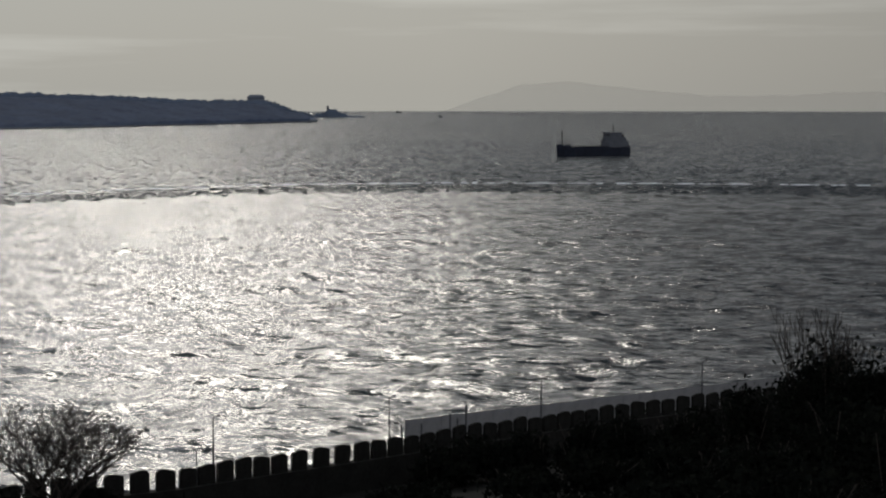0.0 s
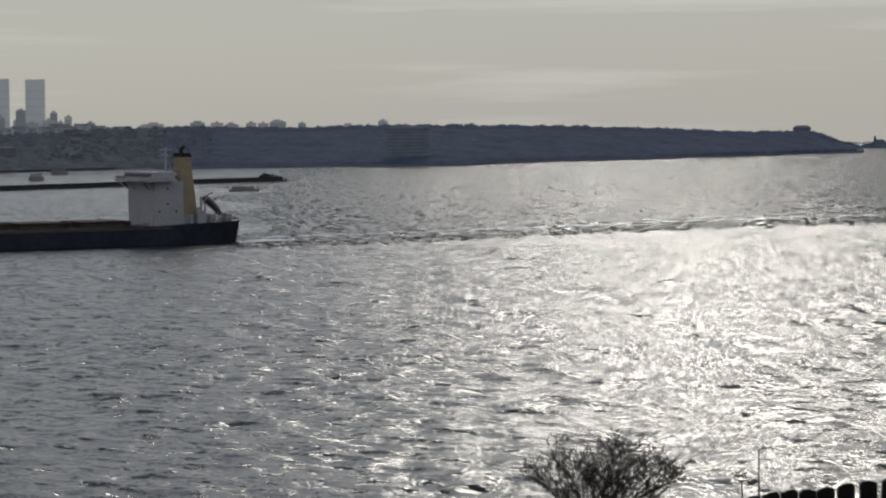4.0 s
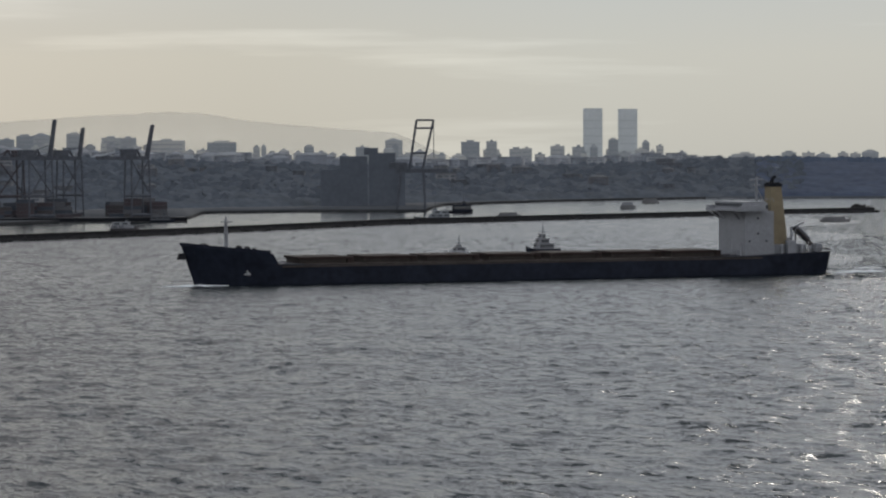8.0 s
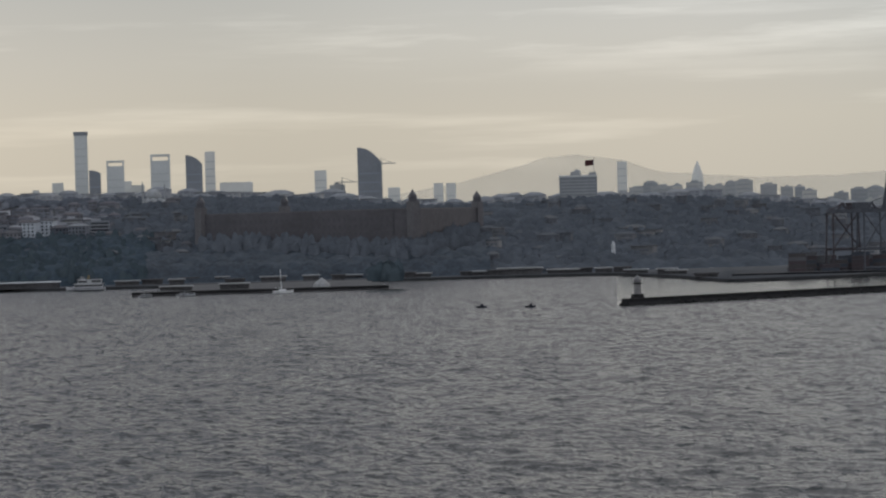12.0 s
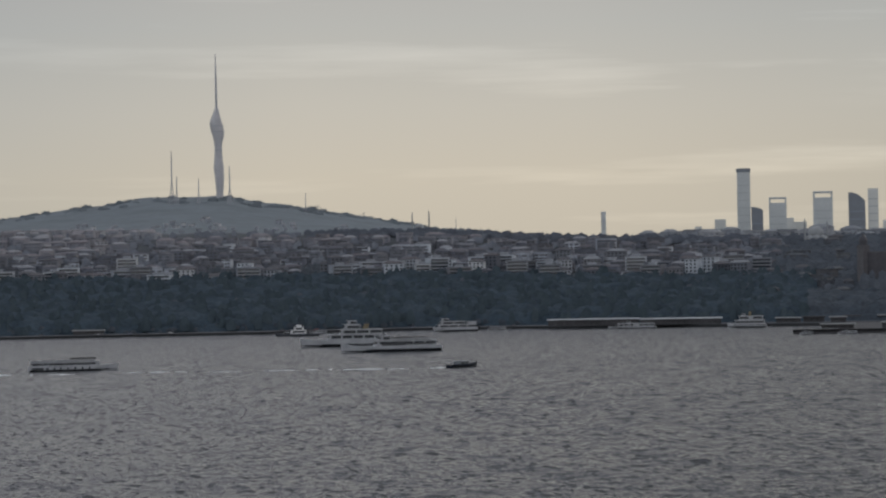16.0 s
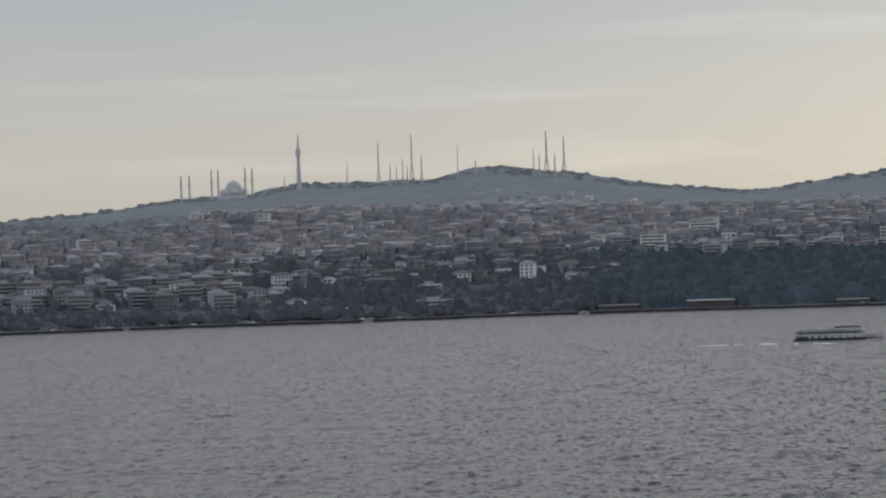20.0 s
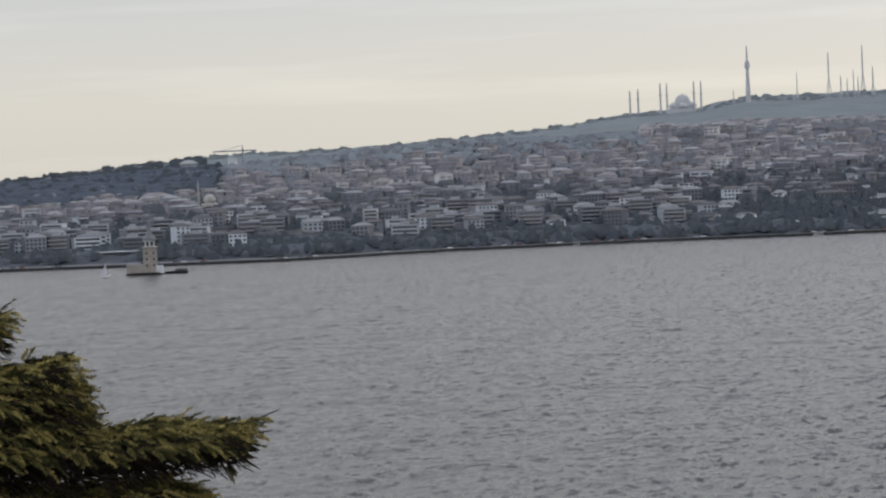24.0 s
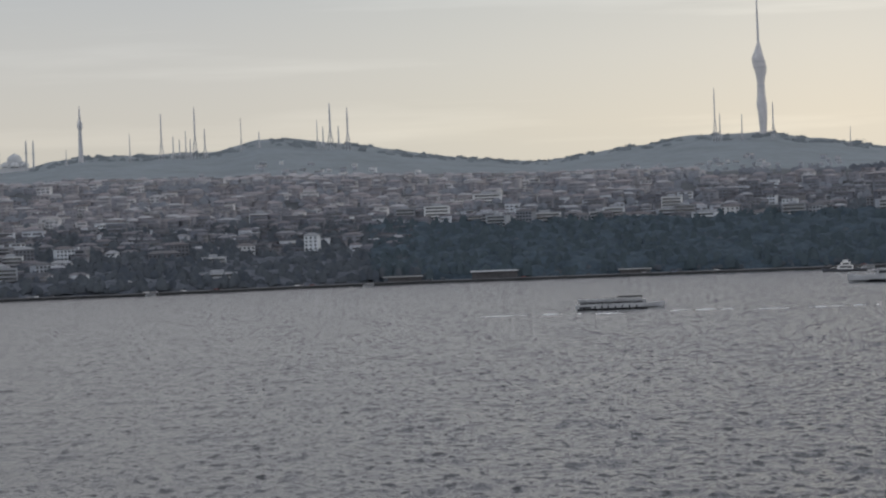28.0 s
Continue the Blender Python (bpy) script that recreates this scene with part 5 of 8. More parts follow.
part("flagpole", bars([((w * 0.42, 2, h), (w * 0.42, 2, h + 17), 0.25)]), M_STEEL, t)
M_FLAG = material("red_flag_cloth", (0.065, 0.03, 0.032), 0.8, 0.5, 0.2)
bm = bmesh.new()
cols = []
for i in range(9):
    x = w * 0.42 - i * 1.15
    yy = 2 + math.sin(i * 0.9) * 0.7
    cols.append([bm.verts.new((x, yy + dy, h + z - i * 0.12)) for dy, z in ((0, 11), (0, 17), (0.08, 17), (0.08, 11))])
for p, q in zip(cols, cols[1:]):
    for i in range(4):
        bm.faces.new((p[i], p[(i + 1) % 4], q[(i + 1) % 4], q[i]))
bm.faces.new(cols[0])
bm.faces.new(cols[-1][::-1])
part("flag", bm, M_FLAG, t, "large dark red flag blown out by the wind")

# small white chimney-like monument and white dome tents seen among the trees
t = thing("obelisk", at(37.05, 2260, ground_z(37.05, 2260)), 37, "small white memorial column among dark trees", "monument")
part("column", rings([(0, 2.2), (2, 1.8), (12, 1.5), (15, 0.4)], 8), M_WHITE, t)
part("base", boxes((-3, 3, -3, 3, -2, 1)), M_WHITE, t)


# ---- harbour ----
M_CAP = material("breakwater_concrete", (0.021, 0.021, 0.022), 0.9, 0.3, 0.3)
M_ROCK = islands("breakwater_rocks", [(0.022, 0.022, 0.022), (0.029, 0.029, 0.029), (0.018, 0.019, 0.02)])
M_SHIPWHITE = material("white_ship_paint", (0.6, 0.61, 0.62), 0.5, 0.15, 0.12)
M_HOUSEGREY = material("deckhouse_paint", (0.215, 0.222, 0.238), 0.5, 0.15, 0.12)
M_BUFF = material("buff_funnel_paint", (0.185, 0.155, 0.104), 0.5, 0.3, 0.15)
M_BLACK = material("black_paint", (0.012, 0.013, 0.016), 0.5, 0.3, 0.3)
M_DECK = material("rusty_deck", (0.032, 0.024, 0.022), 0.75, 0.12, 0.35)
M_COAMING = material("hatch_paint", (0.048, 0.042, 0.038), 0.65, 0.12, 0.3)
M_QUAY = material("quay_concrete", (0.085, 0.085, 0.089), 0.9, 0.08, 0.3)
M_PALE_ROOF = material("pale_sheet_roof", (0.26, 0.266, 0.27), 0.6, 0.1, 0.15)
M_FOAM = material("sea_foam", (0.6, 0.62, 0.63), 0.9, 0.25, 0.3)
# red greyed down towards its hazy surroundings
M_RED = material("greyed_red_steel", (0.062, 0.055, 0.061), 0.65, 0.3, 0.3)

BREAK = [at(a, d) for a, d in BREAKWATER]
t = thing("breakwater", BREAK[0], 0, "long low stone breakwater with a concrete crest", "breakwater")
rocks_co, rocks_f = [], []
for p, q in zip(BREAK, BREAK[1:]):
    u = (q - p).normalized()
    v = Vector((-u.y, u.x, 0))
    o, e = p - BREAK[0], q - BREAK[0]
    bm = bmesh.new()
    prof = ((-7, -2), (-2.4, 2.0), (-2.2, 3.6), (2.2, 3.6), (2.4, 2.0), (7, -2))
    a = [bm.verts.new(o + v * s + Vector((0, 0, z))) for s, z in prof]
    b = [bm.verts.new(e + v * s + Vector((0, 0, z))) for s, z in prof]
    for i in range(5):
        bm.faces.new((a[i], b[i], b[i + 1], a[i + 1]))
    bm.faces.new(a)
    bm.faces.new(b[::-1])
    part("crest", bm, M_CAP, t)
    for _ in range(int((q - p).length / 2.2)):
        c = o + (e - o) * random.random() + v * random.choice((-1, 1)) * random.uniform(2.4, 6.5)
        r = random.uniform(0.9, 1.9)
        c.z = 2.6 - abs((c - o).dot(v)) * 0.5
        rocks_f.append(OCT_F + 6 * len(rocks_co))
        rocks_co.append(OCT * r * rng.uniform(0.6, 1.3, (6, 1)) + np.array(c))
ob = new("rock_armour", mesh_of("rock_armour", np.concatenate(rocks_co), np.concatenate(rocks_f), [M_ROCK]))
ob.parent = t
tagged(ob, kind="stuff")
t = thing("breakwater_mound", at(14.85, 2112), 14.85, "low mound of rocks at the end of the breakwater", "rocks")
for i in range(60):
    x = random.gauss(0, 7)
    r = random.uniform(1.0, 2.4)
    z = max(0.4, 7.2 - abs(x) * 0.5) * random.uniform(0.3, 1)
    part("rock", box(bmesh.new(), x - r, x + r, random.uniform(-6, 2), random.uniform(3, 8), -2, z + 0.6, random.uniform(0.4, 0.8)), M_ROCK, t)
t = thing("harbour_light", at(36.58, 1432, 3.4), 36.58, "stout grey harbour light with a bulbous lantern", "lighthouse")
part("base", rings([(-1, 3.4), (1.0, 3.2)], 12), M_CAP, t)
part("tower", rings([(1, 2.0), (6.2, 1.7)], 12), material("lighthouse_plaster", (0.2, 0.2, 0.2), 0.8, 0.4, 0.2), t)
part("gallery", rings([(6.2, 2.5), (6.8, 2.5)], 14), M_CAP, t)
part("lantern", rings([(6.8, 1.7), (8.4, 2.0), (9.6, 1.5), (10.3, 0.4), (11, 0.15)], 12), material("lighthouse_lantern", (0.16, 0.16, 0.165), 0.4, 0.4, 0.2), t)

# quays and piers
t = thing("ferry_quay", at(44.3, 1868), 44.3, "low concrete quay platform on the strait", "quay")
part("platform", boxes((-88, 84, -8, 16, -3, 2.4), (-60, 84, 16, 230, -3, 2.2)), M_QUAY, t)
part("kerb", boxes((-88, 84, -8.6, -8.02, 1.2, 2.9)), M_CAP, t)
t = thing("port_quay", at(31.3, 1905), 31.3, "container quay with a dark wall", "quay")
part("platform", boxes((-110, 86, -10, 30, -3, 2.8)), M_QUAY, t)
part("kerb", boxes((-110, 86, -10.6, -10.02, 0.6, 3.2)), M_BLACK, t)


def shed(turn, far, w, deep, h, label, z=None, roof=None, posts=6):
    """A long low building: wall, overhanging roof, posts along the front."""
    z = ground_z(turn, far) if z is None else z
    t = thing("quay_shed", at(turn, far, z), turn, label, "building", "sheds on the quay")
    part("wall", boxes((-w / 2, w / 2, 1.5, deep, 0, h - 0.6)), M_QUAY, t)
    part("roof", boxes((-w / 2 - 1, w / 2 + 1, -0.5, deep + 1, h - 0.6, h + 0.3)), roof or M_PALE_ROOF, t)
    m = None
    for i in range(posts):
        x = -w / 2 + (i + 0.5) * w / posts
        if m is None:
            m = part("post", boxes((-0.2, 0.2, 0, 0.4, 0, h - 0.6)), M_QUAY, t, spot=(x, 0, 0))
        else:
            same("post", m, t, (x, 0, 0))
    return t


shed(51.1, 2150, 70, 16, 5.2, "long open ferry shed with a pale roof", 2, M_WHITE, 12)
shed(49.3, 2140, 62, 16, 4.8, "long open ferry shed with a pale roof", 2, M_WHITE, 11)
shed(64.4, 2192, 36, 10, 6.0, "waterside pavilion with a white roof", roof=M_WHITE, posts=8)
shed(66.3, 2200, 30, 9, 4.0, "low grey waterside hall by the water", posts=0)
shed(38.1, 2125, 24, 10, 3.4, "low pale warehouse on the shore", posts=0)
shed(39.0, 2125, 34, 12, 5.2, "low pale warehouse on the shore", posts=0)
shed(44.9, 1905, 20, 9, 3.8, "low quay building with a pale roof", 2.4, posts=5)
shed(46.1, 1900, 22, 9, 3.2, "low quay building with a pale roof", 2.4, posts=0)
shed(86.7, 2140, 30, 10, 5, "low waterside hall with a white roof", roof=M_WHITE, posts=7)
shed(85.9, 2125, 36, 10, 6.5, "waterside hall with a white roof", roof=M_WHITE, posts=8)
shed(61.5, 2180, 24, 8, 3.6, "low grey waterside hall by the water", posts=0)

# low huts and stores spread along the waterfront
for a in np.arange(35.2, 47.0, 0.42):
    a = float(a) + random.uniform(-0.15, 0.15)
    shed(a, along(a, SHORE) + random.uniform(14, 60), random.uniform(8, 20), random.uniform(6, 10), random.uniform(2.6, 4.4), "low grey waterfront store", posts=0, roof=random.choice((None, M_QUAY, M_BLOCK_PANE)))

# white tent dome and a dark clump of trees on the quay's end
t = thing("tent_dome", at(43.1, 1890, 2.3), 43.1, "white tented dome on the quay", "tent")
part("canopy", rings([(0, 6), (2, 5.4), (4, 3.6), (5.6, 1.2), (6.4, 0.1)], 12), M_PALE_ROOF, t)
part("wall", rings([(-0.5, 5.8), (2.0, 5.6)], 12), M_PALE_ROOF, t)
p = at(41.72, 1880)
crowns("quay_trees", [(p.x + random.uniform(-10, 10), p.y + random.uniform(-5, 5), 1.2, random.uniform(3.5, 5.5), random.uniform(13, 19)) for _ in range(34)], M_WOOD, "dense dark clump of trees on the quay's end", 40)

# portal cranes
def quay_crane(turn, far, boom_rise, lean, label, back, wide=18.0, mat=None):
    """A container crane with its boom raised: legs, sills, girder, apex frame, boom, ties, machine house."""
    mat = mat or M_STEEL_DARK
    z0 = 2.6
    t = thing("quay_crane", at(turn, far, z0), turn + 20, label, "crane", "cranes in the port")
    top = high(far, boom_rise) - z0
    g = 40.0
    w = wide / 2
    for x in (-w, w):
        for y in (-8, 8):
            part("leg", bars([((x, y, 0), (x * 0.9, y * 0.8, g), 0.6)]), mat, t)
    for y in (-8, 8):
        part("sill", bars([((-w, y, 2), (w, y, 2), 1.0)]), mat, t)
        part("portal_beam", bars([((-w, y * 0.93, 15), (w, y * 0.93, 15), 0.95)]), mat, t)
    part("brace", bars([((-w, -8, 15), (w * 0.9, -6.4, g), 0.5), ((w, -8, 15), (-w * 0.9, -6.4, g), 0.5)]), mat, t)
    part("girder", boxes((min(-w, -w - 22 * back), max(w, w - 22 * back if back < 0 else w), -3, 3, g, g + 2.4)), mat, t)
    bx = w * back
    tip = (bx + lean, 0, top)
    part("boom", bars([((bx, -2.2, g), (tip[0], -1.6, top), 1.0), ((bx, 2.2, g), (tip[0], 1.6, top), 1.0)] +
                      [((bx + lean * k, -2.2, g + (top - g) * k), (bx + lean * k, 2.2, g + (top - g) * k), 0.5) for k in (0.25, 0.5, 0.75, 0.98)]), mat, t)
    ax = (0, 0, g + 7)
    part("apex_frame", bars([((-w * 0.5, 0, g), ax, 0.8), ((w * 0.5, 0, g), ax, 0.8)]), mat, t)
    part("tie", bars([(ax, (-w * back - 20 * back, 0, g + 2), 0.3), (ax, (bx + lean * 0.4, 0, g + (top - g) * 0.4), 0.3)]), mat, t)
    part("machine_house", boxes((-w * back * 0.9 - 5, -w * back * 0.9 + 5, -3, 3, g + 2.4, g + 7)), mat, t)
    return t


quay_crane(31.75, 1925, 0.756, 4.0, "dark container crane with its boom raised", 1)
quay_crane(31.1, 1990, 0.586, 3.0, "dark container crane with its boom raised", 1, 15)
quay_crane(29.72, 1925, 0.64, 4.5, "dark container crane with its boom raised", 1, 14)
t = quay_crane(32.35, 1940, 0.02, 2.0, "reddish portal crane over stacked containers", -1, 20, M_RED)

# ladder-like boom of a crane at the mole
t = thing("mole_crane", at(23.95, 2175, 2), 23.95, "tall crane with a twin-chord raised boom", "crane", "cranes in the port")
zl, zh = high(2175, -0.32) - 2, high(2175, 0.71) - 2
xl, xr = (-6.2, 4.0), (-0.4, 13.0)
part("boom", bars([((xl[0], 0, zl), (xr[0], 0, zh), 1.1), ((xl[1], 0, zl), (xr[1], 0, zh), 1.1)]), M_STEEL_DARK, t)
for k in (0.0, 0.34, 0.84, 1.0):
    a = (xl[0] + (xr[0] - xl[0]) * k, 0, zl + (zh - zl) * k)
    b = (xl[1] + (xr[1] - xl[1]) * k, 0, zl + (zh - zl) * k)
    part("cross_beam", bars([(a, b, 0.9)]), M_STEEL_DARK, t)
part("stay", bars([((xr[1], 0, zh), (xr[1], 1, zl + 10), 0.3)]), M_STEEL_DARK, t)
for x in (-16, 6):
    for y in (-6, 8):
        part("leg", bars([((x, y, 0), (x * 0.8, y, zl), 1.0)]), M_STEEL_DARK, t)
part("portal_beam", boxes((-17, 24, -4, 6, zl - 2, zl + 1)), M_STEEL_DARK, t)
part("machine_house", boxes((-22, -8, -4, 5, zl + 1, zl + 6)), M_STEEL_DARK, t)

# grain silo
t = thing("grain_silo", at(25.0, 2330, 2), 25, "big windowless grey grain silo", "building")
k = 2330 * radians(1)
M_SILO = material("silo_concrete", (0.088, 0.099, 0.117), 0.85, 0.05, 0.12)
for a0, a1, r in ((25.95, 25.55, -0.3), (25.55, 24.98, -0.03), (24.95, 24.4, 0.04), (24.4, 24.2, -0.3)):
    part("bin_block", boxes((-(a0 - 25) * k, -(a1 - 25) * k, random.uniform(0, 1), 30, -2, high(2330, r) - 2)), M_SILO, t)
part("headhouse", boxes((-2, 10, 6, 20, high(2330, 0.0) - 2, high(2330, 0.144) - 2)), M_SILO, t)

# stacked containers
M_BOXES = each_colour("container_paint", [(0.066, 0.055, 0.06), (0.062, 0.055, 0.06), (0.06, 0.066, 0.078), (0.066, 0.062, 0.064), (0.095, 0.098, 0.106), (0.054, 0.062, 0.076)], 0.6)
m = None
for i in range(120):
    a = random.choice((random.uniform(31.0, 33.4), random.uniform(29.2, 30.2)))
    d = random.uniform(1925, 1990)
    n = random.randint(1, 5)
    p = at(a, d, 2.6)
    for f in range(n if i < 60 else 1):
        if m is None:
            m = new("shipping_container")
            m.matrix_basis = Matrix.Translation(p) @ pose(0, 0, 0, 0, 0, 31)
            tagged(m, "weathered steel shipping container stacked on the quay", "container", "containers on the quay")
            part("body", boxes((-6.05, 6.05, -1.2, 1.2, 0.1, 2.5)), M_BOXES, m)
            e = part("end_frame", boxes((-0.1, 0.1, -1.24, 1.24, 0, 2.6)), M_BOXES, m, spot=(-6.0, 0, 0))
            same("end_frame", e, m, (6.0, 0, 0))
        else:
            copy_thing(m, Matrix.Translation(p + Vector((0, 0, 2.6 * f))) @ pose(0, 0, 0, 0, 0, 31))


# ---- ships and boats ----
def hull_form(length, beam, deck, bow_up, stern_full=0.8, fine=0.28, draft=2.0, sheer=0.0):
    """A hull's skin, bow towards +x: full amidships, fine at the bow, sheer towards both ends."""
    st = []
    for k in (-0.5, -0.49, -0.44, -0.36, -0.2, 0.0, 0.5 - fine, 0.5 - fine * 0.6, 0.5 - fine * 0.3, 0.5 - fine * 0.12, 0.5 - fine * 0.03, 0.5):
        x = k * length
        if k < -0.36:
            b = beam / 2 * (stern_full + (1 - stern_full) * (k + 0.5) / 0.14)
        elif k <= 0.5 - fine:
            b = beam / 2
        else:
            q = (k - (0.5 - fine)) / fine
            b = beam / 2 * max(1 - q ** 1.9, 0.02)
        top = deck + max(0, (k - 0.25) / 0.25) ** 2 * bow_up + max(0, (-k - 0.3) / 0.2) ** 2 * sheer
        flare = 0.75 if k > 0.5 - fine else 0.94
        cut = (0.06 * length * max(0, (k - 0.44) / 0.06) * 0.35) if k > 0.44 else 0
        st.append([(x - cut, -b * flare * 0.7, -draft), (x - cut * 0.6, -b * flare, 0.3), (x, -b, top), (x, b, top), (x - cut * 0.6, b * flare, 0.3), (x - cut, b * flare * 0.7, -draft)])
    return loft(st)


def afloat(name, turn_a, far_a, turn_b, far_b, label, category, group=""):
    """A vessel between its stern and its bow, as turn and distance. Returns it and its length."""
    s, b = at(turn_a, far_a), at(turn_b, far_b)
    d = b - s
    return thing(name, (s + b) / 2, math.degrees(math.atan2(d.y, d.x)), label, category, group), d.length


# the laden bulk carrier
t, L = afloat("bulk_carrier", 15.72, 1047, 28.83, 966, "laden bulk carrier with a dark hull and pale deckhouse", "ship")
st = []
for x, b, top, low in ((-L / 2, 11, 8.4, 0.85), (-L / 2 + 1.5, 13, 8.4, 0.85), (-L / 2 + 14, 15.6, 8.0, 0.95), (-L / 2 + 35, 16, 7.2, 1), (-40, 16, 6.9, 1), (30, 16, 6.9, 1), (L / 2 - 46, 16, 7.0, 1), (L / 2 - 31, 15.2, 7.4, 0.95),
                       (L / 2 - 29, 15, 10.9, 0.93), (L / 2 - 20, 13.2, 11.6, 0.85), (L / 2 - 11, 9.5, 12.4, 0.7), (L / 2 - 4, 4.8, 13.2, 0.45), (L / 2, 0.6, 13.8, 0.3)):
    rake = 5.5 * max(0, (x - (L / 2 - 14)) / 14)
    under = 0.8 * max(0, (-L / 2 + 3 - x) / 3)
    st.append([(x - rake + under, -b * low * 0.9, -3), (x - rake * 0.8 + under, -b * low, 0.4), (x, -b, top), (x, b, top), (x - rake * 0.8 + under, b * low, 0.4), (x - rake + under, b * low * 0.9, -3)])
part("hull", loft(st), M_HULL, t, "dark blue-black steel hull")
part("deck", boxes((-L / 2 + 30, L / 2 - 30, -15.2, 15.2, 6.95, 7.15)), M_DECK, t)
for i in range(7):
    x0 = -L / 2 + 46 + i * 23.4
    c = part("hatch_coaming", boxes((x0, x0 + 17, -9, 9, 7.1, 8.6)), M_COAMING, t)
    part("hatch_cover", boxes((x0 - 0.7, x0 + 17.7, -9.8, 9.8, 8.6, 9.5), (x0 - 3.0, x0 - 0.8, -8, 8, 7.1, 9.3)), M_DECK, c)
for side in (-1, 1):
    rail = [((-L / 2 + 40, side * 15.6, 8.1), (L / 2 - 33, side * 15.6, 8.1), 0.07), ((-L / 2 + 40, side * 15.6, 7.6), (L / 2 - 33, side * 15.6, 7.6), 0.05)]
    rail += [((x, side * 15.6, 7), (x, side * 15.6, 8.1), 0.05) for x in np.arange(-L / 2 + 40, L / 2 - 33, 4.0)]
    part("rail", bars(rail, 4), M_COAMING, t)
    part("deck_edge_stripe", boxes((-L / 2 + 30, L / 2 - 32, side * 16.02 if side > 0 else -16.1, 16.1 if side > 0 else -16.02, 6.2, 6.9)), M_COAMING, t)
hx0, hx1 = -L / 2 + 23.5, -L / 2 + 35.0
house_o = part("deckhouse", boxes((hx0, hx1, -12, 12, 7.2, 23.5), (hx0 + 2, hx1, -11, 11, 23.5, 26.5)), M_HOUSEGREY, t, "pale grey deckhouse of several storeys")
part("bridge", boxes((hx1 - 7, hx1 + 3.6, -16, 16, 23.5, 24.4), (hx1 - 8, hx1 + 1.2, -12.5, 12.5, 24.4, 27.0), (hx1 - 6, hx1 + 3.4, -16, -14, 24.4, 25.6), (hx1 - 6, hx1 + 3.4, 14, 16, 24.4, 25.6)), M_HOUSEGREY, house_o)
for x in (hx0 + 3.0, hx0 + 5.6, hx0 + 9.6):
    part("window", boxes((x - 1.1, x + 1.1, 11.0, 11.12, 24.0, 25.8)), M_PANE, house_o)
for f in range(5):
    for x in np.arange(hx0 + 3, hx1 - 1, 3.4):
        if random.random() < 0.25:
            part("porthole", boxes((x - 0.35, x + 0.35, 12.0, 12.1, 9.3 + f * 2.8, 10.1 + f * 2.8)), M_PANE, house_o)
    part("deck_rail", boxes((hx0, hx1, 12.0, 12.25, 8.2 + f * 2.8, 8.35 + f * 2.8)), M_HOUSEGREY, house_o)
for y in (-14, -8, 8, 14):
    part("bridge_bracket", bars([((hx1, y * 0.8, 20.5), (hx1 + 3.2, y, 23.5), 0.35)]), M_HOUSEGREY, house_o)
for y in np.arange(-11, 11.5, 2.2):
    part("bridge_window", boxes((hx1 + 1.2, hx1 + 1.3, y - 0.8, y + 0.8, 25.2, 26.4)), M_PANE, house_o)
part("railing", bars([((hx0, 12, 28), (hx1, 12, 28), 0.08), ((hx0, -12, 28), (hx1, -12, 28), 0.08), ((hx1, -12, 28), (hx1, 12, 28), 0.08)] + [((x, 11.5, 26.5), (x, 12, 28), 0.06) for x in np.arange(hx0, hx1, 3)], 4), M_HOUSEGREY, house_o)
part("radar_mast", bars([((hx1 - 10, 0, 26.5), (hx1 - 10, 0, 36), 0.5), ((hx1 - 10, -3.5, 33), (hx1 - 10, 3.5, 33), 0.25), ((hx1 - 12.5, 0, 35), (hx1 - 7.5, 0, 35), 0.35), ((hx1 - 13, 0, 26.5), (hx1 - 10, 0, 32), 0.25)]), M_HOUSEGREY, house_o)
fu = part("funnel", loft([[(hx0 - 8.4 + s * 2.6, 0.2, z), (hx0 - 1.4 - s * 0.4, 0.2, z), (hx0 - 1.4 - s * 0.4, 6.0, z), (hx0 - 8.4 + s * 2.6, 6.0, z)] for z, s in ((7.2, -0.1), (18, 0.3), (26, 0.7), (32.4, 1.0))]), M_BUFF, t, "buff yellow funnel casing")
part("funnel_cap", boxes((hx0 - 6.1, hx0 - 1.6, 0.0, 6.2, 32.4, 33.5), (hx0 - 5.6, hx0 - 2.0, 0.6, 5.6, 33.5, 34.0)), M_BLACK, fu)
part("exhaust_pipe", bars([((hx0 - 3.6, 3, 34), (hx0 - 3.6, 3, 35.6), 0.7), ((hx0 - 3.6, 3, 35.4), (hx0 - 4.8, 3, 36.2), 0.6), ((hx0 - 2.4, 4, 34), (hx0 - 2.4, 4, 34.9), 0.4)], 8), M_BLACK, fu)
part("engine_casing", boxes((-L / 2 + 9, hx0, -9, 9, 7.5, 11), (-L / 2 + 13, hx0, -5, 5, 11, 13.5)), M_HOUSEGREY, t)
ramp = part("lifeboat_ramp", bars([((-L / 2 + 1.5, -2, 9.5), (-L / 2 + 10, -2, 17), 0.35), ((-L / 2 + 1.5, 2, 9.5), (-L / 2 + 10, 2, 17), 0.35), ((-L / 2 + 10, -2, 17), (-L / 2 + 10, -2, 8), 0.3), ((-L / 2 + 10, 2, 17), (-L / 2 + 10, 2, 8), 0.3), ((-L / 2 + 4, 2, 12), (-L / 2 + 4, 2, 8), 0.3)]), M_COAMING, t)
q = (Vector((-L / 2 + 3, 0, 11.6)), Vector((-L / 2 + 9.4, 0, 17.2)))
bm = bmesh.new()
ax = (q[1] - q[0]).normalized()
prev = None
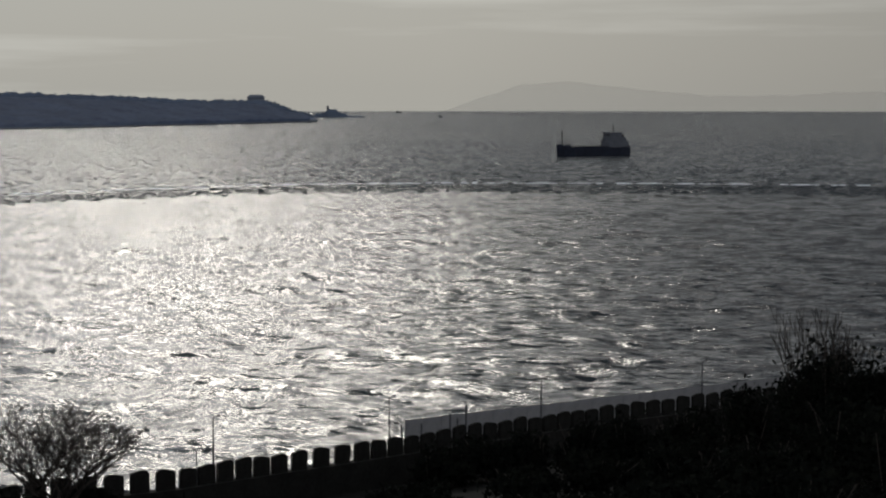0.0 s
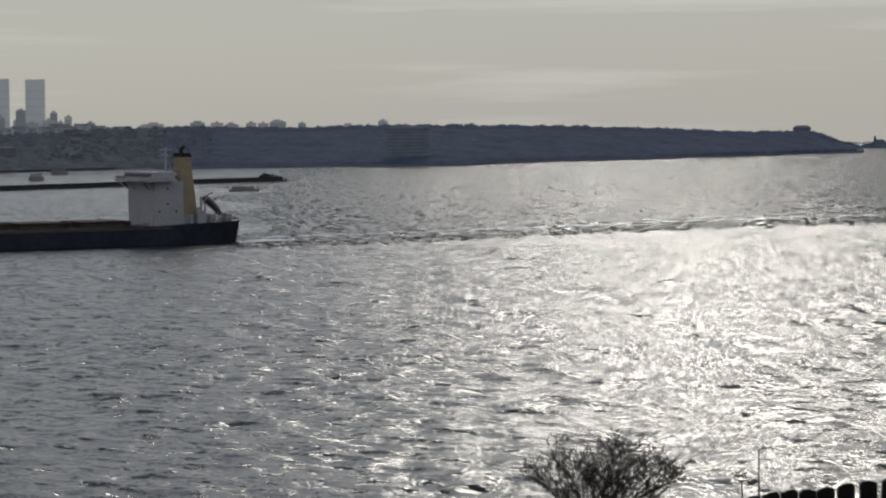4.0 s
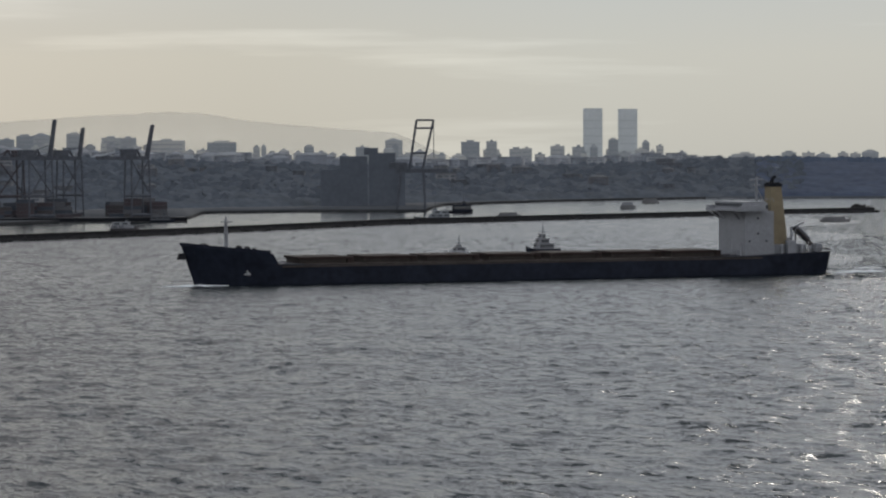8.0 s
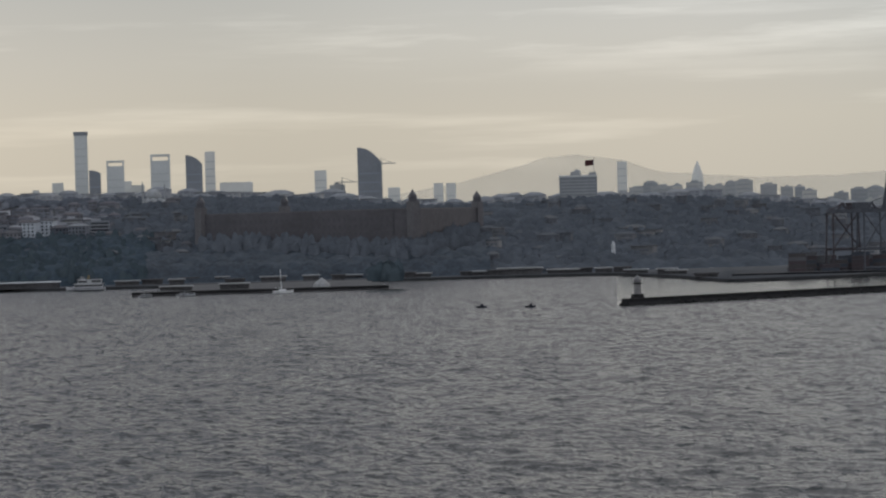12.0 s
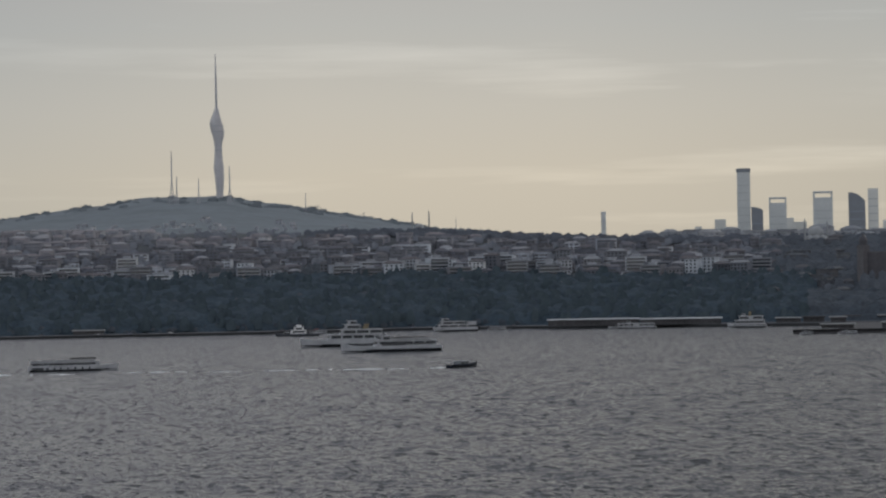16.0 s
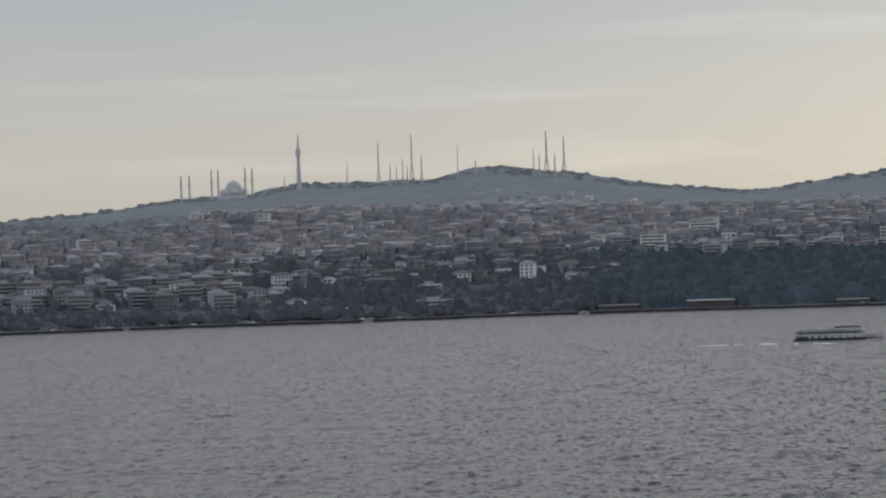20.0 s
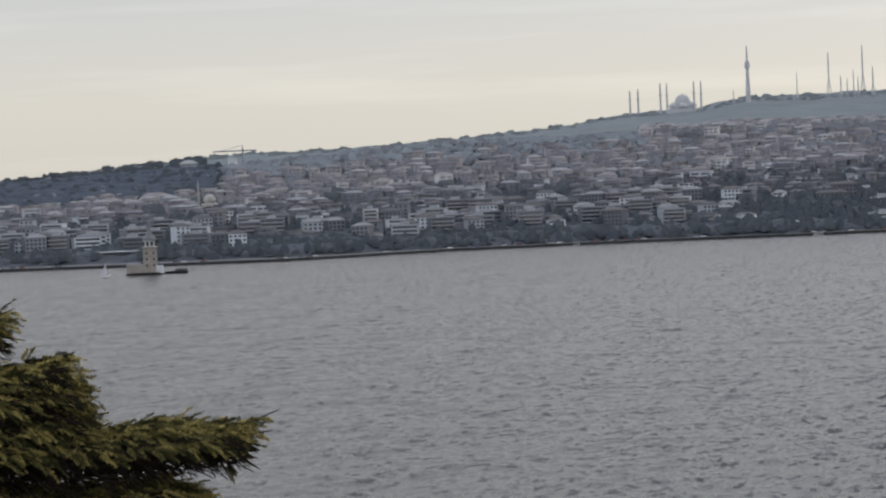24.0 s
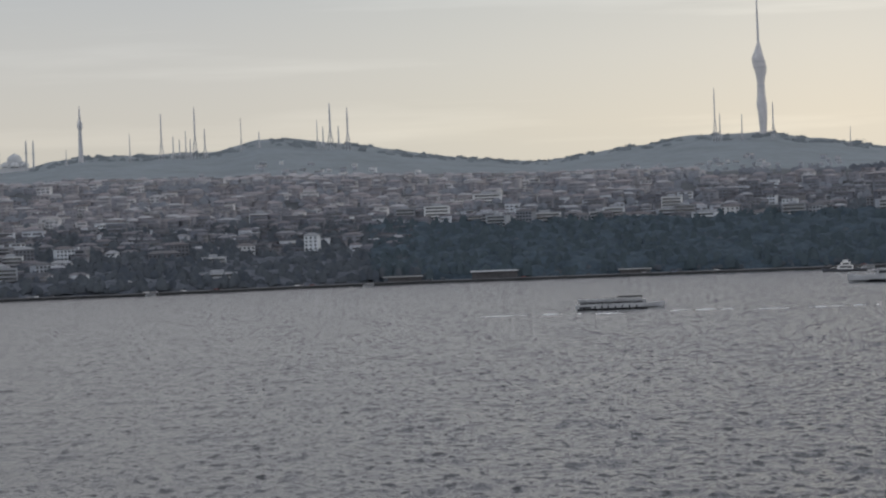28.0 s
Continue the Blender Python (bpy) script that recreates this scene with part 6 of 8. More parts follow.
for k, r in ((0, 0.3), (0.12, 1.0), (0.4, 1.35), (0.75, 1.3), (1.0, 0.8)):
    c = q[0] + (q[1] - q[0]) * k
    n = ax.cross(Vector((0, 1, 0)))
    ring = [bm.verts.new(c + Vector((0, math.cos(s) * r, 0)) + n * math.sin(s) * r) for s in np.linspace(0, 2 * math.pi, 9)[:-1]]
    if prev:
        for i in range(8):
            bm.faces.new((prev[i], prev[(i + 1) % 8], ring[(i + 1) % 8], ring[i]))
    prev = ring
part("lifeboat", bm, M_STEEL_DARK, ramp, "dark free-fall lifeboat on its ramp")
for d in ((-L / 2 + 2, -L / 2 + 5, 5, 8, 8.4, 11), (-L / 2 + 14, -L / 2 + 17, 8, 11, 7.5, 12.5), (-L / 2 + 6, -L / 2 + 8, -9, -7, 8, 12)):
    part("stern_locker", boxes(d), M_HOUSEGREY, t)
part("stern_crane", bars([((-L / 2 + 14.5, 8, 8), (-L / 2 + 14.5, 8, 17.5), 0.45), ((-L / 2 + 14.5, 8, 17.2), (-L / 2 + 9.5, 8, 19.0), 0.3), ((-L / 2 + 14.5, 8, 14), (-L / 2 + 11.5, 8, 18), 0.18)], 6), M_HOUSEGREY, t)
for x, y, z in ((11.5, 10.5, 3.4), (8.5, 11.2, 2.6), (5.0, 9.5, 3.6), (17.5, 11.5, 4.6), (20.5, 12.6, 3.4), (3.2, 7.0, 2.4)):
    part("ventilator", rings([(7.8, 0.5, 0.5, -L / 2 + x, y), (7.8 + z * 0.8, 0.45, 0.45, -L / 2 + x, y), (7.8 + z * 0.82, 0.95, 0.95, -L / 2 + x, y), (7.8 + z, 0.7, 0.7, -L / 2 + x, y)], 8), M_HOUSEGREY, t)
part("stern_rail", bars([((-L / 2 + 0.5, -10, 9.4), (-L / 2 + 0.5, 10, 9.4), 0.08), ((-L / 2 + 0.5, 10.5, 9.4), (-L / 2 + 14, 15, 9.0), 0.08)] + [((-L / 2 + 0.5 + i, 10.7 + i * 0.3, 8.3), (-L / 2 + 0.5 + i, 10.7 + i * 0.3, 9.4), 0.06) for i in range(0, 13, 2)], 4), M_COAMING, t)
part("fore_mast", rings([(10.5, 0.9, 0.9, L / 2 - 16, 0), (17, 0.65, 0.65, L / 2 - 16, 0), (22.5, 0.45, 0.45, L / 2 - 16, 0), (24, 0.2, 0.2, L / 2 - 16, 0)], 10), M_HOUSEGREY, t, "pale tubular fore mast")
part("mast_platform", boxes((L / 2 - 18, L / 2 - 14.4, -1.8, 1.8, 21.6, 22.1), (L / 2 - 17, L / 2 - 15, -1, 1, 17.5, 18.0)), M_HOUSEGREY, t)
for x, y, w, z in ((L / 2 - 8, 3, 1.6, 14.4), (L / 2 - 8, -3, 1.6, 14.4), (L / 2 - 12, 5, 1.3, 13.6), (L / 2 - 22, 6, 1.4, 13.4), (L / 2 - 22, -6, 1.4, 13.4), (L / 2 - 26, 0, 1.2, 12.6)):
    part("winch", rings([(z - 3, w, w, x, y), (z - 1.5, w * 1.1, w * 1.1, x, y), (z - 0.4, w * 0.8, w * 0.8, x, y), (z, w * 0.4, w * 0.4, x, y)], 8), M_BLACK, t)
for x, y, w, h in ((5.5, 1.5, 1.5, 2.6), (7.5, 4.2, 1.0, 3.6), (10.5, 2.0, 1.8, 3.0), (13.2, 6.0, 1.3, 3.2), (18.0, 7.5, 1.2, 2.4), (20.5, 3.0, 1.7, 2.8), (24.0, 8.0, 1.1, 2.2)):
    z = 13.4 - x * 0.1
    part("windlass", boxes((L / 2 - x - w, L / 2 - x + w, y - 1.0, y + 1.0, z - 2.5, z - 2.5 + h, 0.75), (L / 2 - x - w * 0.5, L / 2 - x + w * 0.6, y - 0.7, y + 0.7, z - 2.5, z - 2.2 + h * 1.15, 0.6)), M_BLACK, t)
part("bulwark", loft([[(x - 0.3, s * (b - 0.3), z), (x, s * b, z), (x, s * b, z + 1.2), (x - 0.3, s * (b - 0.3), z + 1.2)] for s in (1,) for x, b, z in ((L / 2 - 28, 15.0, 10.9), (L / 2 - 20, 13.2, 11.6), (L / 2 - 11, 9.5, 12.4), (L / 2 - 4, 4.8, 13.2), (L / 2 + 0.6, 0.5, 13.8))]), M_HULL, t)
part("anchor", boxes((L / 2 - 21.5, L / 2 - 20.3, 11.6, 12.2, 4.0, 5.8), (L / 2 - 22.2, L / 2 - 19.6, 11.6, 12.2, 3.6, 4.3)), M_PALE_ROOF, t, "pale anchor in its pocket")
part("bow_anchor", boxes((L / 2 - 1.5, L / 2 + 1.8, 0.6, 2.2, 9.0, 11.2, 0.6)), M_BLACK, t)
part("accommodation_ladder", bars([((hx1 + 2, 12.5, 7.2), (hx1 + 2, 12.5, 12), 0.5), ((hx1 + 2, 11, 9), (hx1 + 5, 11, 9), 0.3), ((hx1 + 5, 11, 7), (hx1 + 5, 11, 12.5), 0.25)]), M_HOUSEGREY, t)

# the wake astern: churned water

def foam(name, pts, wide, tall, label):
    """A low tumbling ridge of foam along a run of (turn, distance)."""
    p = [at(a, d) for a, d in pts]
    co = []
    for i in range(len(p)):
        u = (p[min(i + 1, len(p) - 1)] - p[max(i - 1, 0)]).normalized()
        v = Vector((-u.y, u.x, 0))
        k = math.sin(math.pi * (i + 0.4) / len(p)) * random.uniform(0.6, 1.3)
        for s, z in ((-0.5, -0.4), (-0.2, 0.75), (0.15, 1.0), (0.5, -0.4)):
            co.append(tuple(p[i] + v * s * wide * max(k, 0.3) + Vector((0, 0, z * tall * k + 0.15))))
    faces = [(4 * i + j, 4 * i + j + 1, 4 * i + j + 5, 4 * i + j + 4) for i in range(len(p) - 1) for j in range(3)]
    ob = part(name, (co, [], faces), M_FOAM, None)
    return tagged(ob, label, "wake", kind="stuff")


random.seed(31)
a = 54.4
while a < 65:
    ln = random.choice((0.1, 0.3, 0.5, 0.8, 1.1)) * random.uniform(0.8, 1.2)
    d = 1310 + (a - 54) * 3.0 + 5 * math.sin(a * 1.7) + random.uniform(-2, 2)
    foam("wake_foam", [(a + ln * k / 6, d + random.uniform(-0.5, 0.5)) for k in range(7)], random.uniform(1.2, 2.4), random.uniform(0.12, 0.42), "white foam left by a passing boat")
    a += ln + random.expovariate(5.0 if a < 60 else 2.0)
a = 15.0
while a > -13:
    ln = random.uniform(0.1, 0.7)
    d = along(-a, [(-q[0], q[1]) for q in WAKE]) + 24 + random.uniform(-3, 3)
    foam("wake_foam", [(a - ln * k / 6, d + random.uniform(-0.6, 0.6)) for k in range(7)], random.uniform(1.2, 2.6), random.uniform(0.15, 0.4), "broken white line of foam on an old wake")
    a -= ln + random.expovariate(9.0)
foam("bow_wave", [(29.25 - 0.1 * k, 952 + 0.35 * k) for k in range(15)], 2.6, 0.55, "white bow wave under the bulk carrier")
foam("bow_spray", [(54.5 - 0.045 * k, 1308 + 0.8 * k) for k in range(10)], 2.4, 0.5, "white bow spray of the motor boat")
foam("stern_foam", [(15.45 - 0.1 * k, 1041 + 1.2 * k) for k in range(12)], 4.0, 0.7, "foam under the bulk carrier's stern")


def deck_boat(name, turn_a, far_a, turn_b, far_b, top, label, category="boat", decks=2, hull=None, house=None, mast_h=0.0, funnel=False, group="", span=(0.1, 0.8)):
    """A harbour boat: hull, decks with windows, wheelhouse, mast."""
    t, n = afloat(name, turn_a, far_a, turn_b, far_b, label, category, group)
    hull, house = hull or M_FERRY, house or M_FERRY
    b = max(n * 0.2, 3.0)
    free = max(top * 0.22, 0.9)
    part("hull", hull_form(n, b, free, free * 0.6, draft=1.5), hull, t)
    part("boot_topping", hull_form(n * 0.985, b * 1.02, free * 0.33, 0.0, draft=1.4), M_BLACK, t)
    part("rubbing_strake", boxes((-n * 0.48, n * 0.3, -b * 0.51, b * 0.51, free * 0.72, free * 0.84)), M_BLACK, t)
    zt = free
    step = (top - free) / (decks + 0.6)
    for i in range(decks):
        x0, x1 = -n / 2 + n * (span[0] * 0.5 + 0.04 * i), -n / 2 + n * (span[1] - 0.1 * i)
        bm = bmesh.new()
        box(bm, x0, x1, -b * 0.42, b * 0.42, zt, zt + step * 0.86)
        for v in bm.verts:
            if v.co.x > x1 - 0.01 and v.co.z > zt + 0.1:
                v.co.x -= step * 0.3
        c = part("cabin", bm, house, t)
        k = max(2, int((x1 - x0) / 3.6))
        m = None
        for j in range(k):
            if j and random.random() < 0.12:
                continue
            for side in (-1, 1):
                x = x0 + (j + 0.5) * (x1 - x0 - step * 0.3) / k
                if m is None:
                    m = part("window", boxes((-1.6, 1.6, -0.06, 0.06, -step * 0.24, step * 0.24)), M_PANE, c, spot=(x, side * b * 0.42, zt + step * 0.5))
                else:
                    same("window", m, c, (x, side * b * 0.42, zt + step * 0.5))
        part("upper_deck", boxes((x0 - 0.6, x1 + 0.2, -b * 0.47, b * 0.47, zt + step * 0.86, zt + step)), house, t)
        zt += step
    wx = -n / 2 + n * span[1] * 0.72
    bm = bmesh.new()
    box(bm, wx - n * 0.05, wx + n * 0.05, -b * 0.25, b * 0.25, zt, top, 0.86)
    w = part("wheelhouse", bm, house, t)
    part("windscreen", boxes((wx - n * 0.046, wx + n * 0.05, -b * 0.252, b * 0.252, zt + (top - zt) * 0.45, zt + (top - zt) * 0.82)), M_PANE, w)
    if funnel:
        part("funnel", rings([(zt, n * 0.035, b * 0.12, -n * 0.08, 0), (top * 1.12, n * 0.03, b * 0.1, -n * 0.09, 0)], 12), M_BUFF, t)
    part("rail", bars([((-n * 0.48, s * b * 0.46, free + 1), (n * 0.36, s * b * 0.46, free + 1), 0.06) for s in (-1, 1)] + [((x, s * b * 0.46, free), (x, s * b * 0.46, free + 1), 0.05) for s in (-1, 1) for x in np.linspace(-n * 0.48, n * 0.36, 9)], 4), house, t)
    if mast_h:
        part("mast", bars([((wx, 0, zt), (wx - n * 0.01, 0, mast_h), 0.2), ((wx, -1, mast_h * 0.85), (wx, 1, mast_h * 0.85), 0.1), ((wx - n * 0.03, 0, zt), (wx - n * 0.01, 0, mast_h * 0.92), 0.1)]), M_STEEL_DARK, t)
    return t


M_FERRY = material("weathered_ferry_paint", (0.345, 0.357, 0.375), 0.55, 0.15, 0.2)
random.seed(5)
deck_boat("passenger_ferry", 47.55, 2096, 48.35, 2100, 10.5, "white ferry moored by the quay", "ferry", 2, funnel=True, group="ferries in the strait", mast_h=13)
deck_boat("passenger_ferry", 49.8, 2128, 50.8, 2128, 5.5, "low white ferry moored at the shed", "ferry", 1, group="ferries in the strait", mast_h=8)



def tiered_boat(name, turn_a, far_a, turn_b, far_b, label, category, beam, deck, bow_up, tiers, mast, hull=None, house=None, band=None, group="", fine=0.28):
    """A boat told by its tiers. Tiers: (from, to, foot, top, glazed), along the hull from the stern as shares of its length, heights in metres."""
    t, n = afloat(name, turn_a, far_a, turn_b, far_b, label, category, group)
    hull, house = hull or M_FERRY, house or M_FERRY
    part("hull", hull_form(n, beam, deck, bow_up, 0.85, fine, draft=1.5), hull, t)
    part("boot_topping", hull_form(n * 0.985, beam * 1.02, deck * 0.3, 0.0, 0.85, fine, draft=1.4), M_BLACK, t)
    if band:
        part("rubbing_strake", boxes((-n * 0.49, n * 0.26, -beam * 0.51, beam * 0.51, band[0], band[1])), M_BLACK, t)
    for a, b, z0, z1, glazed in tiers:
        x0, x1 = (a - 0.5) * n, (b - 0.5) * n
        w = beam * (0.45 if z0 < deck + 3.5 else 0.36)
        bm = bmesh.new()
        box(bm, x0, x1, -w, w, z0, z1)
        for v in bm.verts:
            if v.co.z > z1 - 0.01 and v.co.x > x1 - 0.01:
                v.co.x -= (z1 - z0) * 0.35
        c = part("cabin", bm, house, t)
        if glazed:
            h = z1 - z0
            k = max(1, int((x1 - x0) / 7))
            for side in (-1, 1):
                for i in range(k):
                    p, q = x0 + 0.4 + (x1 - x0 - 0.8 - h * 0.3) * i / k, x0 + (x1 - x0 - 0.8 - h * 0.3) * (i + 0.93) / k
                    part("window_band", boxes((p, q, side * w - 0.07, side * w + 0.07, z0 + h * 0.25, z0 + h * 0.82)), M_PANE, c)
            part("windscreen", boxes((x1 - h * 0.28, x1 - h * 0.12, -w * 0.9, w * 0.9, z0 + h * 0.35, z0 + h * 0.8)), M_PANE, c)
        part("deck_edge", boxes((x0 - 0.5, x1 + 0.1, -w - 0.35, w + 0.35, z1, z1 + 0.22)), house, c)
    if mast:
        x, top = (mast[0] - 0.5) * n, mast[1]
        foot = max(q[3] for q in tiers)
        part("mast", bars([((x, 0, foot - 0.5), (x - 0.3, 0, top), 0.16), ((x, -1.2, foot + (top - foot) * 0.6), (x, 1.2, foot + (top - foot) * 0.6), 0.09), ((x - 1.4, 0, foot - 0.5), (x - 0.3, 0, foot + (top - foot) * 0.75), 0.1)]), M_STEEL_DARK, t)
    part("rail", bars([((-n * 0.48, s * beam * 0.46, deck + 1), (n * 0.3, s * beam * 0.46, deck + 1), 0.06) for s in (-1, 1)] + [((x, s * beam * 0.46, deck), (x, s * beam * 0.46, deck + 1), 0.05) for s in (-1, 1) for x in np.linspace(-n * 0.48, n * 0.3, 9)], 4), house, t)
    return t, n


def dark_run(t, n, a, b, z0, z1, w, name="awning", label="dark flat awning over the deck"):
    part(name, boxes(((a - 0.5) * n, (b - 0.5) * n, -w, w, z0, z1)), M_BLACK, t, label)


# cruise boat: pale hull with ports, a dark open deck, white bulwark, dark canopy over the after part
t, n = tiered_boat("cruise_boat", 62.74, 1388, 60.9, 1392, "white two-deck cruise boat with a dark canopy", "boat", 8.0, 2.6, 0.5, [(0.04, 0.78, 2.6, 4.3, True), (0.03, 0.72, 4.3, 5.0, False)], None, fine=0.34)
for a, b in ((0.03, 0.16), (0.19, 0.22), (0.27, 0.29), (0.34, 0.36), (0.42, 0.44), (0.5, 0.52), (0.58, 0.6), (0.66, 0.68)):
    for side in (-1, 1):
        part("port", boxes(((a - 0.5) * n, (b - 0.5) * n, side * 4.02 - 0.06, side * 4.02 + 0.06, 0.9, 1.9)), M_PANE, t)
dark_run(t, n, 0.04, 0.74, 3.1, 3.9, 3.68, "window_strip", "dark strip of saloon windows")
dark_run(t, n, 0.46, 0.74, 5.9, 6.5, 3.4, "canopy", "dark canopy over the upper deck")
for a in (0.47, 0.55, 0.64, 0.73):
    for y in (-3.2, 3.2):
        part("canopy_post", bars([(((a - 0.5) * n, y, 4.9), ((a - 0.5) * n, y, 5.95), 0.08)], 4), M_FERRY, t)
for a in (0.08, 0.17, 0.26, 0.34, 0.41):
    part("bench", boxes(((a - 0.508) * n, (a - 0.492) * n, -2.6, 2.6, 4.9, 5.5)), M_BLACK, t)
part("flagstaff", bars([((-n * 0.47, 0, 4.5), (-n * 0.5, 0, 6.8), 0.09)], 4), M_STEEL_DARK, t)

# the ferry behind, with two glazed tiers and a raised wheelhouse
t, n = tiered_boat("passenger_ferry", 55.3, 1750, 57.17, 1745, "white passenger ferry with two glazed tiers and wheelhouse", "ferry", 11.0, 4.2, 1.6,
                   [(0.06, 0.7, 4.2, 7.6, True), (0.1, 0.56, 7.6, 10.6, True), (0.34, 0.52, 10.6, 13.6, True), (0.38, 0.48, 13.6, 16.0, True)], (0.44, 22.0), band=(1.0, 1.7), group="ferries in the strait")
part("funnel", rings([(10.6, 1.8, 1.2, -n * 0.22, 0), (14.0, 1.6, 1.1, -n * 0.24, 0)], 12), M_BUFF, t)
# the long ferry in front: high pale bow, open main deck, flat roofs
t, n = tiered_boat("passenger_ferry", 54.27, 1618, 56.34, 1606, "long white passenger ferry with open side decks", "ferry", 11.0, 3.4, 2.6,
                   [(0.06, 0.66, 3.4, 6.4, True), (0.52, 0.62, 6.4, 9.2, True), (0.12, 0.5, 6.4, 7.0, False)], (0.57, 12.5), band=(0.9, 1.6), group="ferries in the strait")
# black boxes put the shade of the open side decks on the cabin
dark_run(t, n, 0.36, 0.6, 3.6, 5.6, 5.02, "side_shade", "black strip for the shade of an open side deck")
dark_run(t, n, 0.1, 0.34, 3.9, 4.7, 5.02, "side_shade", "black strip for the shade of an open side deck")
dark_run(t, n, 0.14, 0.48, 8.0, 8.4, 4.6)
for a in (0.15, 0.23, 0.31, 0.39, 0.47):
    for y in (-4.3, 4.3):
        part("awning_post", bars([(((a - 0.5) * n, y, 7.0), ((a - 0.5) * n, y, 8.05), 0.09)], 4), M_FERRY, t)
part("flagstaff", bars([((-n * 0.46, 0, 4.5), (-n * 0.49, 0, 8.2), 0.1)], 4), M_STEEL_DARK, t)
tiered_boat("passenger_ferry", 53.5, 2140, 54.42, 2135, "white ferry with stepped decks lying at the pier", "ferry", 9.0, 2.6, 1.0,
            [(0.04, 0.9, 2.6, 5.2, True), (0.3, 0.84, 5.2, 7.6, True), (0.04, 0.24, 5.2, 7.2, False), (0.66, 0.82, 7.6, 9.8, True)], (0.72, 15.0), band=(0.7, 1.2), group="ferries in the strait")
tiered_boat("guard_vessel", 56.75, 2070, 57.68, 2075, "low grey guard vessel with a tall mast", "boat", 6.0, 1.8, 1.2, [(0.32, 0.66, 1.8, 4.4, True), (0.38, 0.58, 4.4, 6.6, True), (0.43, 0.53, 6.6, 8.2, False)], (0.48, 14.5), hull=M_STEEL_DARK, house=M_SHIPWHITE)
tiered_boat("motor_boat", 54.1, 1312, 53.52, 1336, "dark motor boat running with a white bow wave", "boat", 4.2, 1.5, 0.9, [(0.3, 0.62, 1.5, 2.6, True)], None, hull=M_HULL, house=M_STEEL, fine=0.45)
tiered_boat("tug_boat", 21.02, 1250, 21.72, 1246, "dark-hulled tug with a stepped white wheelhouse", "boat", 6.0, 2.3, 1.4, [(0.2, 0.74, 2.3, 4.6, True), (0.34, 0.68, 4.6, 6.8, True), (0.44, 0.6, 6.8, 8.8, True)], (0.5, 13.6), hull=M_HULL, house=M_HOUSEGREY)
tiered_boat("launch", 22.92, 1252, 23.3, 1248, "small pale launch with a thin mast", "boat", 3.2, 1.4, 0.5, [(0.2, 0.75, 1.4, 2.9, True), (0.4, 0.6, 2.9, 4.0, False)], (0.5, 8.2), house=M_HOUSEGREY)

# coaster heading out to sea
t, n = afloat("coaster", -3.8, 1806, -2.34, 1766, "dark coaster with its deckhouse aft", "ship")
part("hull", hull_form(n, 8.5, 5.4, 2.4, 0.85, 0.2, 2.0, 1.0), M_HULL, t)
part("forecastle", boxes((n * 0.33, n * 0.44, -2.6, 2.6, 5.2, 7.6, 0.94), (n * 0.43, n * 0.475, -1.3, 1.3, 5.6, 7.9, 0.8)), M_HULL, t)
part("hatch", boxes((-n * 0.14, n * 0.08, -2.8, 2.8, 5.3, 6.5), (n * 0.09, n * 0.3, -2.8, 2.8, 5.3, 6.5)), M_BLACK, t)
part("bulwark", boxes((-n * 0.19, n * 0.33, -4.1, -3.9, 5.2, 6.2), (-n * 0.19, n * 0.33, 3.9, 4.1, 5.2, 6.2)), M_HULL, t)
h = part("deckhouse", boxes((-n * 0.47, -n * 0.19, -3.8, 3.8, 5.2, 9.2), (-n * 0.44, -n * 0.2, -3.5, 3.5, 9.2, 12.0), (-n * 0.38, -n * 0.21, -3.2, 3.2, 12.0, 14.6)), M_STEEL_DARK, t)
part("bridge_roof", boxes((-n * 0.39, -n * 0.2, -3.9, 3.9, 14.6, 15.1)), M_STEEL_DARK, h)
part("window", boxes((-n * 0.21, -n * 0.206, -2.8, 2.8, 13.0, 14.2)), M_PANE, h)
part("funnel", rings([(9, 1.4, 1.1, -n * 0.42, 0), (13.6, 1.2, 0.95, -n * 0.43, 0)], 10), M_BLACK, t)
part("main_mast", bars([((-n * 0.3, 0, 15), (-n * 0.3, 0, 20), 0.35), ((-n * 0.3, -1.7, 18), (-n * 0.3, 1.7, 18), 0.14)]), M_BLACK, t)
part("fore_mast", bars([((n * 0.42, 0, 7), (n * 0.42, 0, 16.4), 0.42), ((n * 0.42, -1, 13.5), (n * 0.42, 1, 13.5), 0.14)]), M_BLACK, t)
part("derrick", bars([((-n * 0.13, 0, 5.4), (-n * 0.13, 0, 10.6), 0.35), ((-n * 0.13, 0, 10.6), (-n * 0.19, 0, 10.0), 0.3)]), M_BLACK, t)

# boats and barges lying in the harbour
M_BARGE = material("barge_steel", (0.14, 0.14, 0.145), 0.7, 0.2, 0.3)
for a, far, w, h, label in ((22.06, 1975, 17.5, 3.4, "low grey lighter moored in the harbour"), (15.36, 1812, 20, 3.2, "low grey lighter moored off the breakwater"), (19.6, 2255, 12.6, 5.5, "small pale ship lying in the roads"),
                            (19.13, 2500, 16, 4.2, "low dark ship lying in the roads")):
    t = thing("lighter", at(a, far), a + 4, label, "boat", "lighters in the harbour")
    part("hull", hull_form(w, 5, h * 0.5, 0.4, 0.95, 0.12), M_BARGE, t)
    part("deckhouse", boxes((-w * 0.4, w * 0.32, -1.8, 1.8, h * 0.5, h)), M_HOUSEGREY if w < 14 else M_BARGE, t)
    part("mast", bars([((w * 0.3, 0, h * 0.5), (w * 0.3, 0, h * 1.5), 0.12)]), M_BARGE, t)
deck_boat("work_boat", 30.28, 1692, 29.7, 1690, 6.0, "pinkish grey work boat moored inside the breakwater", "boat", 2, hull=M_RED, house=M_HOUSEGREY, mast_h=8)
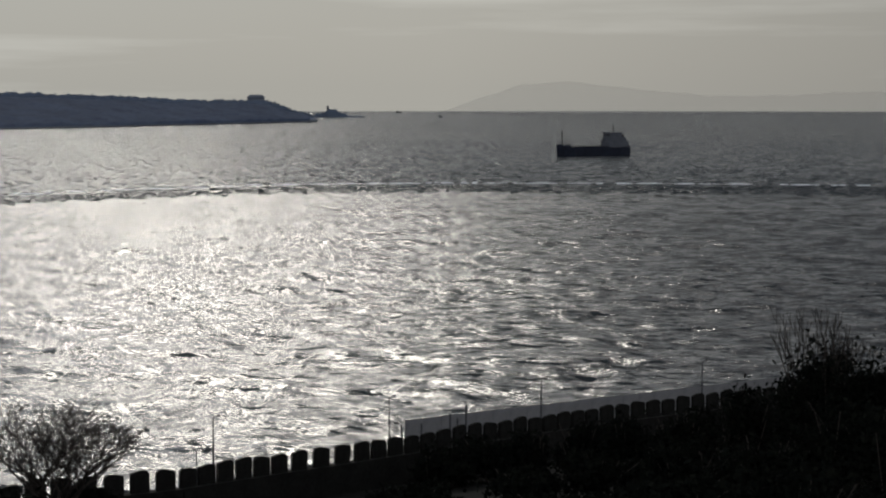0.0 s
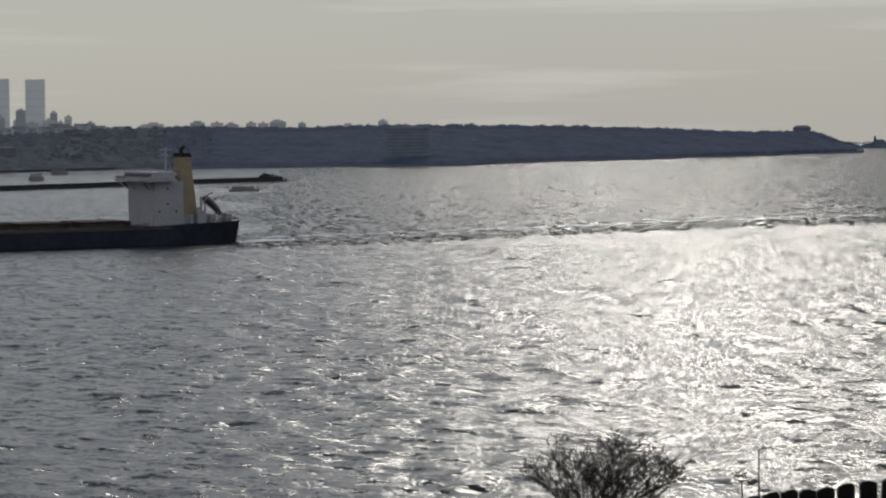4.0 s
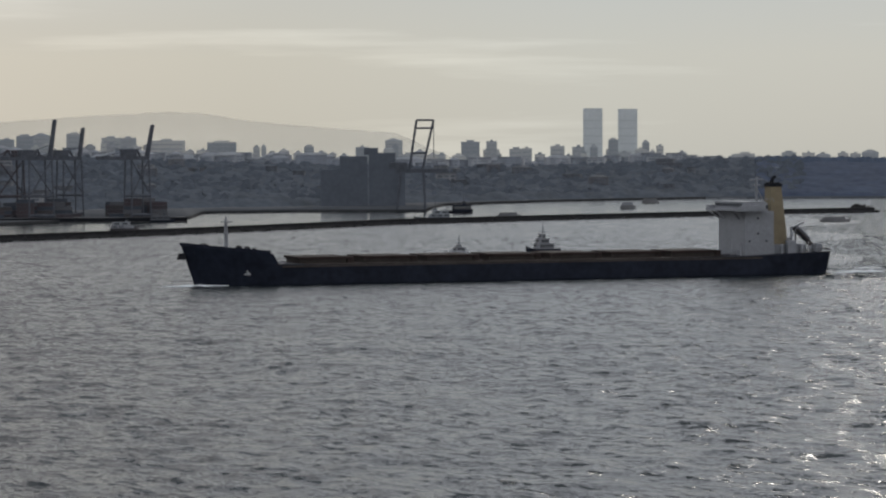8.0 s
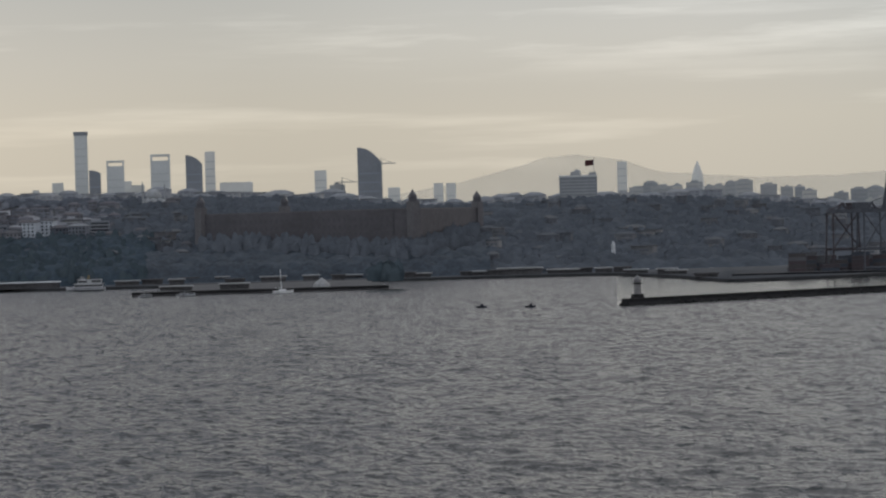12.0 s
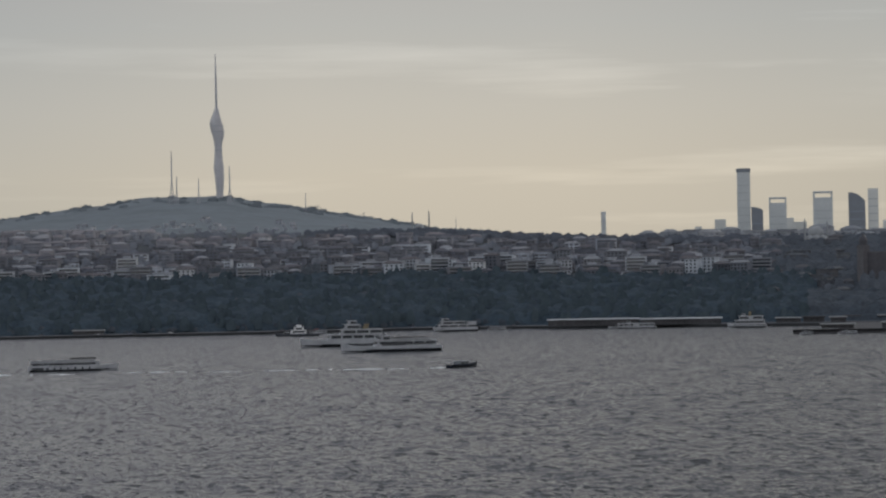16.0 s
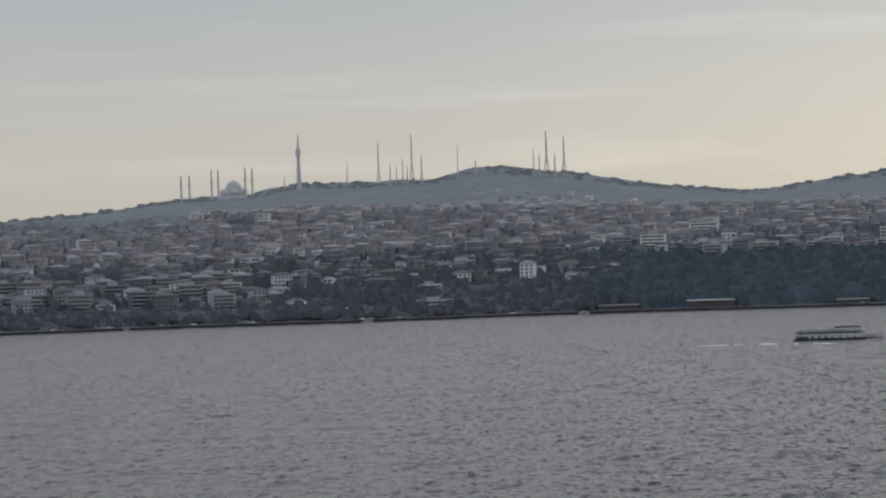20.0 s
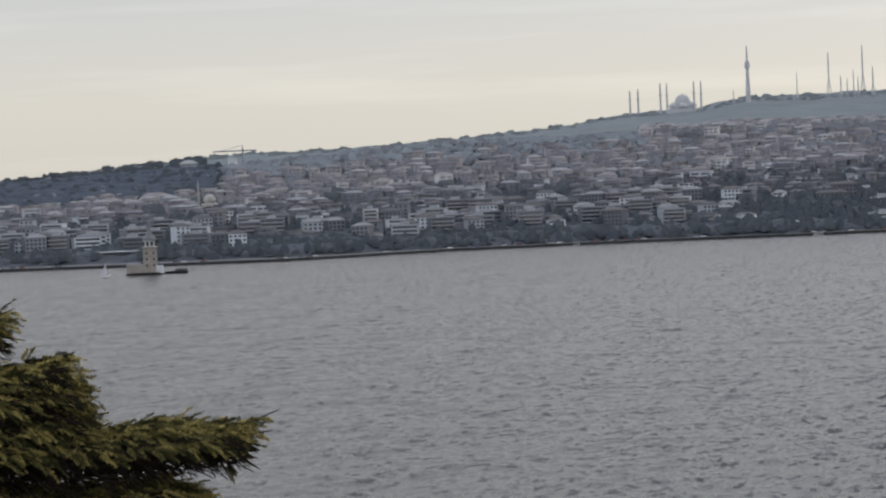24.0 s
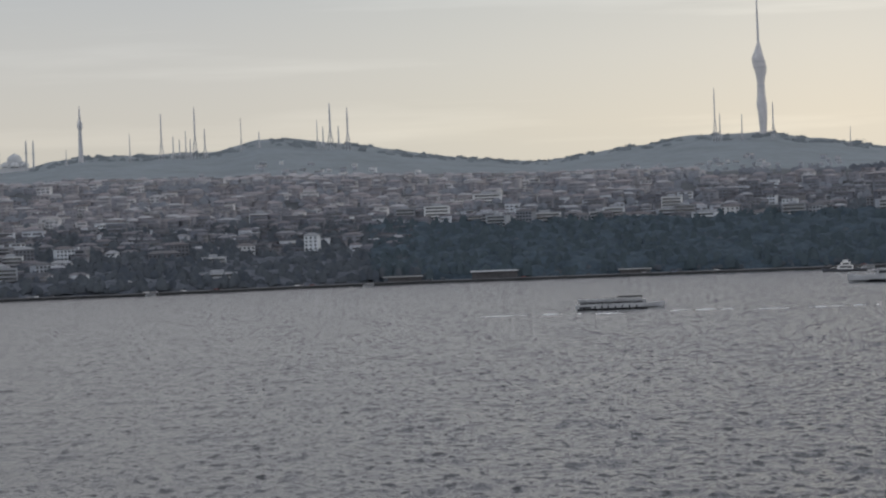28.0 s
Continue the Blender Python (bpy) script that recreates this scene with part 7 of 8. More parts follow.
deck_boat("service_ship", 23.26, 1905, 24.03, 1900, 8.0, "dark service ship moored at the mole", "ship", 2, hull=M_HULL, house=M_STEEL, mast_h=13, span=(0.1, 0.6))
deck_boat("service_ship", 23.4, 2120, 22.8, 2125, 9.0, "dark ship with raised stem at the mole", "ship", 1, hull=M_HULL, house=M_HULL, mast_h=14, span=(0.6, 0.95))
deck_boat("moored_trawler", 29.47, 1890, 28.95, 1892, 6.0, "dark work ship lying off the quay's end", "boat", 1, hull=M_HULL, house=M_STEEL_DARK, mast_h=10)
deck_boat("moored_trawler", 18.1, 1985, 17.4, 1990, 4.2, "dark work ship inside the breakwater", "boat", 1, hull=M_HULL, house=M_STEEL_DARK, mast_h=7)
for a, far in ((39.81, 1418), (38.8, 1400)):
    t = thing("buoy_boat", at(a, far), a + 10, "small dark open boat on the strait", "boat", "small boats on the strait")
    part("hull", hull_form(5.4, 2.0, 0.9, 0.5, draft=0.5), M_HULL, t)
    part("cuddy", boxes((-0.6, 1.0, -0.7, 0.7, 0.8, 2.0, 0.7)), M_HULL, t)
for a, far, w in ((52.9, 2165, 9), (53.1, 2168, 7), (56.6, 2150, 11), (45.7, 1838, 13), (76.4, 2122, 9), (79.6, 2092, 10), (80.3, 2088, 8), (71.4, 2118, 8), (87.6, 2125, 10), (46.6, 1836, 9), (66.9, 2165, 9)):
    deck_boat("quay_boat", a, far, a + math.degrees(w / far), far, 3.0, "small white boat moored along the quay", "boat", 1, group="boats along the quay", mast_h=4.5)
t = thing("sailing_yacht", at(43.9, 1858, 0), 43.9, "white sailing yacht moored at the quay", "boat")
part("hull", hull_form(14, 4, 1.4, 0.6, draft=1), M_SHIPWHITE, t)
part("cabin", boxes((-3, 2, -1.2, 1.2, 1.3, 2.4)), M_SHIPWHITE, t)
part("mast", bars([((-1.0, 0, 1), (-1.6, 0, 16), 0.22), ((-1.1, 0, 3), (-6, 0, 3), 0.14)]), M_SHIPWHITE, t)

# ---- the tower on its islet ----
far = 1792.0
k = far * radians(1)
M_TSTONE = material("islet_tower_stone", (0.25, 0.232, 0.21), 0.85, 0.25, 0.2)
M_LEAD = material("lead_roof", (0.13, 0.14, 0.155), 0.6, 0.3, 0.2)
t = thing("islet", at(85.27, far), 85.27, "low walled stone islet in the strait", "islet")
part("rock_base", rings([(-3, 0.56 * k * 0.75, 10, -0.1 * k, 0), (0.6, 0.56 * k * 0.74, 9.6, -0.1 * k, 0), (1.5, 0.54 * k * 0.7, 9.0, -0.1 * k, 0)], 20), M_CAP, t)
part("landing", boxes((0.3 * k, 0.76 * k, -3, 2, -2, 1.6)), M_CAP, t)
part("landing_hut", boxes((0.5 * k, 0.75 * k, -2, 1.5, 1.6, 3.0)), M_STEEL_DARK, t)
t = thing("islet_tower", at(85.27, far, 1.3), 85.27, "small stone tower with a lead cupola on an islet", "tower")
part("shaft", boxes((-4.9, 4.9, -4.9, 4.9, 0, 16.0, 0.9)), M_TSTONE, t, "square stone shaft")
part("annex", boxes((-15.5, -4.6, -4.6, 6, 0, 5.6)), M_TSTONE, t, "low stone annex")
part("annex_roof", boxes((-16, -4.95, -4.6, 6.7, 5.2, 6.8, 0.7)), M_ROOF, t)
part("bastion", boxes((3.4, 8.6, -6.2, -1, -0.6, 4.5, 0.85)), M_WHITE, t)
part("gallery", boxes((-5.4, 5.4, -5.4, 5.4, 16.0, 16.6)), M_TSTONE, t)
la = part("lantern_room", rings([(16.6, 4.0), (20.8, 4.0)], 8), M_WHITE, t, "white lantern room")
for i in range(8):
    q = math.pi / 4 * (i + 0.5)
    c = (3.65 * math.cos(q), 3.65 * math.sin(q))
    part("window", rings([(17.2, 0.95, 0.95, *c), (20.0, 0.95, 0.95, *c)], 6), M_PANE, la)
cu = part("cupola", rings([(20.8, 4.9), (21.4, 4.8), (22.6, 4.1), (23.8, 3.1), (25.2, 2.0), (26.4, 1.3), (28.0, 0.8), (31.0, 0.55), (33.5, 0.3)], 16), M_LEAD, t, "grey lead cupola")
part("flagpole", bars([((0, 0, 33.0), (0, 0, 36.5), 0.25)]), M_STEEL, cu)
for z in (4, 8, 12):
    for x in (-2.2, 2.2):
        part("window", boxes((x - 0.5, x + 0.5, -5.05, -4.55, z, z + 1.5)), M_PANE, t)
t = thing("sail_boat", at(86.19, 1778), 80, "small white sailing boat by the islet", "boat")
part("hull", hull_form(6.5, 2.2, 0.9, 0.3, draft=0.6), M_SHIPWHITE, t)
bm = bmesh.new()
for y in (-0.04, 0.04):
    bm.faces.new([bm.verts.new(p) for p in ((-3.6, y, 1.2), (0.3, y * 0.5, 1.1), (0.3, y * 0.5, 9.0))])
part("sail", bm, M_WHITE, t)
part("mast", bars([((0.4, 0, 0.6), (0.4, 0, 9.4), 0.08)]), M_STEEL, t)

# ---- rocks off the headland ----
t = thing("headland_islet", at(2.25, 3990), 2.25, "low dark rocky point with a small lighthouse", "islet")
k = 3990 * radians(1)
for i in range(44):
    u = random.uniform(-0.62, 0.9)
    z = max(1.2, 9.5 * math.exp(-((u + 0.1) / 0.35) ** 2) + 1.5) * random.uniform(0.7, 1.1)
    r = random.uniform(3, 7)
    part("rock", box(bmesh.new(), u * k * 0.72 - r, u * k * 0.72 + r, random.uniform(-8, 0), random.uniform(4, 14), -2, z, random.uniform(0.4, 0.9)), M_WOOD_HEAD, t)
part("lighthouse", rings([(6, 2.0, 2.0, -9, 0), (15, 1.6, 1.6, -9, 0), (17, 0.5, 0.5, -9, 0)], 8), M_STEEL_DARK, t)
M_VILLA = material("villa_plaster", (0.125, 0.142, 0.175), 0.85, 0.1, 0.2)
M_VILLA_ROOF = material("villa_roof", (0.1, 0.114, 0.14), 0.85, 0.1, 0.2)
for a, d, w, up, label in ((3.86, 3530, 11, 9.0, "broad dark building on the headland's brow"), (11.97, 2765, 22, 31.0, "tall broad dark building in the headland's woods")):
    t = thing("villa", at(a, d, ground_z(a, d)), a, label, "building")
    part("wall", boxes((-w, w, 0, 13, -6, up)), M_VILLA, t)
    part("roof", boxes((-w - 1, w + 1, -1, 14, up, up + 3.2, 0.6)), M_VILLA_ROOF, t)
    for z in np.arange(3.0, up - 2, 3.4):
        part("window_band", boxes((-w + 1.5, w - 1.5, -0.15, 0.1, z, z + 1.6)), M_VILLA_ROOF, t)
for a, far, n in ((0.92, 4700, 11), (0.05, 3950, 7)):
    t = thing("distant_ship", at(a, far), a, "tiny ship on the horizon", "ship", "ships on the horizon")
    part("hull", hull_form(n, 3, 1.6, 0.8), M_STEEL_DARK, t)
    part("deckhouse", boxes((-n * 0.3, 0, -1, 1, 1.6, 3.6)), M_STEEL_DARK, t)

# sea wall along the foot of the town, arch and parked vehicles on the quay road
M_CARS = each_colour("car_paint", [(0.5, 0.5, 0.5), (0.3, 0.3, 0.31), (0.08, 0.08, 0.09), (0.6, 0.6, 0.6), (0.15, 0.05, 0.05), (0.1, 0.12, 0.18)], 0.35)
random.seed(12)
car = None
for i in range(70):
    a = random.uniform(68, 89) if i < 52 else random.uniform(48, 67)
    d = along(a, SHORE) + random.uniform(8, 14)
    p = at(a, d, 2.0)
    if car is None:
        car = thing("parked_car", p, a, "small car parked on the quay road", "car", "cars on the quay road")
        part("body", boxes((-2.2, 2.2, -0.9, 0.9, 0.35, 0.95, 0.97)), M_CARS, car)
        part("cabin", boxes((-1.4, 1.1, -0.8, 0.8, 0.95, 1.5, 0.8)), M_PANE, car)
        for x, y in ((-1.4, -0.85), (1.4, -0.85), (-1.4, 0.85), (1.4, 0.85)):
            part("wheel", bars([((x, y - 0.1, 0.35), (x, y + 0.1, 0.35), 0.35)], 8), M_BLACK, car)
    else:
        copy_thing(car, Matrix.Translation(p) @ pose(0, 0, 0, 0, 0, a + random.uniform(-6, 6)))
d = far_at(71.94, -1.06)
t = thing("white_arch", at(71.94, d, ground_z(71.94, d) - 1), 71.94, "small white stone arch at the waterside", "arch")
part("pier", boxes((-3.4, -2.0, 0, 1.5, 0, 5.5)), M_WHITE, t)
part("pier", boxes((2.0, 3.4, 0, 1.5, 0, 5.5)), M_WHITE, t)
part("arch_ring", bars([((3 * math.cos(q), 0.75, 5 + 2.2 * math.sin(q)), (3 * math.cos(q + 0.4), 0.75, 5 + 2.2 * math.sin(q + 0.4)), 0.75) for q in np.arange(0, 3.0, 0.39)]), M_WHITE, t)


# ---- the near shore: slope, old wall, road, trees ----
random.seed(77)
# slope, wall and leaf colours near black: the backlit shade is in them
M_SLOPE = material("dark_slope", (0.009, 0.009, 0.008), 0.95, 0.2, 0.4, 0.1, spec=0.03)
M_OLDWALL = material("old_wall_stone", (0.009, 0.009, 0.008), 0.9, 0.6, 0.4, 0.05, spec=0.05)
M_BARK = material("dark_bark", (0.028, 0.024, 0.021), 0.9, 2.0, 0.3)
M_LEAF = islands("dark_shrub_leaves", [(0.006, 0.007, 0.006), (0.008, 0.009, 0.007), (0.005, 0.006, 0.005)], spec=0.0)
M_LAMP = material("lamp_post_steel", (0.05, 0.052, 0.055), 0.5, 1.0, 0.2)
M_PANEL = material("site_fence_sheet", (0.17, 0.17, 0.17), 0.6, 0.5, 0.12)

EDGE = [(-180, 700), (-90, 650), (-45, 560), (-15, 440), (-7.1, 388), (0.8, 329), (1.3, 312), (3.2, 299), (5.5, 286), (7.65, 279), (10, 268), (14, 262), (20, 252), (40, 245), (130, 250), (160, 500), (180, 700)]
WALL = [(16, 197), (7.65, 211.0), (5.5, 216.3), (3.22, 225.4), (1.87, 231.0), (-3.24, 257.7), (-8, 284), (-14, 318)]


def wall_far(a):
    return float(np.interp(-a, [-q[0] for q in WALL], [q[1] for q in WALL]))


def near_z(a, f):
    """Height of the near ground: a terrace, a steep bank, a slope to the wall, then the road by the sea."""
    edge = along(a, EDGE)
    w = wall_far(a) if -14 < a < 16 else edge * 0.8
    if f <= 4:
        return 43.3
    if f <= w:
        return float(np.interp(f, [4, 7, 60, 130, w - 12, w], [43.3, 35, 28, 19, 11.5, 11.0]))
    return float(np.interp(f, [w, w + 4, edge - 4, edge], [11.0, 3.4, 3.0, 3.0]))


def make_near():
    verts, rows, faces = [], [], []
    for a in np.arange(-180, 180, 2.0):
        edge = along(a, EDGE)
        w = wall_far(a) if -14 < a < 16 else edge * 0.8
        row = [at(a, f, near_z(a, f)) for f in (0.5, 4, 7, 25, 60, 95, 130, 165, w - 12, w, w + 4, (w + edge) / 2 + 2, edge - 4, edge)] + [at(a, edge + 0.5, -2)]
        rows.append(range(len(verts), len(verts) + len(row)))
        verts += [tuple(v) for v in row]
    for p, q in zip(rows, rows[1:] + rows[:1]):
        faces += [(p[i], p[i + 1], q[i + 1], q[i]) for i in range(len(p) - 1)]
    faces.append(tuple(r[0] for r in rows))
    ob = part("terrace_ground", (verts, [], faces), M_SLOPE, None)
    tagged(ob, "dark slope falling from the terrace to the shore road", "ground", kind="structure")


make_near()

# battlemented wall
t = thing("battlement_wall", at(3.2, 225, 11), 0, "old dark stone wall with rounded merlons above the sea", "wall")
o = at(3.2, 225, 11)
line = [at(a, d) for a, d in WALL]
body = bmesh.new()
for p, q in zip(line, line[1:]):
    u = (q - p).normalized()
    v = Vector((-u.y, u.x, 0)) * 0.7
    a = [body.verts.new(c - o + Vector((0, 0, 11))+Vector((0, 0, z))) for c, z in ((p - v, -3), (p + v, -3), (p + v, 2.55), (p - v, 2.55))]
    b = [body.verts.new(c - o + Vector((0, 0, 11))+Vector((0, 0, z))) for c, z in ((q - v, -3), (q + v, -3), (q + v, 2.55), (q - v, 2.55))]
    for i in range(4):
        body.faces.new((a[i], b[i], b[(i + 1) % 4], a[(i + 1) % 4]))
    body.faces.new(a[::-1])
    body.faces.new(b)
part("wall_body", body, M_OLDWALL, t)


def merlon_mesh(w, h, top):
    """A merlon with a rounded, worn head."""
    bm = bmesh.new()
    prof = [(-w / 2, -0.1), (-w / 2, h * 0.8), (-w * 0.46, h * 0.9), (-w * 0.3, h * (0.97 + top)), (0.0, h), (w * 0.3, h * (0.97 - top)), (w * 0.46, h * 0.89), (w / 2, h * 0.79), (w / 2, -0.1)]
    a = [bm.verts.new((x, -0.15, z)) for x, z in prof]
    b = [bm.verts.new((x, 0.15, z)) for x, z in prof]
    bm.faces.new(a)
    bm.faces.new(b[::-1])
    k = len(prof)
    for i in range(k):
        bm.faces.new((a[(i + 1) % k], a[i], b[i], b[(i + 1) % k]))
    return bm


masters = []
for p, q in zip(line, line[1:]):
    u = (q - p).normalized()
    turn = math.degrees(math.atan2(u.y, u.x))
    n = int((q - p).length / 2.09)
    for i in range(n):
        c = p + (q - p) * ((i + 0.5) / n) - o + Vector((0, 0, 11))
        k = len(masters) if len(masters) < 5 else random.randrange(5)
        if len(masters) < 5:
            masters.append(part("merlon", merlon_mesh(1.73 + random.uniform(-0.05, 0.05), 1.6 + random.uniform(-0.12, 0.15), random.uniform(-0.05, 0.05)), M_OLDWALL, t))
            masters[-1].matrix_basis = pose(c.x, c.y, 2.55, 0, 0, turn)
        else:
            same("merlon", masters[k], t, (c.x, c.y, 2.55 + random.uniform(-0.06, 0.06)), turn + random.uniform(-1.5, 1.5))

# site fence along the shore road
pa, pb = at(0.78, 322), at(-7.6, 378)
u = (pb - pa).normalized()
turn = math.degrees(math.atan2(u.y, u.x))
t = thing("site_fence", pa + Vector((0, 0, 3)), turn, "grey sheet fence along the shore road", "fence")
n = 26
step = (pb - pa).length / n
pm = part("panel", boxes((0.06, step - 0.06, -0.03, 0.03, 0.25, 3.0)), M_PANEL, t)
ps = part("post", boxes((-0.06, 0.06, -0.08, 0.08, 0, 3.05)), M_PANEL, t)
for i in range(1, n):
    same("panel", pm, t, (i * step, 0, random.uniform(-0.05, 0.05)))
    same("post", ps, t, (i * step, 0, 0))
for a, d, h in ((-0.15, 330, 4.3), (-0.48, 332, 5.0), (-0.3, 331, 3.6), (0.45, 326, 3.6), (-2.9, 338, 3.6), (-4.4, 345, 3.4)):
    t = thing("fence_pole", at(a, d - 12, 3), a, "thin dark pole by the fence", "pole", "poles by the fence")
    part("pole", bars([((0, 0, 0), (0, 0, h), 0.1)]), M_LAMP, t)
    part("foot", boxes((-0.25, 0.25, -0.25, 0.25, -0.1, 0.12)), M_LAMP, t)


def street_lamp(a, d, h, arm, label):
    t = thing("street_lamp", at(a, d, 3.0), a, label, "lamp", "lamps on the shore road")
    part("pole", rings([(0, 0.13), (1.0, 0.12), (h, 0.07)], 8), M_LAMP, t)
    part("arm", bars([((0, 0, h - 0.1), (arm, 0, h + 0.12), 0.05)]), M_LAMP, t)
    part("lamp_head", boxes((min(arm, arm * 1.9), max(arm, arm * 1.9), -0.16, 0.16, h + 0.02, h + 0.24)), M_LAMP, t)
    part("foot", rings([(0, 0.3), (0.35, 0.26)], 8), M_LAMP, t)


street_lamp(4.77, 284.5, 8.0, 0.4, "tall street lamp with one short arm")
street_lamp(1.12, 302, 8.0, 0.4, "tall street lamp with one short arm")
street_lamp(-2.04, 320, 8.0, 0.4, "tall street lamp with one short arm")
street_lamp(-5.37, 342, 8.0, 0.3, "tall street lamp with one short arm")
street_lamp(14.16, 248, 8.0, 0.4, "tall street lamp with one short arm")
street_lamp(5.12, 286, 4.5, -0.45, "low park lamp with a bent arm")
street_lamp(0.86, 306, 4.5, -0.45, "low park lamp with a bent arm")
street_lamp(10.2, 259, 4.5, 0.35, "low park lamp with a bent arm")
street_lamp(8.3, 268, 4.5, 0.35, "low park lamp with a bent arm")


def limb_tree(name, spot, height, spread, label, seed, forks=6, depth=6, up=0.35, thick=0.28):
    """A bare tree: trunk, and limbs forking into fine twigs."""
    r = random.Random(seed)
    t = thing(name, spot, 0, label, "tree")
    limbs, twigs = bmesh.new(), bmesh.new()
    trunk_h = height * 0.2

    def grow(p, d, length, rad, level):
        bend = Vector((r.uniform(-1, 1), r.uniform(-1, 1), r.uniform(-0.4, 0.6))) * 0.18
        mid = p + (d + bend * 0.4).normalized() * length * 0.5
        end = mid + (d + bend).normalized() * length * 0.5
        bm = limbs if level < 3 else twigs
        k = 6 if level < 2 else 4 if level < 4 else 3
        bar(bm, p, mid, rad, k, rad * 0.85)
        bar(bm, mid, end, rad * 0.85, k, rad * 0.68)
        if level >= depth:
            return
        n = forks if level == 0 else r.choice((2, 3, 3, 4)) if level < 4 else r.choice((2, 3, 3))
        for i in range(n):
            q = 2 * math.pi * (i + r.random() * 0.7) / n
            side = Vector((math.cos(q), math.sin(q), 0))
            tilt = spread * (r.uniform(0.45, 1.15) if level == 0 else r.uniform(0.4, 0.95))
            nd = (d + side * tilt + Vector((0, 0, up * 0.5))).normalized()
            start = end if i < 2 or level == 0 else mid
            grow(start, nd, length * r.uniform(0.62, 0.86) if level else height * r.uniform(0.2, 0.3), max(rad * r.uniform(0.52, 0.7), 0.032), level + 1)

    bar(limbs, (0, 0, -1), (0.15, 0, trunk_h * 0.6), thick * 1.25, 8, thick)
    grow(Vector((0.15, 0, trunk_h * 0.6)), Vector((0.06, 0, 1)), trunk_h * 0.5, thick, 0)
    part("trunk", limbs, M_BARK, t)
    part("twig_crown", twigs, M_BARK, t)
    return t


limb_tree("bare_tree", at(8.1, 196, 11.6), 11.6, 1.2, "bare winter tree with a broad twiggy crown", 11, 8, 6)


def shrub(name, a, d, z, w, h, label, seed, n=1400, leaf=0.17):
    """A shrub: stems and many small leaves in uneven heaps."""
    r = np.random.default_rng(seed)
    t = thing(name, at(a, d, z), a, label, "shrub", "dark shrubs on the slope")
    part("stem", bars([((r.uniform(-0.3, 0.3) * w, r.uniform(-0.2, 0.2) * w, -0.6), (r.uniform(-0.45, 0.45) * w, r.uniform(-0.4, 0.4) * w, h * r.uniform(0.6, 0.95)), 0.05) for _ in range(14)], 4), M_BARK, t)
    heaps = np.c_[r.uniform(-0.42, 0.42, 9) * w, r.uniform(-0.35, 0.35, 9) * w, r.uniform(0.25, 0.72, 9) * h]
    c = heaps[r.integers(0, 9, n)] + r.normal(size=(n, 3)) * np.array([w * 0.13, w * 0.13, h * 0.14])
    c[:, 2] = np.maximum(c[:, 2], 0.05)
    v = r.normal(size=(n, 2, 3)) * leaf
    co = np.stack([c - v[:, 0], c + v[:, 1], c + v[:, 0], c - v[:, 1]], 1).reshape(-1, 3)
    f = np.arange(4 * n).reshape(-1, 4)
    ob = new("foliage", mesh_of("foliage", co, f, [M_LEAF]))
    ob.parent = t
    return t


shrub("shrub", 9.35, 188, 12.0, 5.5, 6.3, "rounded dark evergreen shrub beside the bare tree", 1, 5200, 0.17)
shrub("shrub", 7.75, 200, near_z(7.75, 200), 3.6, 5.0, "rounded dark evergreen shrub beside the bare tree", 2, 4200, 0.13)
shrub("shrub", 7.25, 206, near_z(7.25, 206), 3.0, 4.3, "rounded dark evergreen shrub beside the bare tree", 7, 3600, 0.12)
# bank of trees and shrubs where the slope rises
k = 3
for a, d, w, top in ((-7.9, 214, 7, -5.35), (-9.3, 210, 8, -5.6), (-10.8, 206, 8, -5.4), (-6.3, 222, 5, -6.15), (-5.0, 228, 5, -6.45), (-3.9, 232, 4.5, -6.7), (-2.9, 234, 4.5, -6.82), (-1.8, 236, 4, -7.0), (-0.9, 233, 4, -7.12), (0.0, 230, 4, -7.25),
                     (-8.6, 190, 8, -6.3), (-6.9, 196, 7, -6.9), (-5.2, 204, 7, -7.25), (-3.5, 210, 6, -7.5), (-1.7, 212, 6, -7.8), (0.6, 208, 6, -8.1), (-10, 180, 9, -6.6), (-7.5, 172, 8, -7.6), (-4.8, 180, 8, -8.0), (-2.4, 188, 8, -8.3)):
    z = near_z(a, d)
    shrub("shrub", a, d, z, w, max(high(d, top - 0.12) - z, 1.5), "dark evergreen shrub on the slope", k, 4600, 0.12)
    k += 1
shrub("shrub", -7.75, 212, near_z(-7.75, 212), 5.0, high(212, -5.12) - near_z(-7.75, 212), "dense dark bush standing above the slope", 91, 9500, 0.11)
shrub("shrub", -8.9, 211, near_z(-8.9, 211), 5.0, high(211, -5.5) - near_z(-8.9, 211), "dense dark bush standing above the slope", 92, 8000, 0.11)
limb_tree("bare_bush", at(-7.85, 213, near_z(-7.85, 213)), high(213, -5.04) - near_z(-7.85, 213), 0.5, "bare bushy tree rising from dark shrubs", 5, 7, 5, 0.8, 0.2)

# ---- cedar near the terrace ----
M_SHOOTS = [islands("young_cedar_needles", [(0.4, 0.325, 0.12), (0.33, 0.275, 0.1), (0.27, 0.235, 0.088)], 0.7),
            islands("cedar_needles", [(0.2, 0.172, 0.064), (0.14, 0.126, 0.048), (0.1, 0.096, 0.04)], 0.7),
            islands("old_cedar_needles", [(0.05, 0.051, 0.022), (0.035, 0.037, 0.017), (0.065, 0.06, 0.026)], 0.7)]
# near black, so that the twigs darken the tiers' undersides as shade would
M_TWIG = material("cedar_twigs", (0.014, 0.012, 0.009), 0.95, 3.0, 0.3, spec=0.03)
CEDAR_FAR = 18.0


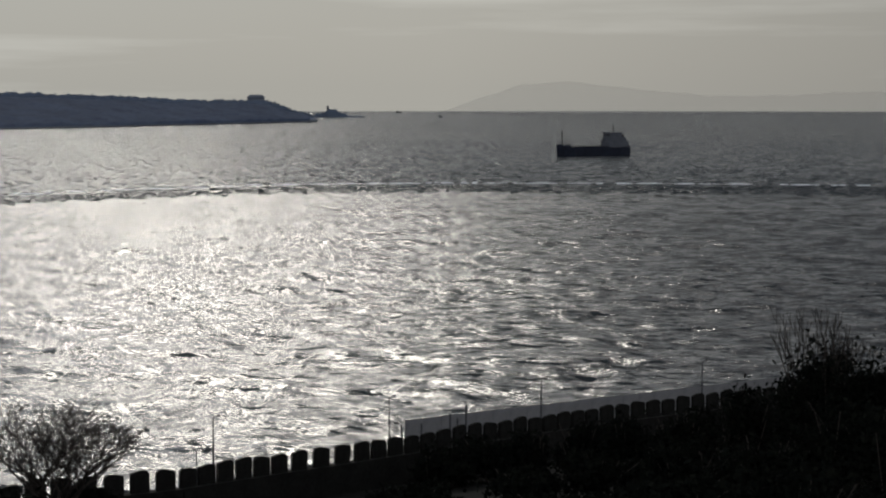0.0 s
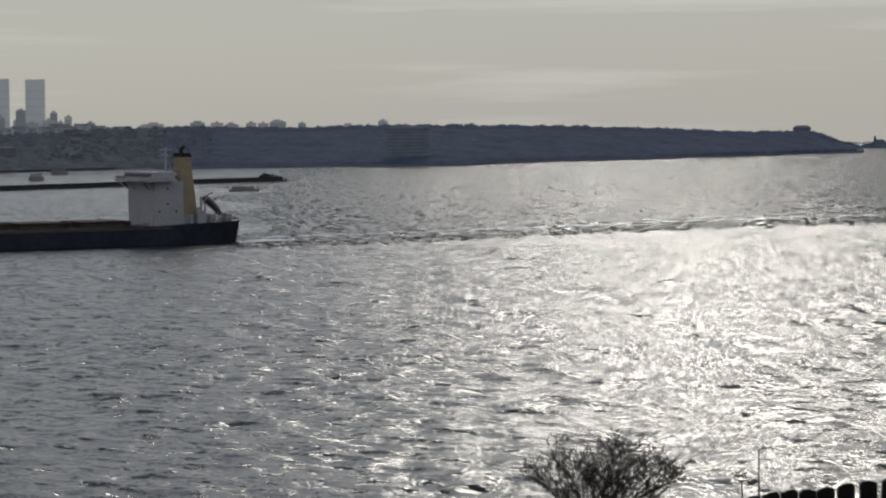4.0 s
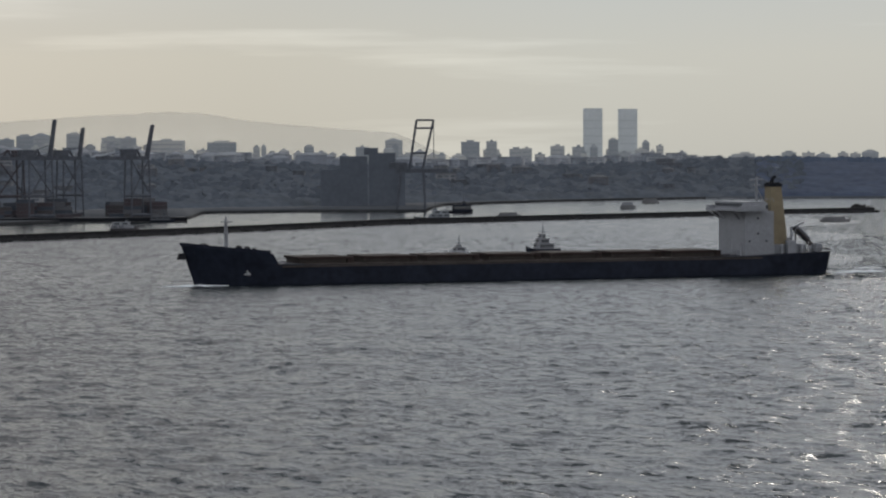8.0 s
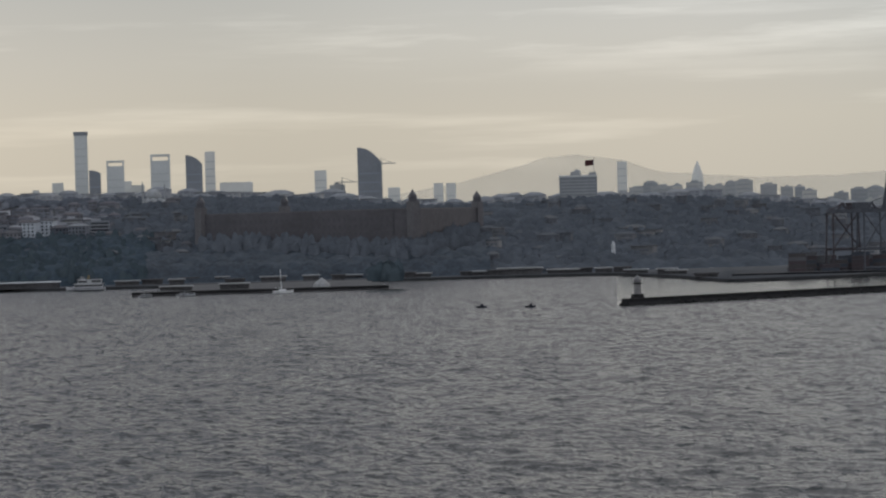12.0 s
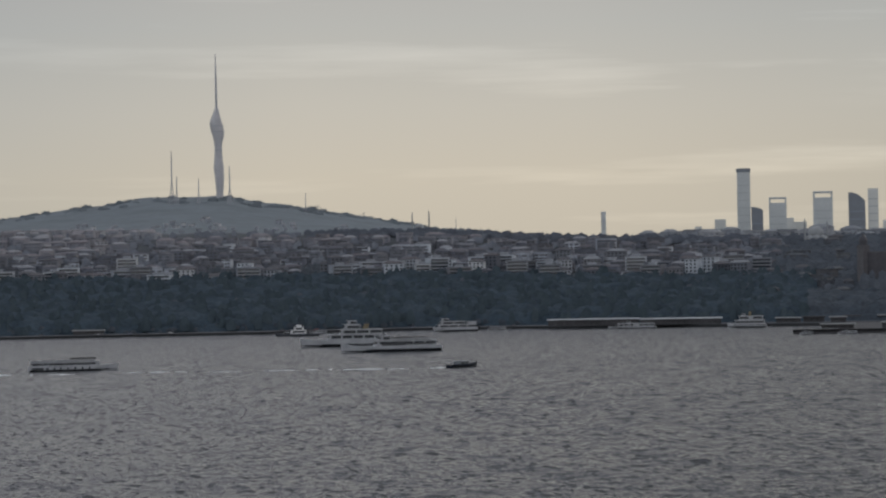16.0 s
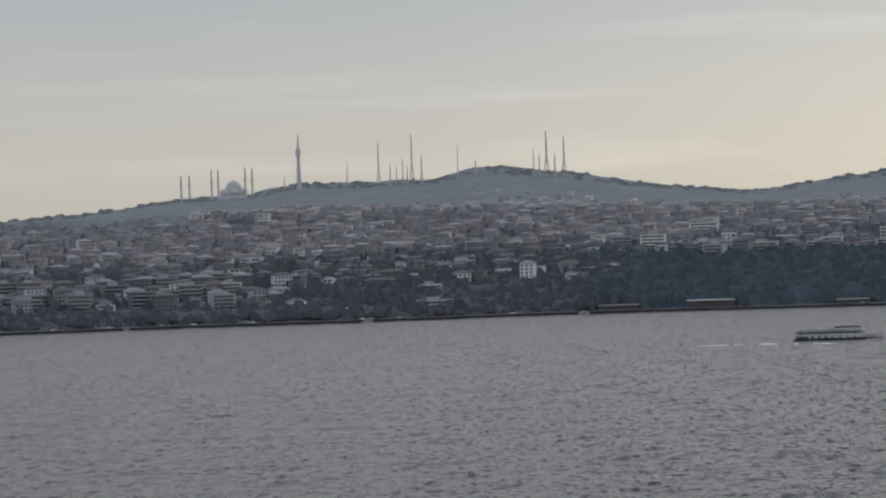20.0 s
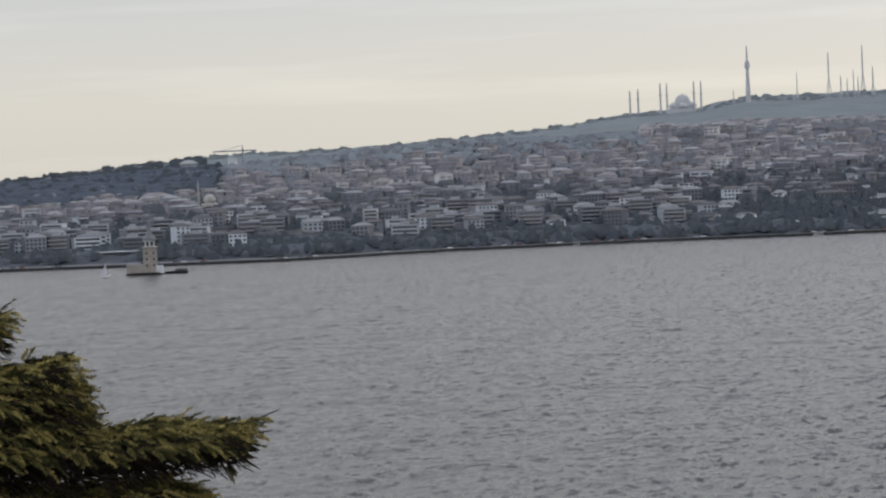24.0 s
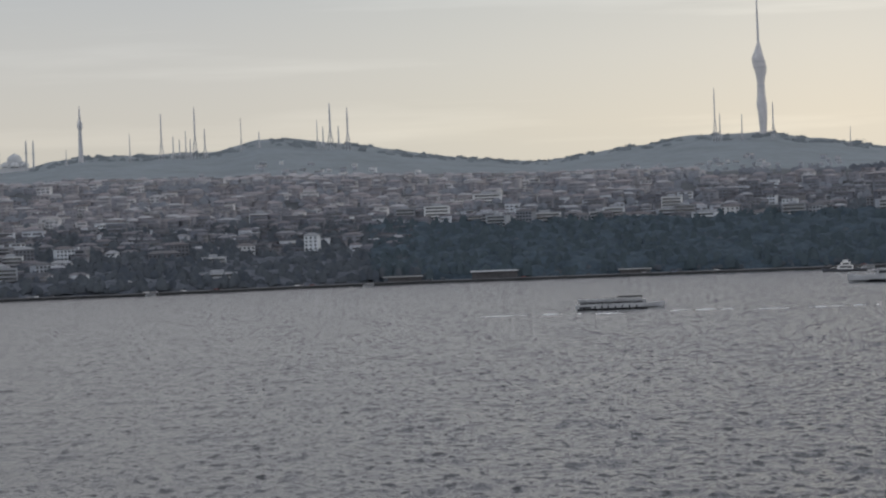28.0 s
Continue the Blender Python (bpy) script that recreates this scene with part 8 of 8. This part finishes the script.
def sprays(r, start, way, length, needles=90):
    """Finger-like shoots set all round with needles; arrays of starts, directions and lengths."""
    n = len(start)
    u = r.uniform(0, 1, (n, needles, 1))
    p = start[:, None] + way[:, None] * length[:, None, None] * u
    p[..., 2:3] -= 0.18 * length[:, None, None] * u ** 2
    side = r.normal(size=(n, needles, 3)) + np.array((0, 0, 0.35))
    side -= (side * way[:, None]).sum(2, keepdims=True) * way[:, None]
    side /= np.linalg.norm(side, axis=2, keepdims=True) + 1e-6
    d = way[:, None] * 0.75 + side * 0.8
    wide = np.cross(d, r.normal(size=d.shape))
    wide /= np.linalg.norm(wide, axis=2, keepdims=True) + 1e-6
    ln = r.uniform(0.018, 0.036, (n, needles, 1)) * (1.15 - 0.6 * u)
    return np.stack([p - wide * 0.0034, p + wide * 0.0034, p + d * ln], 2).reshape(-1, 3)


def cedar():
    r = np.random.default_rng(4)
    base = at(91.5, CEDAR_FAR)
    foot = near_z(91.5, CEDAR_FAR)
    t = thing("cedar_tree", Vector((base.x, base.y, foot)), 91.5, "old cedar with flat tiers of yellow-green needles", "tree")
    m = t.matrix_basis.inverted()
    top = high(CEDAR_FAR, 1.0) - foot
    part("trunk", rings([(-0.4, 0.3), (3, 0.24), (top * 0.6, 0.18), (top, 0.06)], 10), M_BARK, t)

    def spot(a, rise, near=0.0):
        return m @ Vector(at(a - 0.62, CEDAR_FAR - near, high(CEDAR_FAR, rise)))

    # tiers: turn, rise of the back and of the hanging rim; how deep; shoots
    tiers = [([(90.5, -3.2, -4.1), (88.5, -3.25, -4.0), (87.75, -3.18, -3.7), (87.4, -3.0, -3.35)], 0.45, 400, [(87.1, -2.95), (86.7, -3.36)]),
             ([(90.5, -3.5, -4.7), (88.2, -3.55, -4.4), (87.5, -3.52, -4.2), (87.08, -3.7, -4.0)], 0.5, 440, [(86.75, -3.78)]),
             ([(90.5, -4.0, -5.2), (88.2, -4.0, -5.0), (87.45, -3.97, -4.8), (86.98, -4.12, -4.5)], 0.5, 430, [(86.6, -4.24)]),
             ([(90.5, -4.5, -5.6), (87.2, -4.45, -5.5), (86.7, -4.62, -5.5), (86.0, -4.52, -5.4), (85.5, -4.45, -5.35), (84.9, -4.53, -5.3), (84.2, -4.6, -5.3), (83.75, -4.6, -5.25)], 0.55, 1150, [(83.0, -4.34), (83.15, -4.76), (83.45, -5.2), (83.9, -5.6)]),
             ([(90.5, -5.5, -6.6), (87.2, -5.75, -6.6), (86.2, -5.65, -6.5), (85.6, -5.62, -6.45), (85.0, -5.85, -6.45), (84.7, -6.05, -6.4)], 0.5, 800, [(84.45, -6.12)]),
             ([(90.5, -6.5, -7.6), (87.0, -6.7, -7.6), (85.0, -6.9, -7.5), (84.2, -7.1, -7.4)], 0.5, 600, [(83.9, -7.2)]),
             ([(90.5, -2.3, -3.2), (89.2, -2.2, -3.0), (88.6, -2.1, -2.8)], 0.4, 260, [(88.3, -2.0)])]
    for table, deep, count, tips in tiers:
        tab = np.array(table)[::-1]
        a = r.uniform(tab[0, 0], tab[-1, 0], count)
        v = r.uniform(-1, 1, count)
        hi, lo = np.interp(a, tab[:, 0], tab[:, 1]), np.interp(a, tab[:, 0], tab[:, 2])
        lump = 0.1 * np.sin(a * 9 + v * 4) + 0.07 * np.sin(a * 21 - v * 7)
        rise = hi + (lo - hi) * np.clip(np.abs(v) ** 1.6 * 0.5 + r.uniform(-0.05, 0.1, count) + lump * 0.6, -0.03, 0.62)
        end = np.interp(a, [tab[0, 0], tab[0, 0] + 0.8], [0.45, 1.0])
        start = np.array([spot(*q) for q in zip(a, rise, v * deep * end)])
        out = np.array((spot(tab[0, 0], -4, 0) - spot(90.5, -4, 0)).normalized())
        face = np.array((spot(88, -4, 1) - spot(88, -4, 0)).normalized())
        way = out[None] * r.uniform(0.4, 1.1, (count, 1)) + face[None] * (v * 0.9 + r.normal(0, 0.35, count))[:, None]
        way[:, 2] += np.interp(np.abs(v), [0, 1], [0.18, -0.3]) + r.normal(0, 0.16, count)
        way /= np.linalg.norm(way, axis=1, keepdims=True)
        co = sprays(r, start, way, r.uniform(0.08, 0.2, count))
        br = bmesh.new()
        # limbs under the tier, and hanging bare twigs packed to imitate its shaded underside
        for off in (-0.5, 0.05, 0.55):
            run = [spot(q, float(np.interp(q, tab[:, 0], tab[:, 1] * 0.62 + tab[:, 2] * 0.38)), off * deep * float(np.interp(q, [tab[0, 0], 91], [1.0, 0.1]))) for q in np.linspace(91.3, tab[0, 0] + 0.15, 12)]
            for i in range(11):
                bar(br, run[i], run[i + 1], 0.034 * (1 - i / 12) + 0.006, 5)
        for tip in tips:
            root = spot(tab[0, 0] + 0.75, float(tab[0, 1] * 0.75 + tab[0, 2] * 0.25))
            q = spot(*tip)
            mid = root.lerp(q, 0.55) + Vector((0, 0, -0.02))
            bar(br, root, mid, 0.012, 4, 0.008)
            bar(br, mid, q, 0.008, 4, 0.003)
            k = 9
            more = np.array([mid.lerp(root, x) for x in r.uniform(-0.45, 1, k)]) + r.normal(0, 0.012, (k, 3))
            dirs = np.array([(q - root).normalized()] * k) + r.normal(0, 0.3, (k, 3))
            dirs /= np.linalg.norm(dirs, axis=1, keepdims=True)
            co = np.concatenate([co, sprays(r, more, dirs, r.uniform(0.06, 0.12, k))])
        for i in range(int(count * 2.2)):
            q = r.uniform(tab[0, 0] + 0.15, tab[-1, 0])
            w = r.uniform(-0.9, 0.9)
            f = r.uniform(0.25, 1.0) * min(1.0, 0.75 + 0.35 * (q - tab[0, 0]))
            z0, z1 = (float(np.interp(q, tab[:, 0], tab[:, c])) for c in (1, 2))
            p = spot(q, z0 + (z1 - z0) * f, w * deep)
            e = p + Vector(out) * r.uniform(0.03, 0.16) + Vector((r.normal(0, 0.03), r.normal(0, 0.07), r.uniform(-0.13, 0.02)))
            bar(br, p, e, r.uniform(0.005, 0.012), 3, 0.003)
        bo = part("branch", br, M_TWIG, t)
        ob = new("foliage", mesh_of("foliage", co, np.arange(len(co)).reshape(-1, 3), M_SHOOTS, np.repeat(r.choice(3, len(co) // 270, p=(0.33, 0.33, 0.34)), 90)))
        ob.parent = bo
        tagged(ob, "yellow-green cedar needles", kind="stuff")


cedar()
